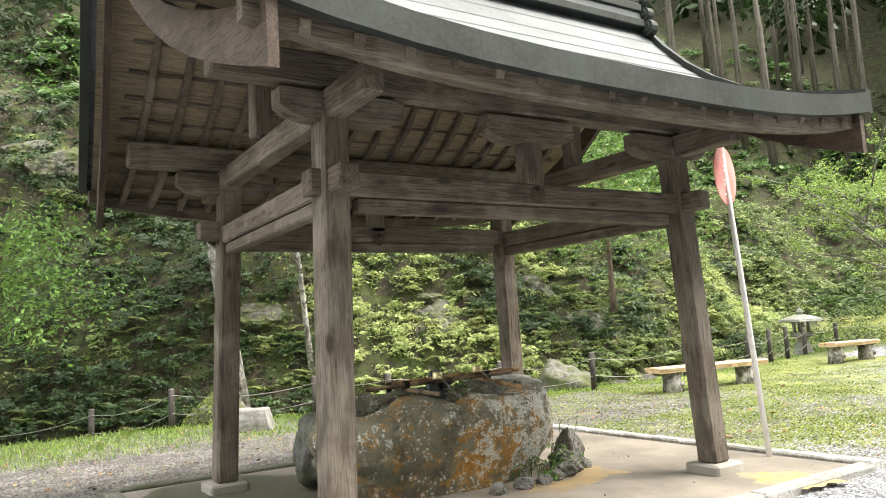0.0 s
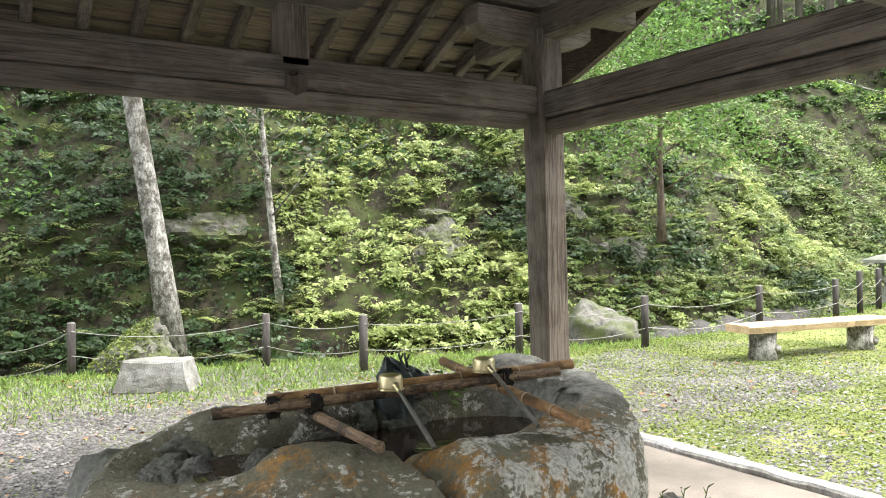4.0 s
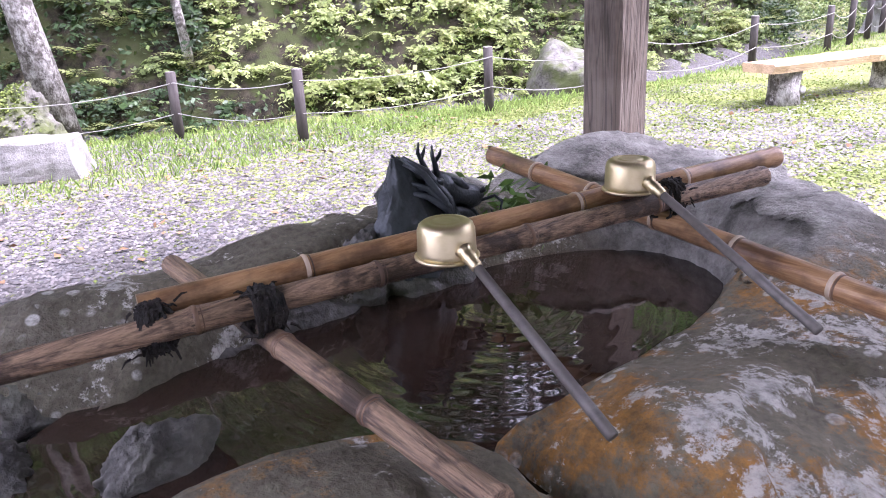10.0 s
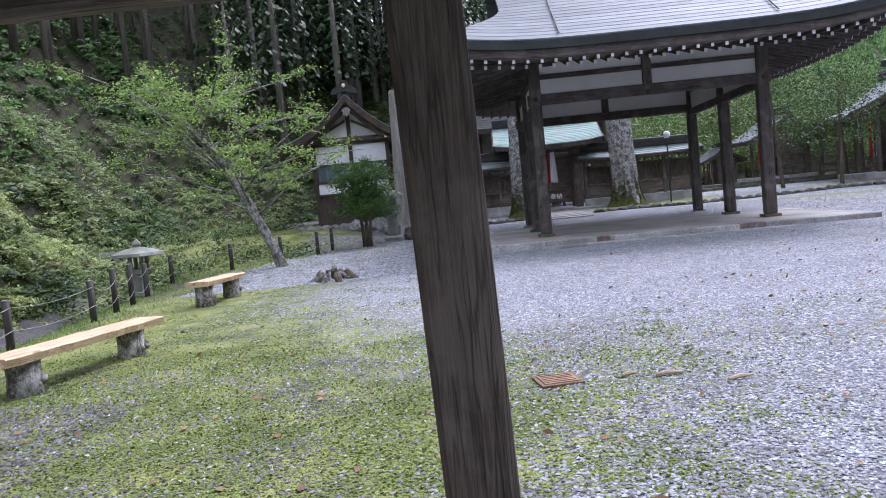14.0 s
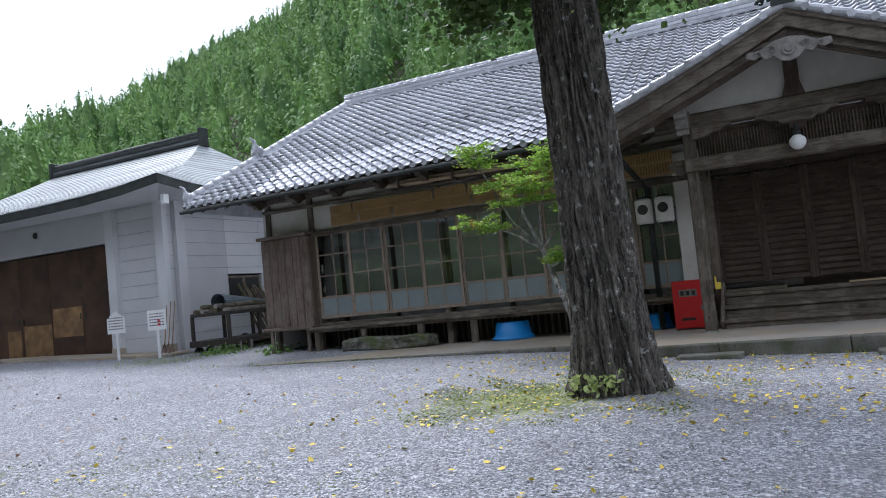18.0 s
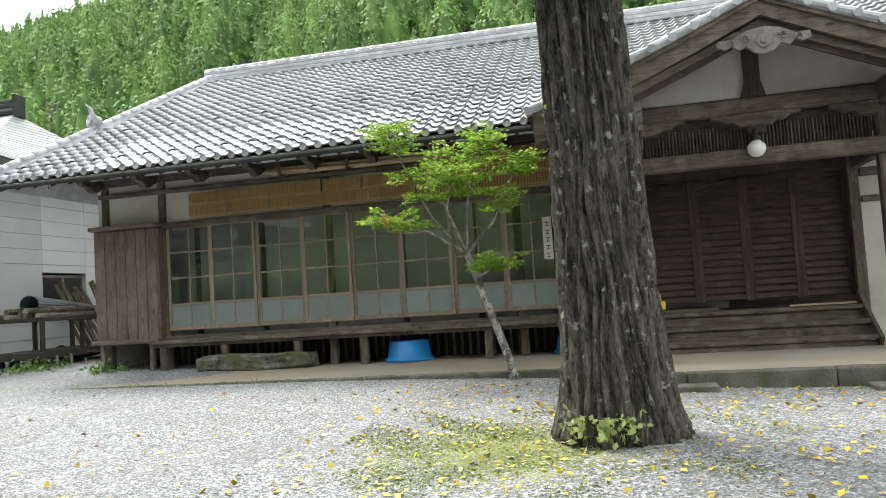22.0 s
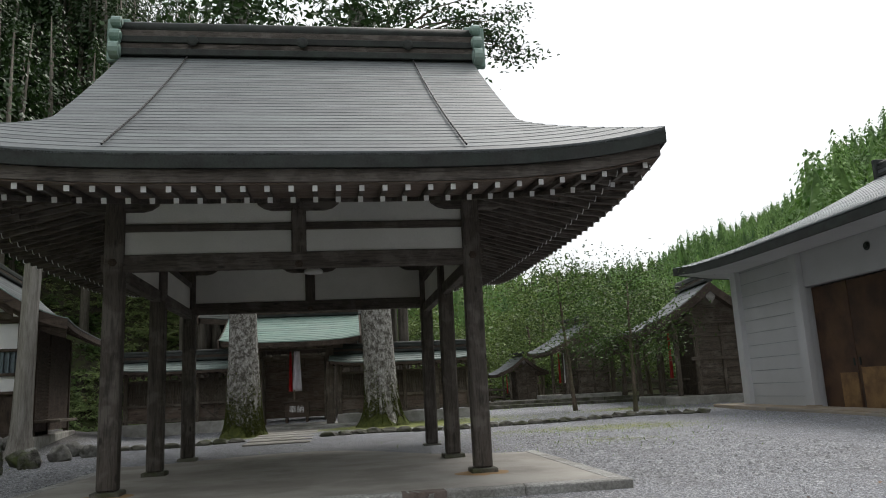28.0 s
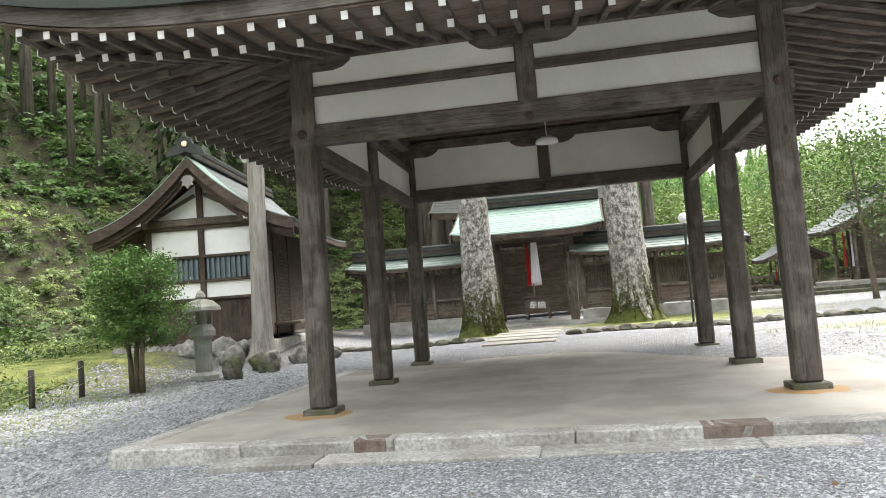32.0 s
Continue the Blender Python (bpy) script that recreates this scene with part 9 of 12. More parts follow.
# ---- trees of the court ----
def ginkgo():
    th = thing("ginkgo_tree", "old ginkgo with deeply furrowed bark and green crown", "tree", Matrix.Translation((10.95, 5.0, 0.2)))
    bm = bmesh.new()
    rings = []
    NR, NA = 190, 230
    for k in range(NR):
        f = k / (NR - 1)
        z = -0.1 + 9.0 * f ** 1.5
        r0 = 0.455 * (1 - 0.36 * f) + 0.13 * math.exp(-max(z, 0) / 0.3)
        ring = []
        for j in range(NA):
            a = 2 * math.pi * j / NA
            d = Vector((math.cos(a), math.sin(a), 0))
            w1 = noise.noise(Vector((d.x * 3, d.y * 3, z * 1.3)))
            a2 = a + 0.16 * w1 + 0.06 * z
            e = Vector((math.cos(a2), math.sin(a2), 0))
            n1 = abs(noise.noise(Vector((e.x * 6.5, e.y * 6.5, z * 0.55))))
            n2 = abs(noise.noise(Vector((e.x * 15, e.y * 15, z * 1.6 + 7))))
            fur = min(n1 * 3.2, 1.0) * 0.75 + min(n2 * 3.0, 1.0) * 0.35
            r = r0 * (0.82 + 0.23 * fur + 0.06 * noise.noise(Vector((d.x * 1.5, d.y * 1.5, z * 0.5 + 3))) + 0.025 * noise.noise(Vector((d.x * 24, d.y * 24, z * 9))))
            r += 0.09 * math.exp(-max(z, 0) / 0.2) * noise.noise(d * 2.5)
            ring.append(bm.verts.new((d.x * r - 0.035 * z, d.y * r + 0.02 * z, z)))
        rings.append(ring)
    for p, q in zip(rings, rings[1:]):
        for j in range(NA):
            bm.faces.new((p[j], p[(j + 1) % NA], q[(j + 1) % NA], q[j]))
    part("trunk", bm, GINKGO, th, smooth=True)
    r = np.random.default_rng(3)
    bm = bmesh.new()
    cs = []
    for k in range(40):
        z = 5.2 + 0.055 * k
        a = k * 2.4
        ln = 2.0 * r.uniform(0.7, 1.15)
        p = Vector((-0.035 * z, 0.02 * z, z))
        q1, q2 = p + Vector((math.cos(a) * ln * 0.5, math.sin(a) * ln * 0.5, 0.3)), p + Vector((math.cos(a) * ln, math.sin(a) * ln, -0.25))
        tube(bm, [p, q1, q2], [0.07, 0.045, 0.012], 7)
        for c in (q1, q2, q1.lerp(q2, 0.5)):
            cs.append(np.array(c) + r.normal(size=(620, 3)) * (0.34, 0.34, 0.2))
    part("limbs", bm, BARK, th, smooth=True)
    v, f = leaf_cloud(np.concatenate(cs), 0.055, r, 0.3, 0.85)
    ob = new("crown", faces_mesh("crown", v, f, LEAF))
    ob.parent = th
    # shoots with leaves up the trunk and at its foot
    cs = []
    for k in range(16):
        a, z = 2.6 + r.uniform(-1.6, 0.9), r.uniform(2.2, 4.3)
        cs.append(np.array((0.38 * math.cos(a), 0.38 * math.sin(a), z)) + r.normal(size=(7, 3)) * 0.05)
    for k in range(9):
        a = r.uniform(2.3, 3.7)
        cs.append(np.array((0.6 * math.cos(a), 0.6 * math.sin(a), 0.12)) + r.normal(size=(16, 3)) * 0.07)
    v, f = leaf_cloud(np.concatenate(cs), 0.034, r, 0.2, 0.7)
    ob = new("shoots", faces_mesh("shoots", v, f, LEAFY))
    ob.parent = th
    tagged(ob, kind="stuff")


ginkgo()


def old_trunk(x, y, r0, height, lean, seed, label):
    th = thing("old_cedar", label, "tree", Matrix.Translation((x, y, float(court_height(np.array([x]), np.array([y]))[0]))))
    bm = bmesh.new()
    rings = []
    for k in range(26):
        f = k / 25
        z = -0.15 + height * f * f
        rr = r0 * (1 - 0.45 * f) + r0 * 0.4 * math.exp(-z / 0.35)
        ring = []
        for j in range(40):
            a = 2 * math.pi * j / 40
            d = Vector((math.cos(a), math.sin(a), 0))
            r = rr * (1 + 0.1 * noise.noise(Vector((d.x * 2, d.y * 2, z * 0.4 + seed))) + 0.05 * noise.noise(Vector((d.x * 6, d.y * 6, z + seed))))
            r += 0.3 * r0 * math.exp(-max(z, 0) / 0.35) * noise.noise(d * 2.2 + Vector((seed, 0, 0)))
            ring.append(bm.verts.new((d.x * r + lean[0] * z, d.y * r + lean[1] * z, z)))
        rings.append(ring)
    for a, b in zip(rings, rings[1:]):
        for j in range(40):
            bm.faces.new((a[j], a[(j + 1) % 40], b[(j + 1) % 40], b[j]))
    part("trunk", bm, PALEBARK, th, smooth=True)
    bm = bmesh.new()
    sl2 = []
    for k in range(9):
        ring = []
        for j in range(40):
            a = 2 * math.pi * j / 40
            d = Vector((math.cos(a), math.sin(a), 0))
            top = 0.3 + 0.4 * noise.noise(d * 1.6 + Vector((seed * 3, 0, 0))) + 0.2 * noise.noise(d * 7)
            z = -0.1 + (max(top, 0.1) + 0.1) * k / 8
            rr = r0 * (1 - 0.45 * math.sqrt(max(z + 0.15, 0) / height)) + r0 * 0.4 * math.exp(-z / 0.35)
            q = rr * (1 + 0.1 * noise.noise(Vector((d.x * 2, d.y * 2, z * 0.4 + seed))) + 0.05 * noise.noise(Vector((d.x * 6, d.y * 6, z + seed))))
            q += 0.3 * r0 * math.exp(-max(z, 0) / 0.35) * noise.noise(d * 2.2 + Vector((seed, 0, 0))) + 0.03 * (1 - k / 8) + (0.012 if k < 8 else -0.03) + 0.02 * noise.noise(Vector((d.x * 9, d.y * 9, z * 9)))
            ring.append(bm.verts.new((d.x * q + lean[0] * z, d.y * q + lean[1] * z, z)))
        sl2.append(ring)
    for a, b in zip(sl2, sl2[1:]):
        for j in range(40):
            bm.faces.new((a[j], a[(j + 1) % 40], b[(j + 1) % 40], b[j]))
    part("moss_sleeve", bm, MOSS, th, "green moss over the roots", smooth=True)
    r = np.random.default_rng(seed)
    # tufts of moss that climb the bark, thinning out upwards
    cs = []
    while len(cs) < 15000:
        a, z = r.uniform(0, 6.28), r.exponential(0.42)
        d = Vector((math.cos(a), math.sin(a), 0))
        side = noise.noise(d * 1.3 + Vector((seed * 2.0, 4, 0)))
        if z > 4 or noise.noise(Vector((d.x * 5, d.y * 5, z * 1.6 + seed))) + 0.5 * noise.noise(Vector((d.x * 14, d.y * 14, z * 5))) + 1.4 * side < 0.42 * z - 0.5:
            continue
        rr = r0 * (1 - 0.45 * math.sqrt((z + 0.15) / height)) + r0 * 0.4 * math.exp(-z / 0.35)
        q = rr * (1 + 0.1 * noise.noise(Vector((d.x * 2, d.y * 2, z * 0.4 + seed))) + 0.05 * noise.noise(Vector((d.x * 6, d.y * 6, z + seed))))
        q += 0.3 * r0 * math.exp(-z / 0.35) * noise.noise(d * 2.2 + Vector((seed, 0, 0))) + 0.008
        cs.append((d.x * q + lean[0] * z, d.y * q + lean[1] * z, z))
    v, f = leaf_cloud(np.array(cs), 0.024, r, 0.0, 0.7)
    ob = new("climbing_moss", faces_mesh("climbing_moss", v, f, MOSS))
    ob.parent = th
    cs = [np.array((lean[0] * z + math.cos(a) * s, lean[1] * z + math.sin(a) * s, z)) + r.normal(size=(160, 3)) * (0.8, 0.8, 0.4)
          for z, a, s in ((height * (0.62 + 0.38 * u), 9 * u * 6.28, 3.6 * (1.1 - u)) for u in np.linspace(0, 1, 26))]
    v, f = leaf_cloud(np.concatenate(cs), 0.14, r, 0.2)
    ob = new("crown", faces_mesh("crown", v, f, LEAFD))
    ob.parent = th


def high_branches():
    """Leafy branch ends that show over the hall's ridge."""
    r = np.random.default_rng(29)
    th = thing("overhanging_branch", "dark leafy branches of a tall tree behind the worship hall", "branches", Matrix.Translation((7.0, 34.0, 0.6)))
    bm = bmesh.new()
    cs = []
    for k in range(24):
        q = Vector((1.2 + 5.0 * (k / 23) + r.uniform(-0.4, 0.4), r.uniform(-1.5, 1.5), 13.2 + r.uniform(-0.3, 1.6)))
        p = Vector((-0.35, 0.0, 12.6 + 0.03 * k))
        m_ = p.lerp(q, 0.6) + Vector((0, 0, 0.4))
        tube(bm, [p, m_, q], [0.05, 0.03, 0.008], 6)
        for g in (0.55, 0.7, 0.85, 1.0):
            cs.append(np.array(m_.lerp(q, g)) + r.normal(size=(34, 3)) * (0.28, 0.28, 0.16))
    part("limbs", bm, BARK, th)
    v, f = leaf_cloud(np.concatenate(cs), 0.085, r, 0.35, 0.5)
    ob = new("leaves", faces_mesh("leaves", v, f, LEAFD))
    ob.parent = th


old_trunk(2.7, 32.9, 0.55, 15, (-0.01, 0), 2, "old pale-barked tree with mossy roots before the gate")
old_trunk(7.0, 34.0, 0.62, 15, (-0.03, 0), 5, "old pale-barked tree with mossy roots beside the gate")
high_branches()

bm = bmesh.new()
rings = []
for k in range(16):
    z = 5.0 * k / 15
    rr = 0.22 - 0.035 * z / 5 + 0.3 * math.exp(-z / 0.3)
    rings.append([bm.verts.new((rr * math.cos(a) * (1 + 0.12 * noise.noise(Vector((math.cos(a) * 3, math.sin(a) * 3, z)))) + 0.02 * z, rr * math.sin(a), z)) for a in np.linspace(0, 2 * math.pi, 24, endpoint=False)])
for a, b in zip(rings, rings[1:]):
    for j in range(24):
        bm.faces.new((a[j], a[(j + 1) % 24], b[(j + 1) % 24], b[j]))
dead = thing("sawn_trunk", "tall grey sawn-off dead trunk", "dead tree", Matrix.Translation((-1.75, 27.9, 0.45)))
part("trunk", bm, SAWN, dead, smooth=True)
bm = bmesh.new()
tube(bm, [(0.1, 0, 4.94), (0.1, 0, 5.02)], [0.19, 0.17], 20)
part("cut_face", bm, PALEW, dead, "pale sawn top")

def maple(base):
    """A small maple: a leaning forked stem with flat sprays of leaves, and red tips."""
    r = np.random.default_rng(4)
    th = thing("maple_tree", "small maple with yellow-green and reddish leaves", "tree", Matrix.Translation(base))
    bm = bmesh.new()
    fork = Vector((0.12, 0.6, 1.85))
    tube(bm, [(0, 0, -0.1), (0.0, 0.05, 0.25), (0.04, 0.3, 1.0), fork], [0.085, 0.06, 0.052, 0.045], 10)
    tips = []
    for ends in (((-0.1, 1.05, 2.4), (-0.2, 1.45, 3.3), (-0.25, 1.6, 3.75)), ((0.0, 0.55, 2.5), (-0.1, 0.35, 3.1), (-0.1, 0.2, 3.5)), ((-0.15, 1.1, 2.2), (-0.25, 1.7, 2.4)), ((0.2, 0.2, 2.3), (0.2, -0.1, 2.9), (0.2, -0.3, 3.2)),
                 ((-0.1, 0.3, 1.55), (-0.2, 0.1, 1.7)), ((0.1, 0.95, 2.7), (0.2, 0.9, 3.4)), ((-0.2, 0.8, 2.5), (-0.5, 0.6, 3.0))):
        pts = [fork if ends[0][2] > 1.6 else Vector((0.09, 0.5, 1.5))] + [Vector(e) for e in ends]
        tube(bm, pts, [0.03 - 0.024 * k / (len(pts) - 1) for k in range(len(pts))], 7)
        for a_, b_ in zip(pts[1:], pts[2:]):
            tips += [(a_.lerp(b_, f), 0.8) for f in (0.35, 0.7)]
        tips.append((pts[-1], 1.0))
    part("trunk", bm, PALEBARK, th, smooth=True)
    cs, tw = [], bmesh.new()
    for p, k_ in tips:
        for j in range(9):
            a_ = j * 0.7 + r.uniform(0, 0.6)
            q = p + Vector((math.cos(a_), math.sin(a_), r.uniform(-0.15, 0.35))) * 0.42 * k_ * r.uniform(0.5, 1.1)
            tube(tw, [p, p.lerp(q, 0.5) + Vector((0, 0, 0.02)), q], [0.006, 0.004, 0.002], 4)
            for f in (0.35, 0.6, 0.8, 1.0, 1.1):
                cs.append(np.array(p.lerp(q, f)) + r.normal(size=(8, 3)) * (0.06, 0.06, 0.018))
    part("twigs", tw, BARK, th)
    v, f = leaf_cloud(np.concatenate(cs), 0.034, r, 0.72, 0.5)
    ob = new("crown", faces_mesh("crown", v, f, MAPLE))
    ob.parent = th


maple((14.9, 6.45, 0.2))
def bushy_evergreen(base):
    """Two bare stems under a dense, uneven head of small leaves."""
    r = np.random.default_rng(9)
    th = thing("shrub_tree", "small leafy evergreen beside the stone lantern", "tree", Matrix.Translation(base))
    cs = []
    for sx, lean in ((-0.1, (-0.3, 0.05)), (0.09, (0.28, -0.1)), (0.0, (0.02, 0.2))):
        bm = bmesh.new()
        top = Vector((sx + lean[0], lean[1], 2.2))
        tube(bm, [(sx, 0, -0.1), (sx * 1.2, 0, 0.5), (sx + lean[0] * 0.5, lean[1] * 0.5, 1.3), top], [0.06, 0.045, 0.032, 0.012], 8)
        part("stem", bm, BARK, th, smooth=True)
        bm = bmesh.new()
        for k in range(34):
            f = 0.25 + 0.75 * k / 33
            p = Vector((sx, 0, 0.2)).lerp(top, f)
            a_ = k * 2.4
            ln = (0.62 - 0.42 * f) * r.uniform(0.75, 1.35) + 0.16
            q = p + Vector((math.cos(a_) * ln, math.sin(a_) * ln, 0.28 * r.uniform(0.2, 1.2)))
            tube(bm, [p, q], [0.008, 0.003], 4)
            for g in (0.45, 0.7, 0.9, 1.05):
                cs.append(np.array(p.lerp(q, g)) + r.normal(size=(42, 3)) * (0.085, 0.085, 0.06))
        part("branches", bm, BARK, th)
    v, f = leaf_cloud(np.concatenate(cs), 0.03, r, 0.3, 0.5)
    ob = new("crown", faces_mesh("crown", v, f, SHRUBL))
    ob.parent = th


bushy_evergreen((-2.35, 23.9, 0.5))



# crown, mostly out of view, enlarged to shade the slope below
tree("birch_like_tree", "slender tree with pale patchy bark", (-8.25, 3.25, 0.0), 12, 0.15, PALEBARK, LEAFD, 12, (-0.2, -1.5), 22, 0.52, 4.3, 17000, 0.09)
tree("thin_tree", "thin dark-leaved sapling on the bank", (-9.9, 5.35, 0.3), 9, 0.055, PALEBARK, LEAFD, 15, (-0.3, -0.7), 18, 0.18, 2.1, 6500, 0.06)
def leaning_tree(base):
    """A leaning forked tree with long, thinly leaved branches."""
    r = np.random.default_rng(18)
    th = thing("leaning_tree", "thin leaning tree with sparse green leaves", "tree", Matrix.Translation(base))
    bm = bmesh.new()
    stem = [Vector(p) for p in ((0.1, 0, -0.15), (-0.1, 0, 0.5), (-0.6, -0.1, 1.7), (-1.2, -0.3, 2.9), (-1.9, -0.5, 3.8))]
    tube(bm, stem, [0.15, 0.12, 0.105, 0.09, 0.06], 12)
    cs = []
    for k in range(26):
        f = 0.42 + 0.58 * (k / 25)
        u = f * 4
        i = min(int(u), 3)
        p = stem[i].lerp(stem[i + 1], u - i)
        a_ = k * 2.39
        ln = r.uniform(1.5, 3.2)
        out = Vector((math.cos(a_), 0.75 * math.sin(a_), r.uniform(0.15, 0.75)))
        q1, q2 = p + out * ln * 0.5 + Vector((0, 0, 0.2)), p + out * ln
        tube(bm, [p, q1, q2], [0.035, 0.02, 0.006], 6)
        for j in range(9):
            c = q1.lerp(q2, r.uniform(-0.6, 1.05))
            e = c + Vector((r.uniform(-0.6, 0.6), r.uniform(-0.6, 0.6), r.uniform(-0.1, 0.45)))
            tube(bm, [c, e], [0.007, 0.003], 4)
            for g in (0.3, 0.55, 0.8, 1.0):
                cs.append(np.array(c.lerp(e, g)) + r.normal(size=(11, 3)) * (0.11, 0.11, 0.04))
    part("trunk", bm, PALEBARK, th, smooth=True)
    v, f = leaf_cloud(np.concatenate(cs), 0.04, r, 0.6, 0.5)
    ob = new("crown", faces_mesh("crown", v, f, GRASS))
    ob.parent = th


leaning_tree((-3.75, 19.6, 0.25))
tree("pine_sapling", "feathery green conifer on the slope", (-7.9, 12.4, 1.6), 4.2, 0.07, BARK, PINE, 21, (0, 0), 14, 0.2, 2.2, 8000, 0.05)
tree("young_maple", "small bright green maple by the stream", (-10.2, -0.6, 0.0), 3.4, 0.05, BARK, PINE, 24, (0.1, 0.2), 12, 0.3, 2.0, 5000, 0.05)


# ---- far woods ----
def conifers(spots, name, label, material, seed, tufts=34, grow=1.0):
    """Conical evergreens made of many drooping sprays."""
    r = np.random.default_rng(seed)
    vs, fs, n0 = [], [], 0
    for x, y, z, h, w_, *many in spots:
        n = many[0] if many else tufts
        f = r.uniform(0, 1, n) ** 0.8
        a = r.uniform(0, 2 * np.pi, n)
        rad = w_ * (1 - f ** 1.3) ** 0.75 * r.uniform(0.72, 1.05, n) * (1 + 0.18 * np.sin(a * 3 + 9 * f))
        c = np.stack([x + rad * np.cos(a), y + rad * np.sin(a), z + h * (0.15 + 0.85 * f)], 1)
        d = np.stack([np.cos(a) * 0.8, np.sin(a) * 0.8, r.uniform(-0.6, 0.25, n)], 1)
        e = np.stack([-np.sin(a), np.cos(a), r.normal(size=n) * 0.4], 1)
        s = (grow * w_ * (0.66 - 0.4 * f) * r.uniform(0.7, 1.3, n) * (62 / n if many else 1) ** 0.4)[:, None]
        up = np.array([[0, 0, 1.0]]) * s * 0.5
        v = np.stack([c - d * s * 0.5 + up, c + e * s * 0.5, c + d * s * 0.6 - up * 0.5, c - e * s * 0.5], 1).reshape(-1, 3)
        vs.append(v)
        fs.append(np.arange(n)[:, None] * 4 + np.array([[0, 1, 2, 3]]) + n0)
        n0 += len(v)
        if many:
            # dense inner crown
            a = np.arange(7) * 2 * np.pi / 7 + r.uniform(0, 6)
            v = np.concatenate([np.stack([x + w_ * k * np.cos(a) * r.uniform(0.8, 1.15, 7), y + w_ * k * np.sin(a) * r.uniform(0.8, 1.15, 7), z + h * q + 0 * a], 1) for k, q in ((0.5, 0.1), (0.45, 0.42), (0.22, 0.68), (0.01, 0.9))])
            j = np.arange(7)
            vs.append(v)
            fs.append(np.concatenate([np.stack([j + 7 * q, (j + 1) % 7 + 7 * q, (j + 1) % 7 + 7 * q + 7, j + 7 * q + 7], 1) for q in range(3)]) + n0)
            n0 += len(v)
    tagged(new(name, faces_mesh(name, np.concatenate(vs), np.concatenate(fs), material)), label, "forest", kind="stuff")


def crest(az):
    """Height of the mountain's skyline, in degrees, by compass angle to the right of +y."""
    return float(np.interp(az, [-30, -5, 8, 22, 32, 42, 52, 62, 75, 90, 110, 130, 150, 180], [6, 6.3, 6.6, 7.4, 10.6, 14.2, 19.6, 24, 26.5, 28.5, 30, 28, 25, 20]))


def mountain_point(az, r):
    e = math.tan(radians(crest(az)))
    f = min(1.0, max(0.0, (r - 42) / 180))
    z = 225 * e * f ** 0.9 + 5 * noise.noise(Vector((az * 0.12, r * 0.02, 0)))
    a = radians(az)
    return Vector((6 + r * math.sin(a), 8 + r * math.cos(a), z - 1.0))


bm = bmesh.new()
sheet(bm, [[mountain_point(az, r) for r in np.concatenate([np.linspace(42, 222, 24), [260, 320]])] for az in np.linspace(-30, 180, 85)])
solid("mountain", bm, HILL, "forested mountain slope beyond the shrine", "mountain", "structure", smooth=True)
r = np.random.default_rng(8)
spots = []
for k in range(4300):
    az, rr = r.uniform(-8, 128), math.sqrt(r.uniform(56 ** 2, 230 ** 2))
    p = mountain_point(az, rr)
    h = r.uniform(6.5, 12.5) * (0.6 if az < 34 else 1)
    spots.append((p.x, p.y, p.z, h, h * r.uniform(0.19, 0.28), 280 if rr < 90 else (170 if rr < 140 else 95)))
conifers(spots, "mountain_forest", "dense dark green cypress forest on the mountain", CEDAR, 9, 62, 0.52)

# cedars on the slope behind the halls
r = np.random.default_rng(31)
spots = []
bm = bmesh.new()
for k in range(130):
    i, d = int(r.integers(132, len(FOOTLINE) - 6)), float(r.uniform(8.0, 24))
    p = hill_point(i, d)
    h = r.uniform(14, 20)
    rr = r.uniform(0.14, 0.24)
    tube(bm, [p - Vector((0, 0, 0.5)), p + Vector((0, 0, h * 0.5)), p + Vector((r.uniform(-0.4, 0.4), 0, h * 0.98))], [rr * 1.2, rr * 0.8, 0.03], 8)
    spots.append((p.x, p.y, p.z + h * 0.5, h * 0.55, 1.9))
for k in range(60):
    x, y = r.uniform(-14, 9), r.uniform(45, 62)
    p, h = Vector((x, y, 1.0 + 0.35 * max(0, y - 46))), r.uniform(15, 21)
    tube(bm, [p - Vector((0, 0, 2)), p + Vector((0, 0, h * 0.5)), p + Vector((0, 0, h * 0.98))], [0.3, 0.2, 0.03], 8)
    spots.append((p.x, p.y, p.z + h * 0.25, h * 0.78, 2.6))
solid("cedar_trunks", bm, CEDARBARK, "tall straight cedar trunks on the slope", "forest", "stuff", smooth=True)
conifers(spots, "cedar_crowns", "dark green crowns of the slope cedars", LEAFD, 32, 640, 0.19)
r = np.random.default_rng(37)
spots = []
for k in range(260):
    p = hill_point(int(r.integers(112, len(FOOTLINE) - 2)), float(r.uniform(22, 47)))
    spots.append((p.x, p.y, p.z - 1.0, r.uniform(11, 17), 2.6))
conifers(spots, "upper_cedars", "dense dark cedars high on the slope", LEAFD, 38, 210, 0.42)
# leafy wood beyond the small shrines
r = np.random.default_rng(41)
vs, fs, n0 = [], [], 0
bm = bmesh.new()
for k in range(70):
    x, y = r.uniform(8, 48), r.uniform(48, 76)
    h = r.uniform(3.8, 7.6)
    z = float(G(x, y))
    tube(bm, [(x, y, z - 0.2), (x + r.uniform(-0.5, 0.5), y, z + h * 0.7)], [0.16, 0.05], 6)
    for j in range(16):
        c = np.array((x, y, z + h * r.uniform(0.3, 0.95))) + r.normal(size=3) * (1.6, 1.6, 0.3)
        v, f = leaf_cloud(c + r.normal(size=(190, 3)) * (0.62, 0.62, 0.3), 0.11, r, 0.5)
        vs.append(v)
        fs.append(f + n0)
        n0 += len(v)
solid("wood_trunks", bm, BARK, "thin trunks of the wood beyond the small shrines", "forest", "stuff")
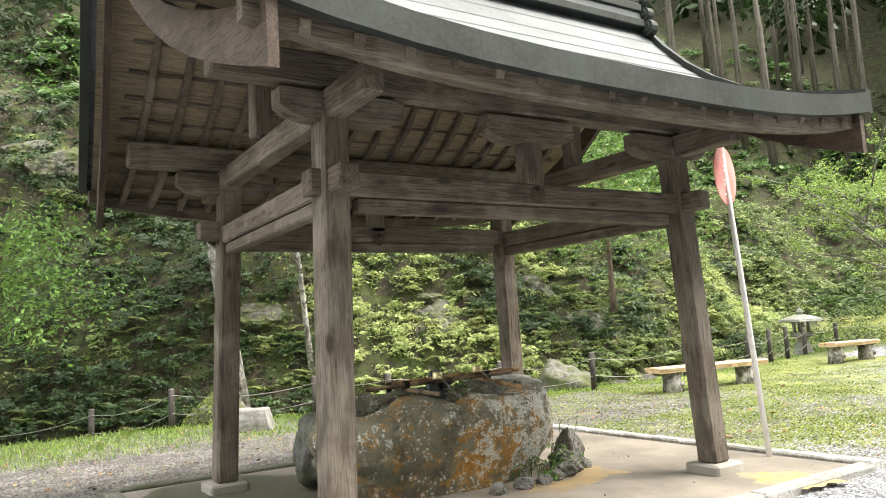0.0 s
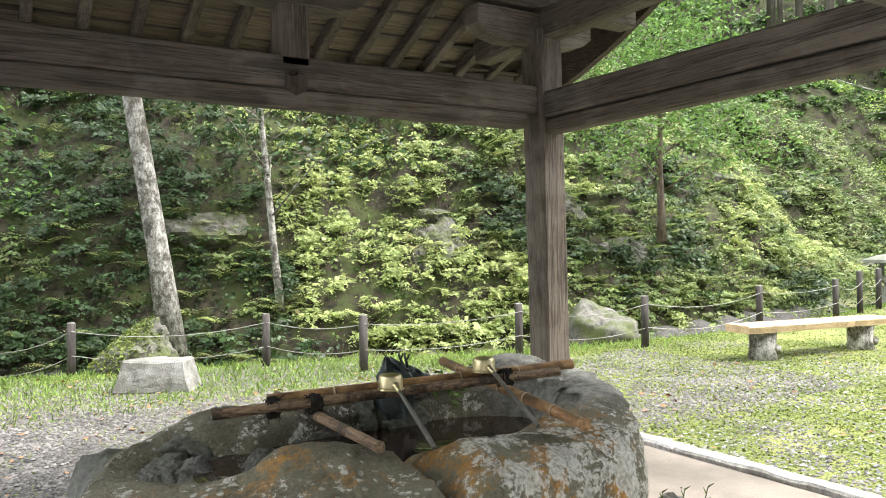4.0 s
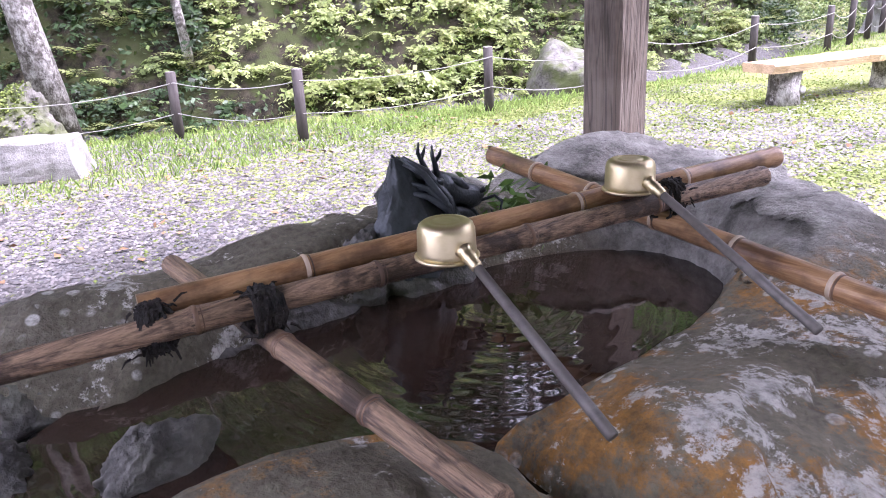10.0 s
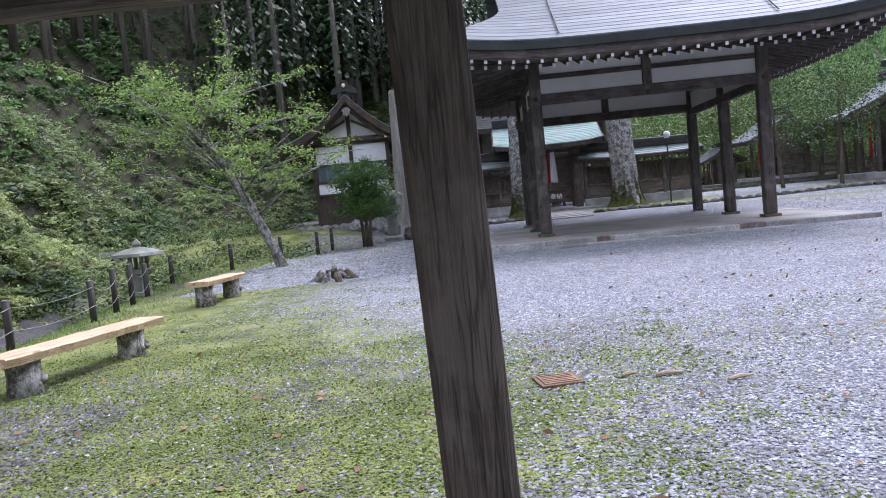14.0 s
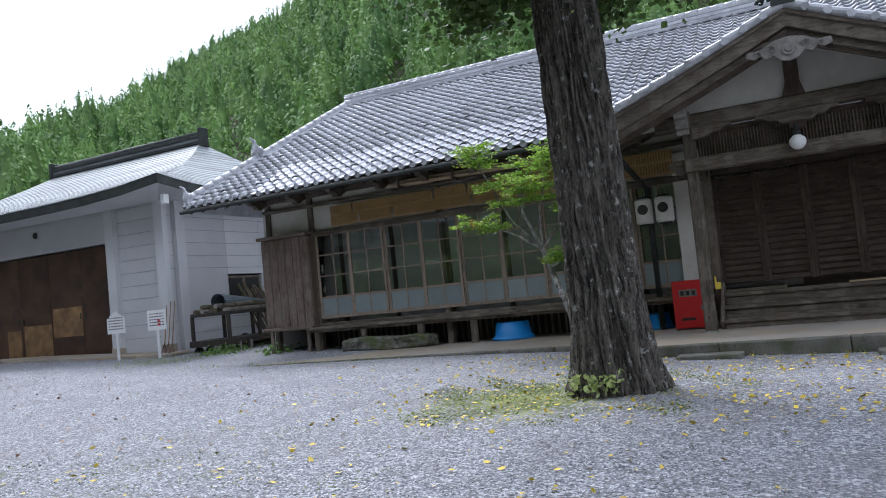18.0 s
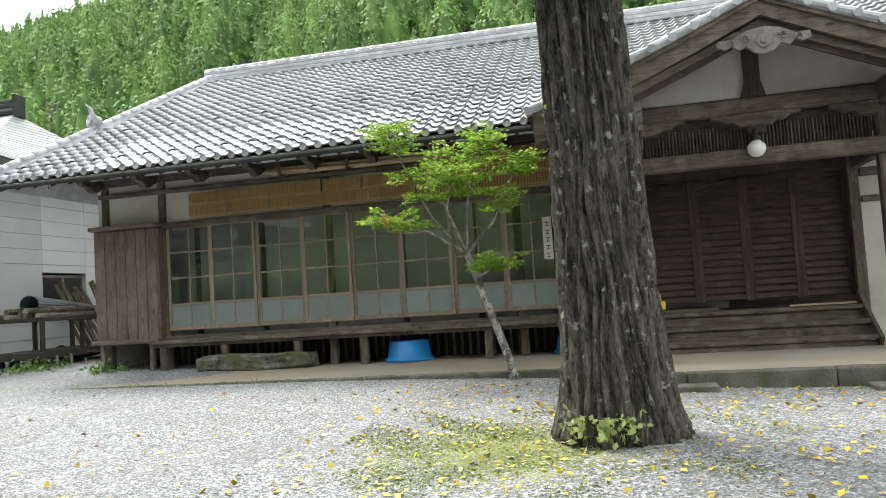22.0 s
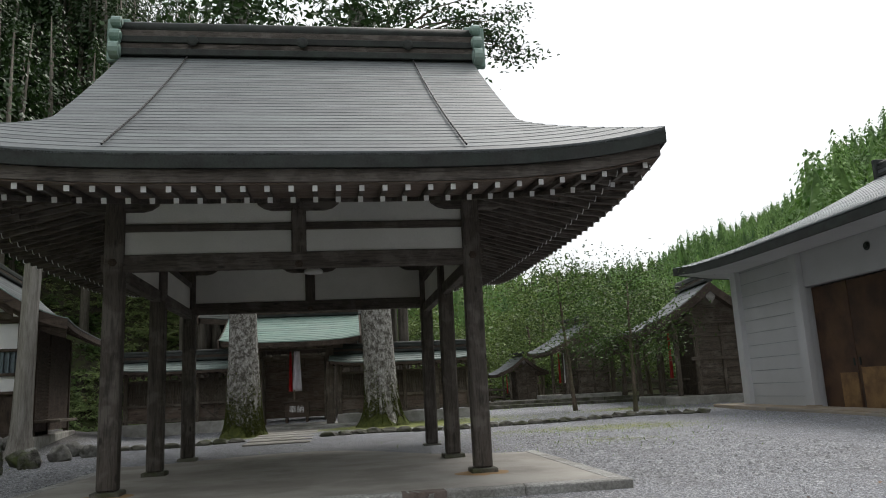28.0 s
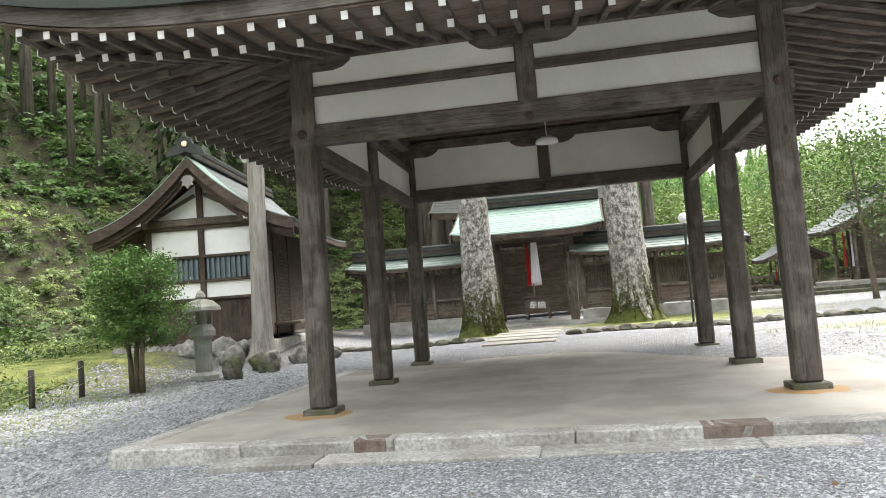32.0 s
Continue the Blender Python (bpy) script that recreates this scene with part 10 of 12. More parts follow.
tagged(new("leafy_wood", faces_mesh("leafy_wood", np.concatenate(vs), np.concatenate(fs), WOODL)), "leafy green wood beyond the small shrines", "forest", kind="stuff")

tree("slender_tree", "slender dark-leaved tree before the small shrines", (15.1, 32.6, 0.5), 4.6, 0.07, BARK, LEAF, 71, (0.2, 0.3), 14, 0.35, 2.0, 5200, 0.055)
tree("slender_tree", "slender dark-leaved tree before the small shrines", (14.2, 36.2, 0.5), 5.4, 0.08, BARK, LEAF, 72, (-0.3, 0.2), 14, 0.35, 2.4, 5200, 0.06)
tree("slender_tree", "slender dark-leaved tree before the small shrines", (19.0, 40.6, 0.5), 4.4, 0.08, BARK, LEAF, 73, (-0.2, 0.2), 14, 0.3, 2.2, 5200, 0.06)
# stone footing and boulders below the gabled hall
rr = random.Random(33)
wall_ = thing("retaining_stones", "rounded grey stones set along the bank below the gabled hall", "stone edge")
for k in range(26):
    f = (k % 13) / 12
    bm = bmesh.new()
    rough_rock(bm, (-5.3 + 3.5 * f + rr.uniform(-0.05, 0.05), 27.75 + 0.45 * f, 0.62 + 0.3 * (k // 13)), (0.2, 0.18, 0.17), 100 + k, 3, 0.35)
    part("stone", bm, BLOCKG, wall_, smooth=True)
for k, (x, y, s) in enumerate(((-2.0, 26.9, 0.34), (-1.3, 27.3, 0.26), (-0.9, 28.0, 0.3), (-2.5, 27.6, 0.4), (-0.4, 28.7, 0.24), (-1.0, 29.3, 0.3), (-3.3, 27.4, 0.3))):
    bm = bmesh.new()
    rough_rock(bm, (0, 0, 0), (s, s * 0.8, s * 0.9), 140 + k, 4, 0.4, 0, 10)
    solid("boulder", bm, BLOCKG, "grey boulder on the bank by the dead trunk", "boulder", m=Matrix.Translation((x, y, float(court_height(np.array([x]), np.array([y]))[0]) + s * 0.4)), smooth=True, group="boulders on the bank")

# ---- fence along the stream ----
FP = [(-11.2, -2.6), (-10.2, -0.6), (-9.2, 0.9), (-7.9, 1.95), (-6.8, 4.05), (-5.55, 4.8), (-5.2, 6.8), (-4.5, 8.3), (-4.9, 11.2), (-5.0, 13.4), (-5.15, 14.4), (-5.25, 15.2), (-5.55, 16.4), (-6.0, 18.6), (-5.2, 20.3), (-4.3, 21.6), (-3.6, 22.8), (-3.4, 23.8)]
tops = []
for k, (x, y) in enumerate(FP):
    z = float(court_height(np.array([x]), np.array([y]))[0])
    pt = thing("fence_post", "short dark brown fence post with a pale cut top", "fence post", Matrix.Translation((x, y, z)), group="fence posts by the stream")
    h = 0.66 if k not in (10, 11) else 0.75
    bm = bmesh.new()
    tube(bm, [(0, 0, -0.1), (0.004, 0, h * 0.5), (0, 0.004, h)], [0.052, 0.05, 0.05], 12)
    part("shaft", bm, POSTM, pt, smooth=True)
    bm = bmesh.new()
    lathe(bm, [(0.0, h + 0.004), (0.044, h + 0.004), (0.05, h - 0.004)], 12)
    part("cut_top", bm, PALEBARK, pt)
    tops.append(Vector((x, y, z)))
for z in (0.56, 0.26):
    bm = bmesh.new()
    for a, b in zip(tops, tops[1:]):
        pts = [a.lerp(b, f) + Vector((0.05, 0, z - 0.09 * 4 * f * (1 - f) * (1 + 0.3 * math.sin(a.y)))) for f in np.linspace(0, 1, 8)]
        tube(bm, pts, 0.0045, 5)
    solid("fence_rope", bm, GRANITE, "thin grey-white rope strung between the fence posts", "rope", group="fence ropes")


# ---- benches ----
def bench(p, q, seed):
    p, q = Vector(p), Vector(q)
    d = (q - p)
    ln = d.length
    m = Matrix.Translation(p) @ Matrix.Rotation(math.atan2(d.y, d.x), 4, "Z")
    th = thing("bench", "thick pale plank bench on two log stumps", "bench", m, group="benches on the lawn")
    bm = bmesh.new()
    n = 14
    r = random.Random(seed)
    fr = []
    for k in range(n + 1):
        x = ln * k / n
        a, b = 0.19 + 0.02 * r.uniform(-1, 1), 0.19 + 0.02 * r.uniform(-1, 1)
        fr.append([bm.verts.new((x, y, z)) for y, z in ((-a, 0.4), (-a + 0.02, 0.33), (b - 0.02, 0.33), (b, 0.4), (b - 0.015, 0.415), (-a + 0.015, 0.415))])
    for u, v in zip(fr, fr[1:]):
        for k in range(6):
            bm.faces.new((u[k], u[(k + 1) % 6], v[(k + 1) % 6], v[k]))
    bm.faces.new(fr[0])
    bm.faces.new(fr[-1][::-1])
    part("plank", bm, PALE["x"], th)
    for f in (0.16, 0.84):
        bm = bmesh.new()
        tube(bm, [(ln * f, 0, -0.06), (ln * f, 0.01, 0.15), (ln * f, 0, 0.33)], [0.17, 0.14, 0.15], 14)
        rough_rock(bm, (ln * f + 0.1, -0.1, 0.14), (0.05, 0.05, 0.05), seed, 2)
        part("stump_leg", bm, PALEBARK, th, "greyish log stump", smooth=True)


def lantern_house(parent, z0, s):
    for nm, c, sz in (("light_chamber", (0, 0, z0 + 0.13 * s), (0.3 * s, 0.3 * s, 0.26 * s)),):
        for sx in (-1, 1):
            for sy in (-1, 1):
                bm = bmesh.new()
                cbox(bm, (sx * 0.12 * s, sy * 0.12 * s, z0 + 0.13 * s), (0.07 * s, 0.07 * s, 0.26 * s))
                part("chamber_post", bm, LANT, parent)


def stone_lantern(c, label, tall):
    th = thing("stone_lantern", label, "stone lantern", Matrix.Translation(c), group="stone lanterns")
    if tall:
        parts = [("base", [(0.3, 0), (0.3, 0.1), (0.22, 0.16)]), ("shaft", [(0.17, 0.16), (0.16, 0.5), (0.17, 0.78)]), ("platform", [(0.18, 0.78), (0.28, 0.86), (0.28, 0.96), (0.2, 1.08)]), ("roof", [(0.26, 1.33), (0.42, 1.35), (0.4, 1.42), (0.26, 1.53), (0.07, 1.58)]), ("finial", [(0.06, 1.56), (0.1, 1.62), (0.07, 1.7), (0.0, 1.76)])]
        zc = 1.08
    else:
        parts = [("base", [(0.3, 0.0), (0.24, 0.1), (0.16, 0.34), (0.15, 0.42)]), ("platform", [(0.15, 0.42), (0.3, 0.48), (0.3, 0.55), (0.2, 0.57)]), ("roof", [(0.28, 0.82), (0.58, 0.84), (0.56, 0.9), (0.3, 0.98), (0.08, 1.02)]), ("finial", [(0.06, 1.02), (0.09, 1.08), (0.06, 1.14), (0.0, 1.2)])]
        zc = 0.57
    for nm, prof in parts:
        bm = bmesh.new()
        lathe(bm, prof, 6 if nm in ("platform", "roof", "base") else 14)
        part(nm, bm, LANT, th)
    lantern_house(th, zc, 1.0)


bench((-2.95, 8.1, 0.1), (-2.55, 10.25, 0.12), 1)
bench((-3.42, 13.75, 0.17), (-3.26, 15.15, 0.2), 2)
stone_lantern((-5.9, 16.9, 0.15), "low stone snow lantern with a wide roof", False)
stone_lantern((-1.75, 25.2, 0.45), "tall weathered stone lantern", True)

# squared block, boulders by the fence
bm = bmesh.new()
cbox(bm, (0, 0, 0.13), (0.8, 0.44, 0.34), None, 0.02)
bmesh.ops.subdivide_edges(bm, edges=bm.edges[:], cuts=5, use_grid_fill=True)
for v in bm.verts:
    v.co.x *= 1.04 - 0.75 * max(v.co.z, 0)
    v.co.y *= 1.0 - 0.35 * max(v.co.z, 0)
    v.co += Vector((0.03, 0.03, 0.03)) * noise.noise(v.co * 3.5) + Vector((0.012, 0.012, 0.012)) * noise.noise(v.co * 12)
solid("stone_block", bm, BLOCKG, "squared pale granite block on the gravel", "stone block", m=pose(-6.05, 2.62, 0.0, 0, 0, 62))
for c, s, sd, lab in (((-6.4, 9.3, 0.0), (0.85, 0.6, 0.5), 43, "mossy boulder beside the stream"),
                      ((-1.2, 25.3, 0.5), (0.22, 0.2, 0.4), 45, "upright grey stone by the lantern"), ((-0.9, 26.3, 0.5), (0.25, 0.22, 0.3), 47, "grey stone by the lantern"),
                      ((-1.3, 26.8, 0.6), (0.3, 0.25, 0.25), 49, "grey stone by the dead trunk")):
    bm = bmesh.new()
    rough_rock(bm, (0, 0, 0), s, sd, 4, 0.4, 0, 11)
    solid("boulder", bm, CLIFF, lab, "boulder", m=Matrix.Translation(c), smooth=True)

# pointed boulder by the tree, mossy on its back
bm = bmesh.new()
rough_rock(bm, (0, 0, 0), (0.5, 0.56, 0.5), 41, 5, 0.4, 0, 12)
for v in bm.verts:
    up_ = max(0.0, v.co.z + 0.1)
    v.co.x *= 1 - 0.75 * min(1, up_)
    v.co.y = v.co.y * (1 - 0.9 * min(1, up_)) + 0.42 * up_
bld = solid("boulder", bm, CLIFF, "pointed grey boulder with a mossy back by the tree", "boulder", m=Matrix.Translation((-7.75, 2.6, 0.12)))
rm_ = np.random.default_rng(63)
mc = [v.co[:] for v in bld.data.vertices if v.co.z > -0.1 and v.normal.y < 0.15 and v.normal.z > 0.1]
mc = np.array(mc)[rm_.integers(0, len(mc), 2200)] + rm_.normal(size=(2200, 3)) * 0.012
v, f = leaf_cloud(mc, 0.02, rm_, 0.5, 0.7)
mo_ = new("moss", faces_mesh("moss", v, f, MOSSP))
mo_.parent = bld
tagged(mo_, kind="stuff")

# round sign on its pole by the pavilion
sg = thing("round_sign", "faded red round sign on a leaning white pole", "sign", Matrix.Translation((1.36, 4.64, 0.1)))
bm = bmesh.new()
tube(bm, [(0, 0, -0.1), (-0.12, -0.02, 2.0), (-0.16, -0.03, 2.75)], 0.024, 10)
part("pole", bm, WHITE, sg, "white pole, rusty at the foot", smooth=True)
bm = bmesh.new()
lathe(bm, [(0.0, -0.004), (0.26, -0.004), (0.26, 0.004), (0.0, 0.004)], 32)
dm = Matrix.Translation((-0.14, -0.03, 2.4)) @ Matrix.Rotation(radians(17), 4, "Z") @ Matrix.Rotation(radians(90), 4, "Y")
bm.transform(dm)
disc = part("disc", bm, FADED, sg, "faded red round plate")
for k in range(3):
    for sd in (-1, 1):
        bm = bmesh.new()
        for u, w_, h_ in ((0.045, 0.11, 0.016), (0.0, 0.016, 0.1), (-0.045, 0.09, 0.016)):
            cbox(bm, (0.125 * (k - 1) + u, 0, 0.006 * sd), (h_, w_, 0.003), None, 0.0005)
        bm.transform(dm)
        part("character", bm, WHITE, disc, "white worn character")


mh = thing("drain_cover", "small rusty steel drain cover set in the grass", "drain cover", Matrix.Translation(at(1.83, 7.55, 0.0)) @ Matrix.Rotation(radians(12), 4, "Z") @ Matrix.Scale(0.8, 4))
bm = bmesh.new()
cbox(bm, (0, 0, 0.012), (0.4, 0.4, 0.03), None, 0.006)
part("frame", bm, RUSTY, mh)
bm = bmesh.new()
cbox(bm, (0, 0, 0.026), (0.33, 0.33, 0.02), None, 0.004)
pl_ = part("plate", bm, RUSTY, mh)
for k in range(5):
    bm = bmesh.new()
    beam(bm, (-0.14, -0.12 + 0.06 * k, 0.038), (0.14, -0.12 + 0.06 * k, 0.038), 0.014, 0.008, 0.002)
    part("rib", bm, RUSTY, pl_)
stp = thing("tree_stump", "old cut stump with broken roots at the edge of the grass", "stump", Matrix.Translation(at(-1.62, 15.75, 0.0)))
rr = random.Random(12)
for k in range(11):
    a = k * 0.9
    bm = bmesh.new()
    p = Vector((0.42 * math.cos(a) * rr.uniform(0.4, 1.2), 0.3 * math.sin(a) * rr.uniform(0.5, 1.2), 0))
    tube(bm, [p * 1.5 - Vector((0, 0, 0.05)), p + Vector((0, 0, 0.06)), p * 0.7 + Vector((0, 0, rr.uniform(0.1, 0.24)))], [0.05, 0.075, 0.05], 8)
    part("root", bm, PALEBARK if k % 2 else BARK, stp)
for k, (x, y, ln, a) in enumerate(((2.35, 7.5, 0.12, 0.3), (2.62, 7.42, 0.2, 0.1), (3.03, 7.15, 0.2, 0.4), (5.6, 8.0, 0.16, 1.0), (0.4, 5.35, 0.14, 0.6))):
    bm = bmesh.new()
    d = Vector((math.cos(a), math.sin(a), 0)) * ln
    tube(bm, [-d * 0.5, Vector((0, 0.01, 0.004)), d * 0.5], [0.01, 0.016, 0.006], 6)
    solid("bark_scrap", bm, PALEW, "pale curled scrap of bark on the grass", "bark scrap", m=Matrix.Translation(at(x, y, 0.02)), group="scraps of bark")

# things before the office
tub = thing("blue_tub", "blue plastic tub turned upside down under the veranda", "tub", Matrix.Translation((17.6, 8.75, 0.31)), group="blue tubs")
bm = bmesh.new()
lathe(bm, [(0.001, 0.38), (0.34, 0.38), (0.36, 0.36), (0.41, 0.08), (0.46, 0.06), (0.46, 0.0), (0.42, 0.0), (0.34, 0.34), (0.001, 0.35)], 32)
part("bowl", bm, BLUE, tub, smooth=True)
copy_thing(tub, Matrix.Translation((17.7, 5.75, 0.31)) @ Matrix.Scale(0.8, 4))
bm = bmesh.new()
cbox(bm, (0, 0, 0.13), (0.5, 2.3, 0.3), None, 0.05)
bmesh.ops.subdivide_edges(bm, edges=bm.edges[:], cuts=7, use_grid_fill=True)
for v in bm.verts:
    q_ = v.co.copy()
    cut = 0.5 + 0.5 * noise.cell(Vector((q_.y * 3.2, q_.z * 5 + q_.y, 2)))
    v.co += Vector((1, 0.8, 0.7)) * (0.07 * noise.noise(q_ * 2.2) + 0.035 * noise.noise(q_ * 7) + 0.015 * noise.noise(q_ * 19)) + Vector((-0.03 * cut, 0, 0.02 * cut * (q_.z > 0.2)))
    v.co.z -= 0.09 * max(0.0, abs(q_.y) - 0.95) * (q_.z > 0.1) * 3
solid("stepping_stone", bm, CLIFF, "long rough stone step before the veranda", "stone step", m=Matrix.Translation((17.2, 11.6, 0.32)))
hb = thing("hydrant_box", "red steel fire-hose cabinet standing by the porch", "hose cabinet", Matrix.Translation((16.95, 4.92, 0.31)))
for nm, c, s, m_ in (("body", (0, 0, 0.47), (0.3, 0.6, 0.88), RED), ("door_panel", (-0.152, 0, 0.47), (0.012, 0.52, 0.76), RED), ("foot", (0, 0, 0.015), (0.28, 0.58, 0.03), BLACK), ("label_plate", (-0.16, 0.02, 0.68), (0.006, 0.32, 0.13), GREYWOOD), ("label_mark", (-0.165, 0.12, 0.68), (0.004, 0.06, 0.08), INK), ("label_mark", (-0.165, 0.02, 0.68), (0.004, 0.06, 0.08), INK), ("label_mark", (-0.165, -0.08, 0.68), (0.004, 0.06, 0.08), INK), ("vent", (-0.16, 0.05, 0.2), (0.006, 0.24, 0.05), BLACK), ("latch", (-0.165, -0.2, 0.4), (0.02, 0.03, 0.08), STEEL)):
    bm = bmesh.new()
    cbox(bm, c, s)
    part(nm, bm, m_, hb)
tab = thing("name_tablets", "two rows of small yellowish wooden name tablets with dark writing", "tablet board", Matrix.Translation((17.38, 13.0, 3.33)))
for z, y1 in ((-0.015, 8.0), (0.225, 8.0), (0.49, 2.0)):
    bm = bmesh.new()
    cbox(bm, (0.0, -y1 / 2 - (0 if y1 > 3 else 4.9), z), (0.05, y1, 0.022), None, 0.003)
    part("rail", bm, PLAQUE, tab)
bm = bmesh.new()
cbox(bm, (0, 0, 0), (0.014, 0.05, 0.205), None, 0.003)
me_tab = mesh_of("tablet", bm)
me_tab.materials.append(PLAQUE)
wr = bmesh.new()
rr = random.Random(8)
for row, (ya, yb) in enumerate(((0, 8.0), (0, 8.0), (4.9, 6.9))):
    y = ya + 0.03
    while y < yb:
        if rr.random() > 0.04:
            z = 0.105 + 0.243 * row
            piece("tablet", me_tab, tab, Matrix.Translation((-0.02 - 0.004 * rr.random(), -y, z + rr.uniform(-0.004, 0.004))))
            for j in range(4):
                cbox(wr, (-0.0335, -y, z + 0.066 - 0.043 * j), (0.003, 0.016 * rr.uniform(0.7, 1.2), 0.03 * rr.uniform(0.7, 1.0)), None, 0.0005)
        y += 0.054
part("writing", wr, INK, tab, "columns of small dark writing")
rack = thing("pole_rack", "pale bamboo and wooden poles stored on wall brackets", "pole rack", Matrix.Translation((17.3, 9.6, 3.98)))
for k, (x, z, r_, ya, yb) in enumerate(((0.0, 0.0, 0.035, -3.0, 1.6), (-0.09, 0.01, 0.03, -2.2, 1.7), (-0.02, 0.09, 0.03, -1.8, 1.5))):
    bm = bmesh.new()
    tube(bm, [(x, ya, z), (x, (ya + yb) / 2, z - 0.015), (x, yb, z)], r_, 10)
    part("pole", bm, PALEW, rack, smooth=True)
for y in (-2.0, 0.0, 1.35):
    bm = bmesh.new()
    cbox(bm, (-0.03, y, -0.06), (0.3, 0.05, 0.05), None, 0.006)
    cbox(bm, (-0.17, y, 0.02), (0.04, 0.05, 0.2), None, 0.006)
    part("bracket", bm, OLD["x"], rack)
for k in range(11):
    y = 15.3 - 0.88 * k
    bm = bmesh.new()
    tube(bm, [(0, 0, 0.1), (0, 0, 0.0)] + [(0.035 - 0.035 * math.cos(u), 0, -0.035 * math.sin(u)) for u in np.linspace(0.3, 3.6, 7)], 0.007, 6)
    solid("eave_hook", bm, EDGE, "small iron hook hanging under the tiled eave", "hook", m=Matrix.Translation((16.3, y, 4.0)), group="hooks under the eave")
for k, y in enumerate((5.62, 5.24)):
    cl = thing("crest_lantern", "white paper lantern with a dark round crest", "paper lantern", Matrix.Translation((17.2, y, 2.62)), group="lanterns beside the porch")
    bm = bmesh.new()
    lathe(bm, [(0.06, -0.27), (0.12, -0.25)] + [(0.17 + 0.006 * (j % 2), -0.22 + 0.044 * j) for j in range(11)] + [(0.12, 0.25), (0.06, 0.27)], 20)
    part("paper", bm, DIRTY, cl, smooth=True)
    for z in (-0.26, 0.26):
        bm = bmesh.new()
        lathe(bm, [(0.12, z - 0.02), (0.13, z), (0.12, z + 0.02)], 16)
        part("rim", bm, BLACK, cl)
    bm = bmesh.new()
    lathe(bm, [(0.055, 0.012), (0.1, 0.012), (0.1, 0.0), (0.055, 0.0)], 18)
    bm.transform(Matrix.Translation((-0.165, 0, 0.03)) @ Matrix.Rotation(radians(-90), 4, "Y"))
    part("crest", bm, INK, cl)
    bm = bmesh.new()
    tube(bm, [(0, 0, 0.26), (0, 0, 0.42)], 0.006, 5)
    part("hanger", bm, BLACK, cl)
sgn = thing("hanging_sign", "narrow white sign with vertical black characters", "sign", Matrix.Translation((17.36, 6.05, 2.35)))
bm = bmesh.new()
cbox(bm, (0, 0, 0), (0.02, 0.16, 0.75), None, 0.004)
part("board", bm, DIRTY, sgn)
for j in range(5):
    bm = bmesh.new()
    cbox(bm, (-0.012, 0, 0.27 - 0.135 * j), (0.004, 0.09, 0.012), None, 0.001)
    cbox(bm, (-0.012, 0, 0.24 - 0.135 * j), (0.004, 0.012, 0.08), None, 0.001)
    cbox(bm, (-0.012, 0, 0.21 - 0.135 * j), (0.004, 0.07, 0.012), None, 0.001)
    part("character", bm, INK, sgn)
tg = thing("yellow_tag", "yellow plastic tag tied to the porch post", "tag", Matrix.Translation((15.86, 4.3, 1.1)))
bm = bmesh.new()
cbox(bm, (0, 0, 0), (0.03, 0.09, 0.12), None, 0.012)
cbox(bm, (0, 0.03, 0.1), (0.02, 0.03, 0.12), None, 0.006)
part("tag", bm, FALLEN, tg)
bn = thing("tarp_bundle", "crumpled blue tarpaulin on a cardboard box", "bundle", Matrix.Translation((17.0, -0.75, 0.31)))
bm = bmesh.new()
cbox(bm, (0, 0, 0.09), (0.34, 0.42, 0.18), None, 0.01)
part("box", bm, PLAQUE, bn, "brown cardboard box")
bm = bmesh.new()
rough_rock(bm, (0, 0.04, 0.22), (0.22, 0.27, 0.11), 31, 4, 0.5)
part("tarpaulin", bm, BLUE, bn, "crumpled blue plastic sheet")
fx = thing("fire_extinguisher", "red fire extinguisher standing by the wall", "extinguisher", Matrix.Translation((17.05, -1.1, 0.31)))
bm = bmesh.new()
lathe(bm, [(0.001, 0.0), (0.075, 0.0), (0.08, 0.02), (0.08, 0.38), (0.06, 0.44), (0.025, 0.46), (0.025, 0.5), (0.001, 0.5)], 18)
part("cylinder", bm, RED, fx, smooth=True)
bm = bmesh.new()
cbox(bm, (-0.03, 0, 0.53), (0.16, 0.025, 0.03), None, 0.006)
part("lever", bm, BLACK, fx)
bm = bmesh.new()
tube(bm, [(0.02, 0, 0.5), (0.1, 0.02, 0.47), (0.11, 0.03, 0.2)], 0.012, 7)
part("hose", bm, BLACK, fx)


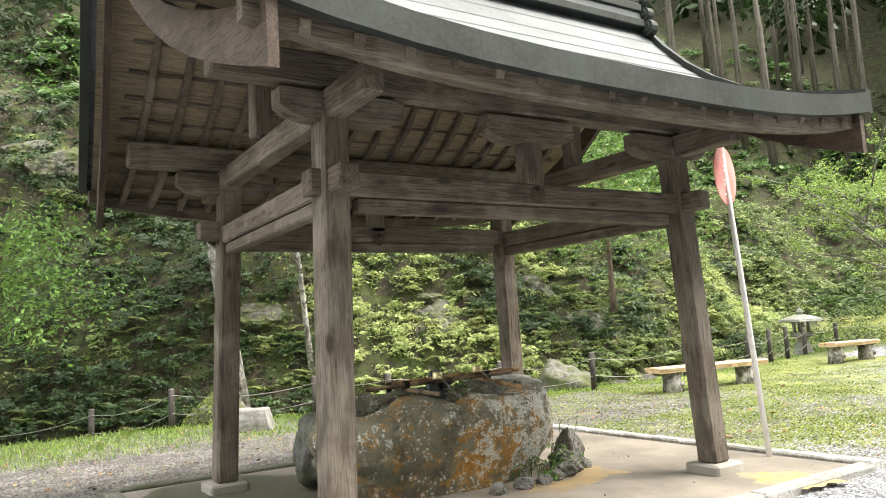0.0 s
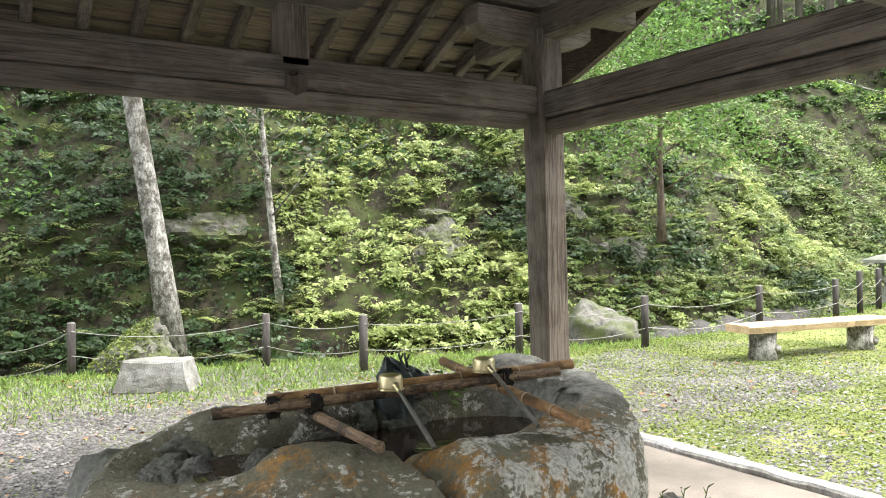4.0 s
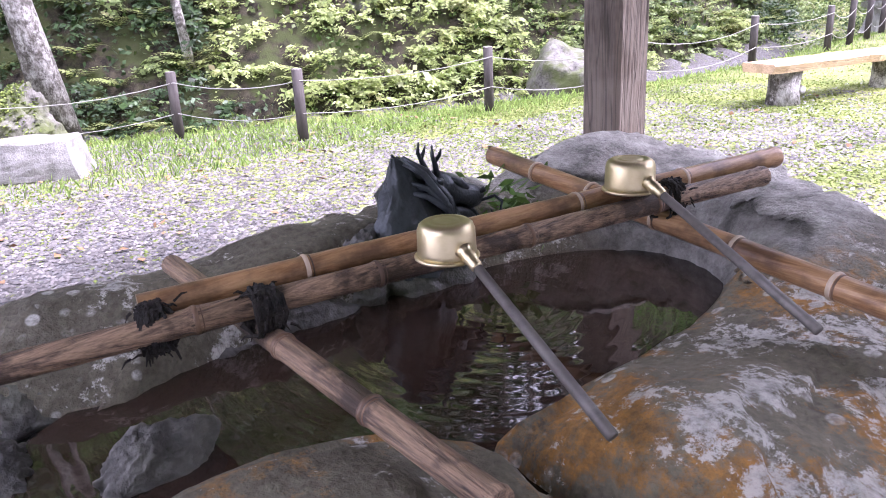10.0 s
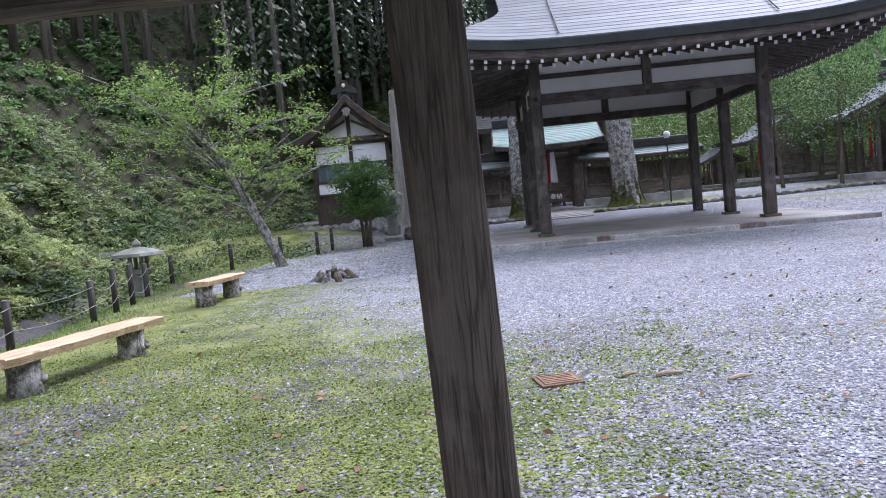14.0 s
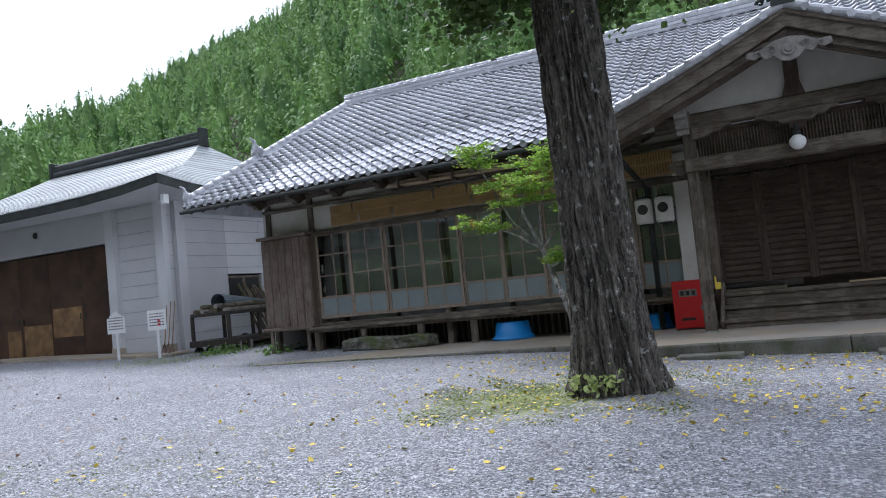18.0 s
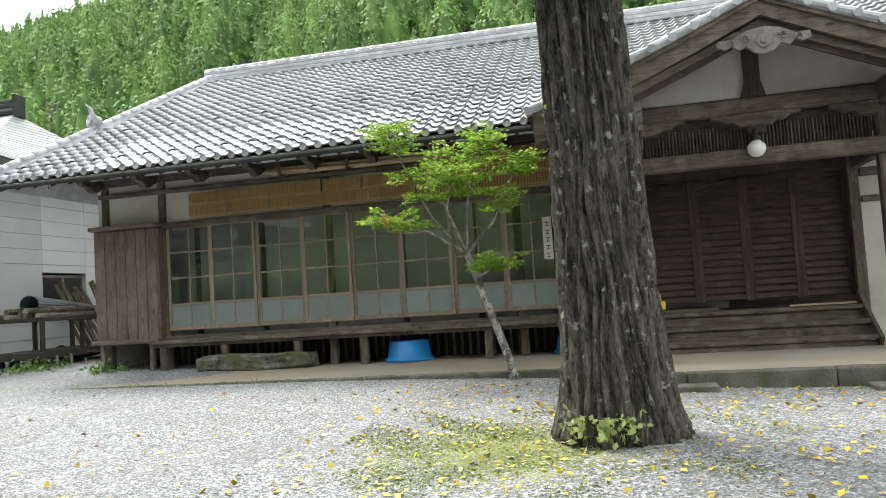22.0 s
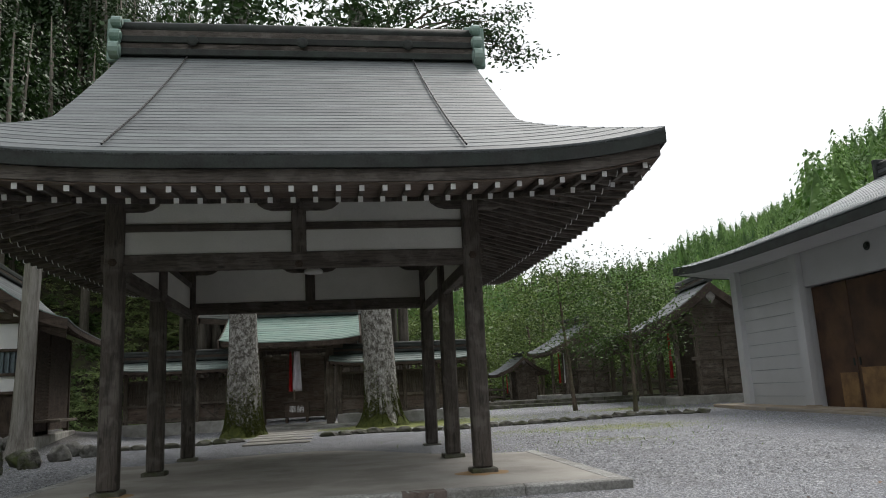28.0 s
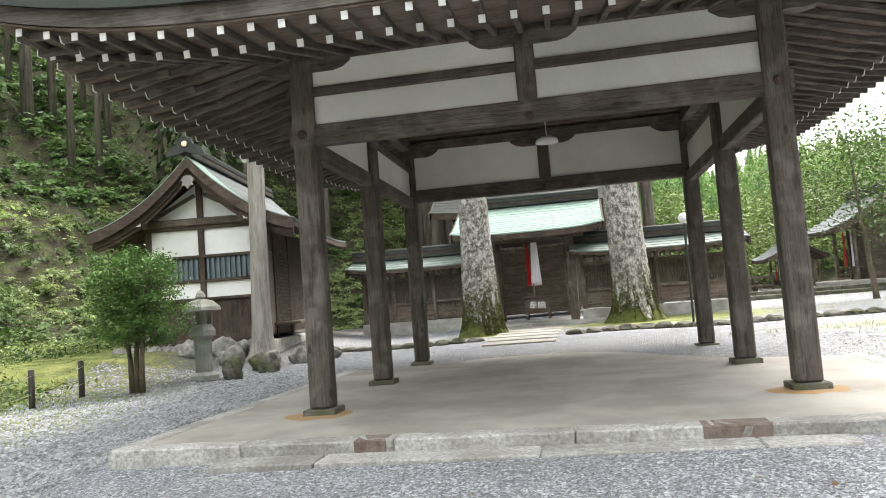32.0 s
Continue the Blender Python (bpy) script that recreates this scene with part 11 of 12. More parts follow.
def notice(c, rz, roofed):
    th = thing("notice_board", "white notice board on a post with red and black writing" if not roofed else "white roofed notice board with black writing on a post", "notice board", Matrix.Translation(c) @ Matrix.Rotation(rz, 4, "Z"), group="notice boards")
    bm = bmesh.new()
    cbox(bm, (0, 0.02, 0.55), (0.07, 0.05, 1.2), None, 0.006)
    part("post", bm, WHITE, th)
    bm = bmesh.new()
    if roofed:
        prof = [(-0.25, 0.95), (0.25, 0.95), (0.25, 1.38), (0.0, 1.6), (-0.25, 1.38)]
        a, b = [bm.verts.new((x, -0.015, z)) for x, z in prof], [bm.verts.new((x, 0.0, z)) for x, z in prof]
        bm.faces.new(a)
        bm.faces.new(b[::-1])
        for k in range(5):
            bm.faces.new((a[k], a[(k + 1) % 5], b[(k + 1) % 5], b[k]))
    else:
        cbox(bm, (0, -0.01, 1.22), (0.5, 0.02, 0.56), None, 0.004)
    part("board", bm, WHITE, th)
    rr = random.Random(5)
    bm = bmesh.new()
    for j in range(5):
        for k in range(6):
            cbox(bm, (-0.18 + 0.07 * k, -0.022, 1.08 + 0.08 * j), (0.045, 0.004, 0.03 * rr.uniform(0.7, 1.2)), None, 0.001)
    tagged(part("writing", bm, INK, th), kind="stuff")
    if not roofed:
        bm = bmesh.new()
        for j in range(2):
            cbox(bm, (0.06, -0.026, 1.2 - 0.1 * j), (0.07, 0.004, 0.07), None, 0.001)
        part("red_writing", bm, REDINK, th)


notice((17.7, 20.9, 0.28), radians(-60), True)
notice((17.75, 19.35, 0.28), radians(-60), False)

# cart with timber beside the storehouse
cart = thing("old_cart", "old wooden cart piled with poles and rolled sheet", "cart", Matrix.Translation((20.0, 18.3, 0.3)) @ Matrix.Scale(1.3, 4))
for nm, c, s in (("top_rail", (0, -0.52, 0.93), (2.05, 0.07, 0.08)), ("top_rail", (0, 0.52, 0.93), (2.05, 0.07, 0.08)), ("top_rail", (-1.0, 0, 0.93), (0.07, 1.0, 0.08)), ("top_rail", (1.0, 0, 0.93), (0.07, 1.0, 0.08)),
                 ("bed_frame", (0, -0.52, 0.3), (2.2, 0.09, 0.13)), ("bed_frame", (0, 0.52, 0.3), (2.2, 0.09, 0.13)), ("bed_board", (0, 0, 0.34), (2.1, 1.0, 0.05)), ("cross_beam", (-1.06, 0, 0.3), (0.09, 1.0, 0.13)), ("cross_beam", (1.06, 0, 0.3), (0.09, 1.0, 0.13))):
    bm = bmesh.new()
    cbox(bm, c, s, None, 0.01)
    part(nm, bm, IRON, cart)
for x in (-1.0, 0.0, 1.0):
    for y in (-0.52, 0.52):
        bm = bmesh.new()
        cbox(bm, (x, y, 0.62), (0.07, 0.07, 0.56), None, 0.008)
        part("stake", bm, IRON, cart)
for x in (-0.8, -0.45, 0.75):
    for y in (-0.58, 0.58):
        big = x > 0
        rw_ = 0.2 if big else 0.12
        bm = bmesh.new()
        lathe(bm, [(0.06 * rw_ / 0.16, -0.035), (rw_ - 0.02, -0.035), (rw_, -0.02), (rw_, 0.02), (rw_ - 0.02, 0.035), (0.06 * rw_ / 0.16, 0.035)], 20)
        bm.transform(Matrix.Translation((x, y, rw_)) @ Matrix.Rotation(radians(90), 4, "X"))
        wheel = part("wheel", bm, BLACK, cart, "black rubber tyre")
        bm = bmesh.new()
        lathe(bm, [(0.0, -0.03), (0.35 * rw_, -0.03), (0.4 * rw_, 0.0), (0.35 * rw_, 0.03), (0.0, 0.03)], 14)
        bm.transform(Matrix.Translation((x, y, rw_)) @ Matrix.Rotation(radians(90), 4, "X"))
        part("hub", bm, RED if big else GREYWOOD, wheel)
        if not big:
            bm = bmesh.new()
            cbox(bm, (x, y - 0.05, 0.19), (0.06, 0.02, 0.2), None, 0.005)
            part("caster_fork", bm, GREYWOOD, wheel, "pale steel caster fork")
bm = bmesh.new()
rings = []
for j in range(9):
    f = j / 8
    rj = 0.19 - 0.1 * f
    c = Vector((-1.02 + 1.75 * f, -0.28 + 0.2 * f, 1.0 + rj * 1.0))
    rings.append([bm.verts.new(c + Vector((0, (rj + 0.012 * (k % 2)) * math.cos(2 * math.pi * k / 44), (rj * 0.85 + 0.012 * (k % 2)) * math.sin(2 * math.pi * k / 44)))) for k in range(44)])
for ra, rb in zip(rings, rings[1:]):
    for k in range(44):
        bm.faces.new((ra[k], ra[(k + 1) % 44], rb[(k + 1) % 44], rb[k]))
CARTM = Matrix.Translation((20.0, 18.3, 0.3)) @ Matrix.Scale(1.3, 4)
solid("rolled_sheet", bm, GALV, "rolled blue-grey corrugated sheet on the cart", "sheet roll", m=CARTM)
logs = thing("log_stack", "short rough logs and boards stacked on the cart", "logs", CARTM)
rl = random.Random(12)
for k in range(9):
    bm = bmesh.new()
    x0, y0, z0 = -1.05 + 0.12 * rl.random(), -0.42 + 0.2 * (k % 5), 1.0 + 0.09 * (k // 5)
    tube(bm, [(x0, y0, z0), (x0 + 0.9, y0 + rl.uniform(-0.05, 0.05), z0 + 0.01), (x0 + 1.5 + 0.4 * rl.random(), y0 + rl.uniform(-0.08, 0.08), z0 + 0.01)], [0.055, 0.05, 0.042], 9)
    part("log", bm, BARK if k % 3 else SAWN, logs)
bm = bmesh.new()
sheet(bm, [[Vector((0.35 + 0.12 * j, -0.2 - 0.09 * i - 0.02 * math.sin(2.3 * j + i), 1.14 + 0.02 * math.sin(3 * j) - (0.1 * max(0, i - 3)))) for j in range(6)] for i in range(8)], 0.012)
solid("hanging_sheet", bm, GREYWOOD, "grey-brown stiff sheet hanging over the cart", "sheet", m=CARTM)
bm = bmesh.new()
sheet(bm, [[Vector((0.06 * i, 0.25 * j, 0.016 * (i % 2) + 0.01 * math.sin(j))) for j in range(9)] for i in range(18)], 0.006)
solid("flat_sheet", bm, GALV, "weathered corrugated sheet lying on the ground", "sheet", m=pose(18.9, 16.0, 0.33, 0, 0, -12))
# swept heap of leaves and stones by the notice boards
rh = np.random.default_rng(91)
hc = np.stack([rh.normal(17.0, 0.42, 900), rh.normal(19.0, 0.34, 900)], 1)
hz = 0.28 + 0.16 * np.exp(-((hc[:, 0] - 17.0) / 0.45) ** 2 - ((hc[:, 1] - 19.0) / 0.36) ** 2) * rh.uniform(0.4, 1, 900)
for nm, mt, sl_, sz in (("heap_leaves", BROWNLEAF, slice(0, 620), 0.05), ("heap_weeds", PINE, slice(620, 900), 0.045)):
    v, f = leaf_cloud(np.column_stack([hc, hz])[sl_], sz, rh, 0.5, 0.5)
    tagged(new(nm, faces_mesh(nm, v, f, mt)), "swept heap of dead leaves by the notice boards" if "leaves" in nm else "green weeds on the swept leaf heap", "leaf heap", kind="stuff")
for k in range(9):
    bm = bmesh.new()
    rough_rock(bm, (0, 0, 0), (0.09, 0.07, 0.06), 300 + k, 3, 0.4, 0, 8)
    solid("heap_stone", bm, BLOCKG, "small grey stone in the swept heap", "stone", m=Matrix.Translation((17.0 + 0.55 * rl.uniform(-1, 1), 19.0 + 0.5 * rl.uniform(-1, 1), 0.3)), group="stones in the heap")
wc = np.concatenate([np.array((x, y, 0.42)) + rh.normal(size=(170, 3)) * (0.3, 0.28, 0.1) for x, y in ((18.6, 17.7), (19.2, 18.2), (18.0, 17.2), (17.3, 14.9), (21.0, 17.0))])
v, f = leaf_cloud(wc, 0.06, rh, 0.4, 0.45)
tagged(new("corner_weeds", faces_mesh("corner_weeds", v, f, PINE)), "green weeds between the storehouse and the office", "weeds", kind="stuff")
stk = thing("leaning_sticks", "rough timber poles leaning on the storehouse wall", "sticks")
rr = random.Random(2)
for k in range(14):
    x = 21.6 + 0.11 * k
    bm = bmesh.new()
    tube(bm, [(x, 18.6 + rr.uniform(-0.1, 0.1), 0.3), (x + rr.uniform(-0.3, 0.3), 19.8, 2.3 + rr.uniform(-0.3, 0.4))], 0.045, 6)
    part("pole", bm, BARK, stk)
pile = thing("timber_pile", "heap of old boards and posts under the cart", "timber pile", Matrix.Translation((20.2, 18.0, 0.3)))
for k in range(16):
    bm = bmesh.new()
    c = Vector((rr.uniform(-0.5, 0.9), rr.uniform(-0.5, 0.6), 0.06 + 0.045 * k if k < 10 else 1.2 + 0.05 * (k - 10)))
    d = Vector((1, rr.uniform(-0.35, 0.35), rr.uniform(-0.06, 0.06))).normalized() * rr.uniform(0.6, 1.1)
    beam(bm, c - d, c + d, rr.uniform(0.08, 0.2), rr.uniform(0.04, 0.09), 0.006)
    part("board", bm, (DARK if k % 3 else OLD)["x"], pile)
for k, y in enumerate((19.6, 19.75, 19.9)):
    br = thing("broom", "bamboo broom leaning on the storehouse corner", "broom", Matrix.Translation((18.5, y, 0.3)), group="brooms")
    bm = bmesh.new()
    tube(bm, [(0, 0, 0.5), (0.25, 0.05, 1.7)], 0.014, 6)
    part("handle", bm, BAMBOO, br)
    bm = bmesh.new()
    for j in range(24):
        a = j * 2.4
        tube(bm, [(0, 0, 0.55), (-0.1 + 0.14 * math.cos(a), 0.12 * math.sin(a), 0.0)], 0.006, 4)
    tagged(part("twigs", bm, BAMDARK, br), kind="stuff")
wl_ = thing("wall_clock", "round white wall clock seen through the glass", "clock", Matrix.Translation((18.3, 12.62, 3.0)))
bm = bmesh.new()
lathe(bm, [(0.0, 0.0), (0.17, 0.0), (0.17, 0.05), (0.15, 0.06), (0.0, 0.05)], 24)
bm.transform(Matrix.Rotation(radians(-90), 4, "Y"))
part("face", bm, WHITE, wl_)
bm = bmesh.new()
beam(bm, (0.05, 0, 0.1), (1.0, 0, 0.1), 0.03, 0.03)
part("bracket", bm, EDGE, wl_)


# ---- small shrines on the far side ----
def small_shrine(c, rz, s, label):
    th = thing("small_shrine", label, "small shrine", Matrix.Translation(c) @ Matrix.Rotation(rz, 4, "Z") @ Matrix.Scale(s, 4), group="small shrines")
    bm = bmesh.new()
    cbox(bm, (0, 0, 0.15), (3.0, 3.2, 0.5), None, 0.03)
    part("stone_base", bm, GRANITE, th)
    for nm, cc, ss in (("body", (0, 0.5, 1.5), (1.7, 1.6, 2.2)),):
        bm = bmesh.new()
        cbox(bm, cc, ss)
        part(nm, bm, OLD["z"], th)
    for x in (-0.85, 0.85):
        for y in (-0.9, -0.3, 1.3):
            bm = bmesh.new()
            beam(bm, (x, y, 0.4), (x, y, 2.6), 0.13, 0.13)
            part("post", bm, OLD["z"], th)
    for z in (0.75, 1.3, 2.55):
        bm = bmesh.new()
        beam(bm, (-0.95, -0.32, z), (0.95, -0.32, z), 0.09, 0.1)
        part("rail", bm, OLD["x"], th)
    for k in range(4):
        bm = bmesh.new()
        cbox(bm, (0, -0.55 - 0.16 * k, 0.9 - 0.14 * k), (0.9, 0.2, 0.05))
        part("step", bm, OLD["x"], th)
    gable_roof(th, 0.1, -1.5, 1.5, 2.05, 2.45, 3.8, COPPER, "x", 9, 0.12, 0.45)
    bm = bmesh.new()
    tri = [(-0.8, 2.6), (1.4, 2.6), (0.3, 3.55)]
    for sx in (-1, 1):
        bm = bmesh.new()
        prism(bm, tri, sx * 0.9 - 0.03, sx * 0.9 + 0.03)
        part("gable_board", bm, OLD["y"], th)
        for k in range(8):
            bm = bmesh.new()
            cbox(bm, (sx * 0.87, 0.5, 0.55 + 0.26 * k), (0.05, 1.62, 0.24), None, 0.008)
            part("side_board", bm, OLD["y"], th)
        for y in (-0.28, 0.5, 1.28):
            bm = bmesh.new()
            beam(bm, (sx * 0.91, y, 0.4), (sx * 0.91, y, 2.6), 0.09, 0.09)
            part("side_post", bm, OLD["z"], th)
        for z in (1.5, 2.2, 2.62):
            bm = bmesh.new()
            beam(bm, (sx * 0.93, -0.5, z), (sx * 0.93, 1.4, z), 0.07, 0.1)
            part("side_rail", bm, OLD["y"], th)
        bm = bmesh.new()
        prism(bm, [(0.1, 3.5), (0.22, 3.45), (0.24, 3.3), (0.1, 3.12), (-0.04, 3.3), (-0.02, 3.45)], sx * 1.5 - 0.03, sx * 1.5 + 0.03)
        part("gable_pendant", bm, GREYWOOD, th)
    for x, m_ in ((-0.35, RED), (0.3, CLOTH)):
        bm = bmesh.new()
        tube(bm, [(x, -0.75, 2.4), (x + 0.02, -0.75, 1.6), (x, -0.75, 0.95)], [0.035, 0.05, 0.06], 8)
        part("bell_cord", bm, m_, th)


small_shrine((19.4, 36.8, 0.55), radians(-97), 1.22, "small weathered wooden shrine with grey copper roof")
small_shrine((16.6, 43.6, 0.85), radians(-82), 0.95, "small wooden shrine with a sweeping roof")
small_shrine((14.3, 46.2, 0.8), radians(-82), 0.62, "tiny wooden shrine on a stone base")
gal = thing("open_gallery", "open roofed passage on thin posts between the small shrines", "gallery", Matrix.Translation((18.9, 41.0, 0.7)))
for x, y in ((-1.0, -1.9), (0.6, -2.2), (-0.8, 0.4), (0.8, 0.2), (-0.5, 2.7), (1.1, 2.4)):
    bm = bmesh.new()
    beam(bm, (x, y, -0.2), (x, y, 2.75), 0.15, 0.15)
    part("post", bm, OLD["z"], gal)
for x0, x1 in ((-1.02, -0.5), (0.6, 1.12)):
    bm = bmesh.new()
    beam(bm, (x0, -2.5, 2.8), (x1, 3.1, 2.8), 0.12, 0.16)
    part("beam", bm, OLD["y"], gal)
for k in range(9):
    bm = bmesh.new()
    f = k / 8
    beam(bm, (-1.55 + 0.5 * f, -2.4 + 5.4 * f, 2.86), (1.35 + 0.5 * f, -2.4 + 5.4 * f, 3.12), 0.07, 0.09)
    part("rafter", bm, DARK["x"], gal)
for k in range(6):
    bm = bmesh.new()
    x0, z0 = -1.75 + 0.56 * k, 2.92 + 0.05 * k
    sheet(bm, [[Vector((x0, -2.9, z0 + 0.03)), Vector((x0 + 0.5, 3.5, z0 + 0.03))], [Vector((x0 + 0.62, -2.9, z0 + 0.06)), Vector((x0 + 1.12, 3.5, z0 + 0.06))]], 0.03)
    part("roof_course", bm, COPPER, gal)
terr = thing("terrace_steps", "two low mossy stone steps before the small shrines", "steps", kind="structure")
kerb_run(terr, (11.0, 40.9, 0.86), (20.0, 40.2, 0.86), 12, 0.4, 0.16, MOSSY, 61)
kerb_run(terr, (11.2, 41.4, 1.0), (20.2, 40.7, 1.0), 11, 0.5, 0.16, MOSSY, 62)
rf_ = thing("rail_fence", "low weathered wooden rail fence by the small shrines", "fence")
for (xa, ya), (xb, yb) in (((9.8, 46.5), (13.6, 46.2)), ((18.4, 42.4), (21.6, 41.6))):
    for f in np.linspace(0, 1, 5):
        x, y = xa + (xb - xa) * f, ya + (yb - ya) * f
        bm = bmesh.new()
        beam(bm, (x, y, float(G(x, y)) - 0.1), (x, y, float(G(x, y)) + 0.95), 0.11, 0.11)
        part("post", bm, OLD["z"], rf_)
    for z in (0.45, 0.8):
        bm = bmesh.new()
        beam(bm, (xa, ya, float(G(xa, ya)) + z), (xb, yb, float(G(xb, yb)) + z), 0.06, 0.1)
        part("rail", bm, OLD["x"], rf_)
lp = thing("garden_lamp", "white globe lamp on a thin post", "lamp post", Matrix.Translation((8.3, 31.8, 0.55)))
bm = bmesh.new()
tube(bm, [(0, 0, 0), (0, 0, 2.62)], 0.03, 8)
part("post", bm, EDGE, lp)
bm = bmesh.new()
bmesh.ops.create_uvsphere(bm, u_segments=16, v_segments=10, radius=0.14)
bm.transform(Matrix.Translation((0, 0, 2.74)))
part("globe", bm, WHITE, lp, smooth=True)


# ---- loose gravel, moss and fallen leaves ----
def scatter_spots(n, seed, boxes):
    """Random places in weighted rectangles of the court, clear of the floors."""
    r = np.random.default_rng(seed)
    out = []
    tot = sum(b[4] for b in boxes)
    for x0, x1, y0, y1, wgt in boxes:
        k = int(n * wgt / tot)
        out.append(np.stack([r.uniform(x0, x1, k), r.uniform(y0, y1, k)], 1))
    p = np.concatenate(out)
    x, y = p[:, 0], p[:, 1]
    ok = ~((x > -1.85) & (x < 2.22) & (y > -0.05) & (y < 4.87)) & ~((x > 1.0) & (x < 9.5) & (y > 17.65) & (y < 28.8)) & (x < 14.95)
    return p[ok], r


def gravel_stones():
    p, r = scatter_spots(150000, 51, [(1, 9, 11.5, 17.5, 22), (-7, -1.8, -3, 6.5, 24), (2, 6, -2, 5, 6), (-3, 4, 4.8, 9, 16), (1, 9, 3.5, 10, 22), (5, 15, 3, 10, 14), (3, 12, 10, 18, 16), (-3, 4, 9, 18, 10), (9.5, 15, 10, 22, 6)])
    m = moss_amount(p[:, 0], p[:, 1])
    p = p[r.uniform(0, 1, len(p)) > np.clip((m - 0.25) * 1.3, 0, 0.65)]
    dirty = (p[:, 0] < -1.0 + 0.4 * np.sin(p[:, 1] * 2)) & (p[:, 1] < 6.5)
    q, r2 = scatter_spots(36000, 54, [(-4.5, 1.0, 15.5, 19, 40), (-4.5, 1.0, 19, 26, 45), (9.5, 14, 18, 26, 15)])
    stone_mesh(q, r2, "coarse_gravel", "coarse pale gravel beside the worship hall", PEBBLE)
    w, r3 = scatter_spots(30000, 55, [(-4.5, 3.0, 4.9, 9.5, 100)])
    bare = np.sin(w[:, 0] * 3.1 + 1.7 * np.sin(w[:, 1] * 2.3)) * np.sin(w[:, 1] * 2.7 + 1.3 * np.sin(w[:, 0] * 1.9))
    w = w[r3.uniform(0, 1, len(w)) < np.clip(0.22 - bare * 0.8, 0.04, 0.9)]
    stone_mesh(w, r3, "lawn_gravel", "grey gravel showing through the mossy lawn", DARKPEBBLE)
    u, r4 = scatter_spots(52000, 56, [(-7.2, -1.85, -2.5, 5.5, 70), (-4.5, -1.5, 4.6, 8.0, 15), (-10, -7.2, -4, 1.5, 15)])
    stone_mesh(u, r4, "dirty_gravel_bed", "crushed dark grey gravel behind the pavilion", DARKPEBBLE)
    stone_mesh(p[~dirty], r, "gravel_stones", "loose grey crushed-stone gravel", PEBBLE)
    stone_mesh(p[dirty], r, "dirty_gravel", "dark dirty gravel with leaf litter", DARKPEBBLE)


def stone_mesh(p, r, name, label, material):
    n = len(p)
    z = court_height(p[:, 0], p[:, 1])
    s = r.uniform(0.012, 0.034, n) if "coarse" in name else r.uniform(0.008, 0.022, n) if "dirty" in name else r.uniform(0.006, 0.017, n)
    a = r.uniform(0, 6.28, n)
    c = np.stack([p[:, 0], p[:, 1], z + s * 0.25], 1)
    vs = []
    for k in range(4):
        q = a + k * 1.57 + r.uniform(-0.4, 0.4, n)
        rr = s * r.uniform(0.7, 1.3, n)
        vs.append(c + np.stack([rr * np.cos(q), rr * np.sin(q), s * r.uniform(-0.2, 0.2, n)], 1))
    vs.append(c + np.stack([s * 0.2, s * 0.1, s * r.uniform(0.4, 0.8, n)], 1))
    V = np.stack(vs, 1).reshape(-1, 3)
    f = np.array([[0, 1, 4], [1, 2, 4], [2, 3, 4], [3, 0, 4]])
    F = (np.arange(n)[:, None, None] * 5 + f[None]).reshape(-1, 3)
    tagged(new(name, faces_mesh(name, V, F, material)), label, "gravel", kind="stuff")


gravel_stones()


def moss_and_grass():
    p, r = scatter_spots(600000, 52, [(-6.5, 3, 4.8, 10, 40), (-7, 1, 10, 17, 16), (-9.5, -5, -3, 6, 18), (-6, -1.8, -2, 6, 12), (9, 13, 3.5, 7.5, 14), (2, 9, 6, 10, 6), (-7, -1, 17, 27, 16)])
    m = moss_amount(p[:, 0], p[:, 1])
    patch = 0.35 * np.sin(p[:, 0] * 3.1 + 1.7 * np.sin(p[:, 1] * 2.3)) * np.sin(p[:, 1] * 2.7 + 1.3 * np.sin(p[:, 0] * 1.9))
    keep = r.uniform(0, 1, len(p)) < np.clip((m - 0.28) * 1.5 + patch * 1.2 - 0.05, 0.01, 0.95)
    p = p[keep]
    n = len(p)
    z = court_height(p[:, 0], p[:, 1])
    c = np.stack([p[:, 0], p[:, 1], z + 0.003 + r.uniform(0, 0.005, n)], 1)
    v, f = leaf_cloud(c, 0.0105, r, 0.86, 0.8)
    tagged(new("moss_plants", faces_mesh("moss_plants", v, f, MOSSP)), "low moss and clover over the gravel", "moss", kind="stuff")


moss_and_grass()


def bank_plants():
    """Ferns and small bushes on the bank behind the fence, up to the hill's foot."""
    r = np.random.default_rng(57)
    for name, material, count, label in (("bank_ferns", FERN, 420, "ferns and seedlings on the mossy bank"), ("bank_bushes", LEAFD, 150, "low dark bushes on the mossy bank")):
        cs = []
        for k in range(count):
            x, y = r.uniform(-11, -3.7), r.uniform(16.5, 33)
            if x > -5.2 - 0.35 * abs(y - 24) ** 0.5 and (y < 22 or y > 24.6) or (y > 25 and x > -6.6):
                continue
            s = r.uniform(0.1, 0.26)
            z = float(court_height(np.array([x]), np.array([y]))[0])
            cs.append(np.array((x, y, z + s * 0.5)) + r.normal(size=(60, 3)) * (s, s, s * 0.6))
        v, f = leaf_cloud(np.concatenate(cs), 0.05, r, 0.35, 0.42)
        tagged(new(name, faces_mesh(name, v, f, material)), label, "undergrowth", kind="stuff")


bank_plants()


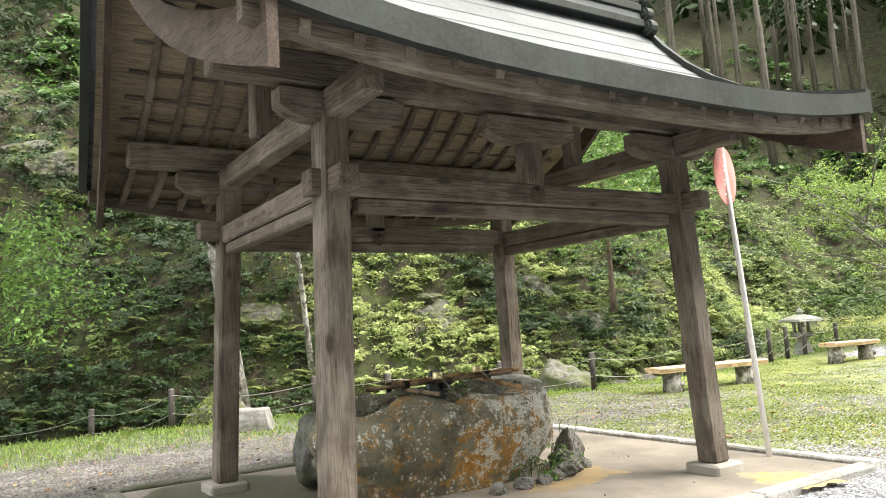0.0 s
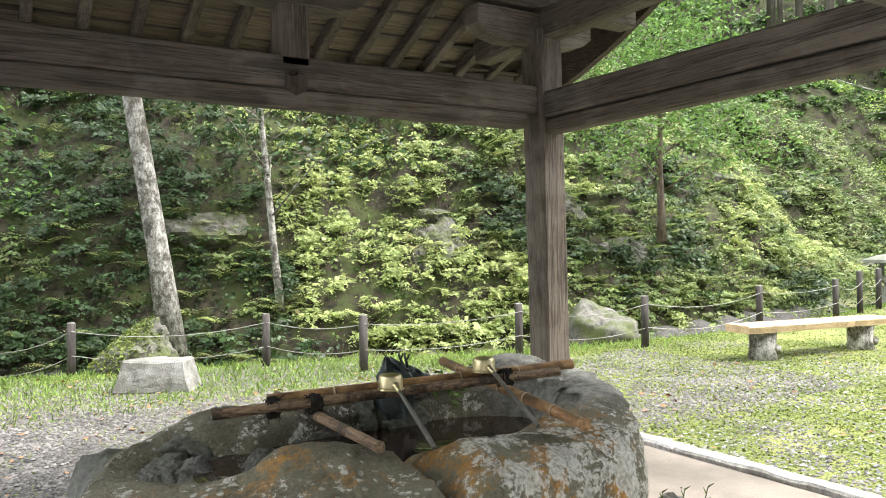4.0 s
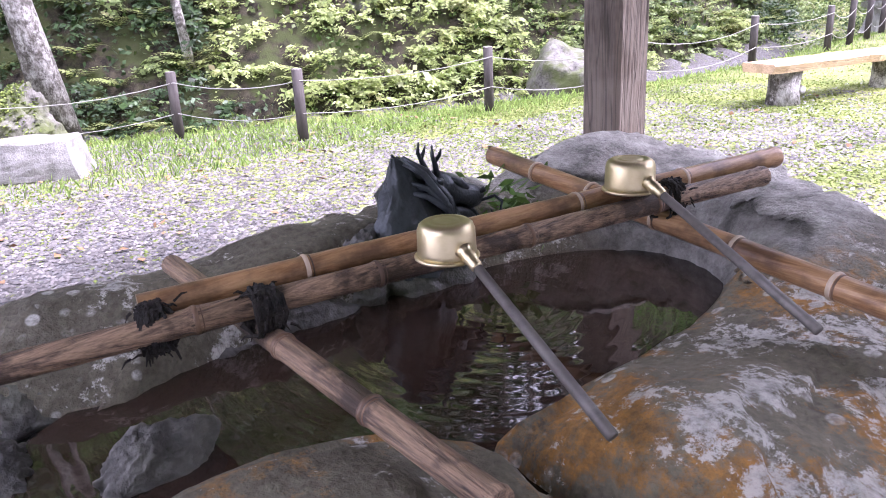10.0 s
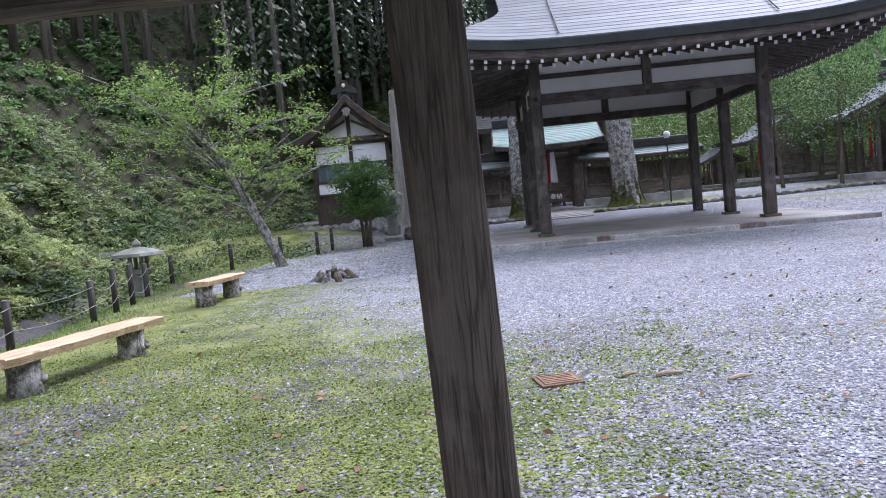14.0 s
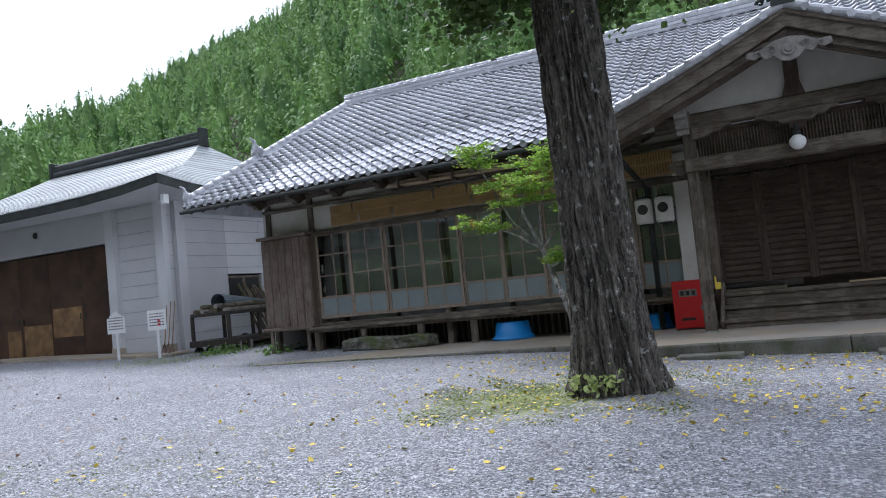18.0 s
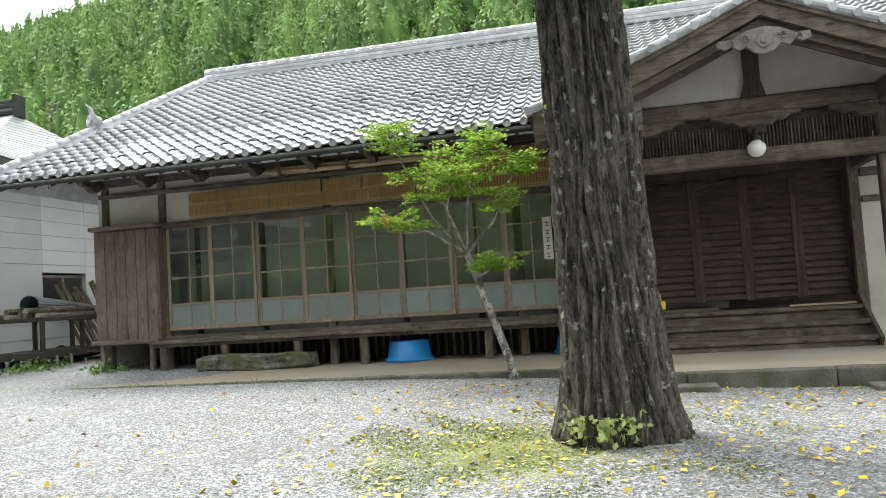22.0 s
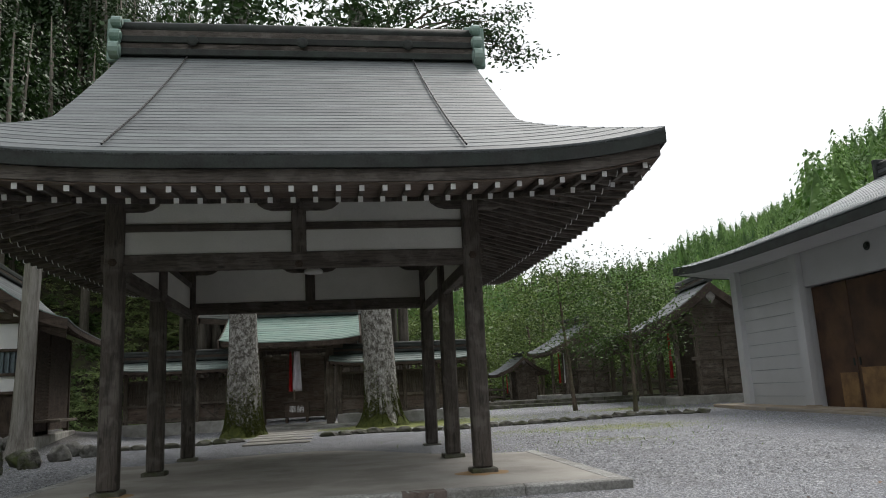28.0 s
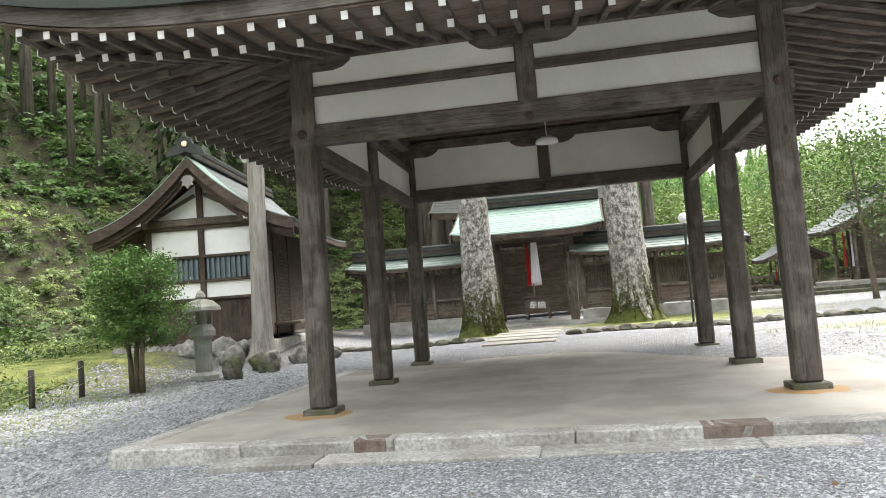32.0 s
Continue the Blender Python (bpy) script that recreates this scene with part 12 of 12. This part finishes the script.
def tall_grass():
    """Grass blades and weeds along the fence and the stream."""
    r = np.random.default_rng(53)
    pts = []
    for a, b in zip(FP, FP[1:]):
        n = int(650 * math.hypot(b[0] - a[0], b[1] - a[1]))
        t = r.uniform(0, 1, n)
        q = np.stack([a[0] + (b[0] - a[0]) * t, a[1] + (b[1] - a[1]) * t], 1) + r.normal(size=(n, 2)) * (0.55, 0.4) + (-0.35, 0)
        pts.append(q)
    q = np.stack([r.uniform(-9.2, -5.0, 52000), r.uniform(-2.5, 8.0, 52000)], 1)
    pts.append(q[r.uniform(0, 1, len(q)) < np.clip((moss_amount(q[:, 0], q[:, 1]) - 0.33) * 2.6, 0, 1)])
    for x_, y_, sx_, sy_, n_ in ((17.2, 19.2, 0.7, 0.5, 420), (16.3, 17.4, 0.9, 0.35, 380), (18.6, 17.6, 0.7, 0.5, 500), (15.0, 12.5, 0.18, 2.4, 380), (13.8, 1.5, 0.15, 3.5, 300), (12.0, 27.0, 2.6, 0.9, 700), (11.0, 23.6, 1.5, 0.8, 300), (-3.2, 22.6, 0.9, 1.6, 900), (16.5, 34.5, 1.6, 1.2, 700), (14.5, 39.6, 3.0, 0.8, 900)):
        pts.append(np.stack([r.normal(x_, sx_, n_), r.normal(y_, sy_, n_)], 1))
    p = np.concatenate(pts)
    n = len(p)
    z = court_height(p[:, 0], p[:, 1])
    h = r.uniform(0.015, 0.05, n) * (1 + 1.3 * (r.uniform(0, 1, n) < 0.12))
    a = r.uniform(0, 6.28, n)
    w = 0.005
    base = np.stack([p[:, 0], p[:, 1], z - 0.01], 1)
    side = np.stack([np.cos(a) * w, np.sin(a) * w, 0 * a], 1)
    tip = base + np.stack([-np.sin(a) * h * 0.5, np.cos(a) * h * 0.5, h], 1)
    mid = base + np.stack([-np.sin(a) * h * 0.15, np.cos(a) * h * 0.15, h * 0.6], 1)
    V = np.stack([base - side, base + side, mid + side * 0.8, tip, mid - side * 0.8], 1).reshape(-1, 3)
    F = np.arange(n)[:, None] * 5 + np.array([[0, 1, 2, 3, 4]])
    tagged(new("tall_grass", faces_mesh("tall_grass", V, F, GRASS)), "rough grass and weeds along the fence", "grass", kind="stuff")


tall_grass()


def fallen_leaves():
    for seed, n, boxes, material, name, label in ((61, 1500, [(9, 14.5, 1.5, 8, 70), (5, 14, 3, 10, 30)], FALLEN, "yellow_leaves", "yellow ginkgo leaves fallen on the gravel"),
                                                  (62, 1100, [(-8, -1.8, -3, 6.5, 50), (-3, 6, 5, 12, 25), (3, 14, 8, 17, 25)], BROWNLEAF, "brown_leaves", "brown fallen leaves on the gravel")):
        p, r = scatter_spots(n, seed, boxes)
        z = court_height(p[:, 0], p[:, 1])
        v, f = leaf_cloud(np.stack([p[:, 0], p[:, 1], z + 0.02], 1), 0.03, r, 0.85, 0.6)
        tagged(new(name, faces_mesh(name, v, f, material)), label, "fallen leaves", kind="stuff")


fallen_leaves()
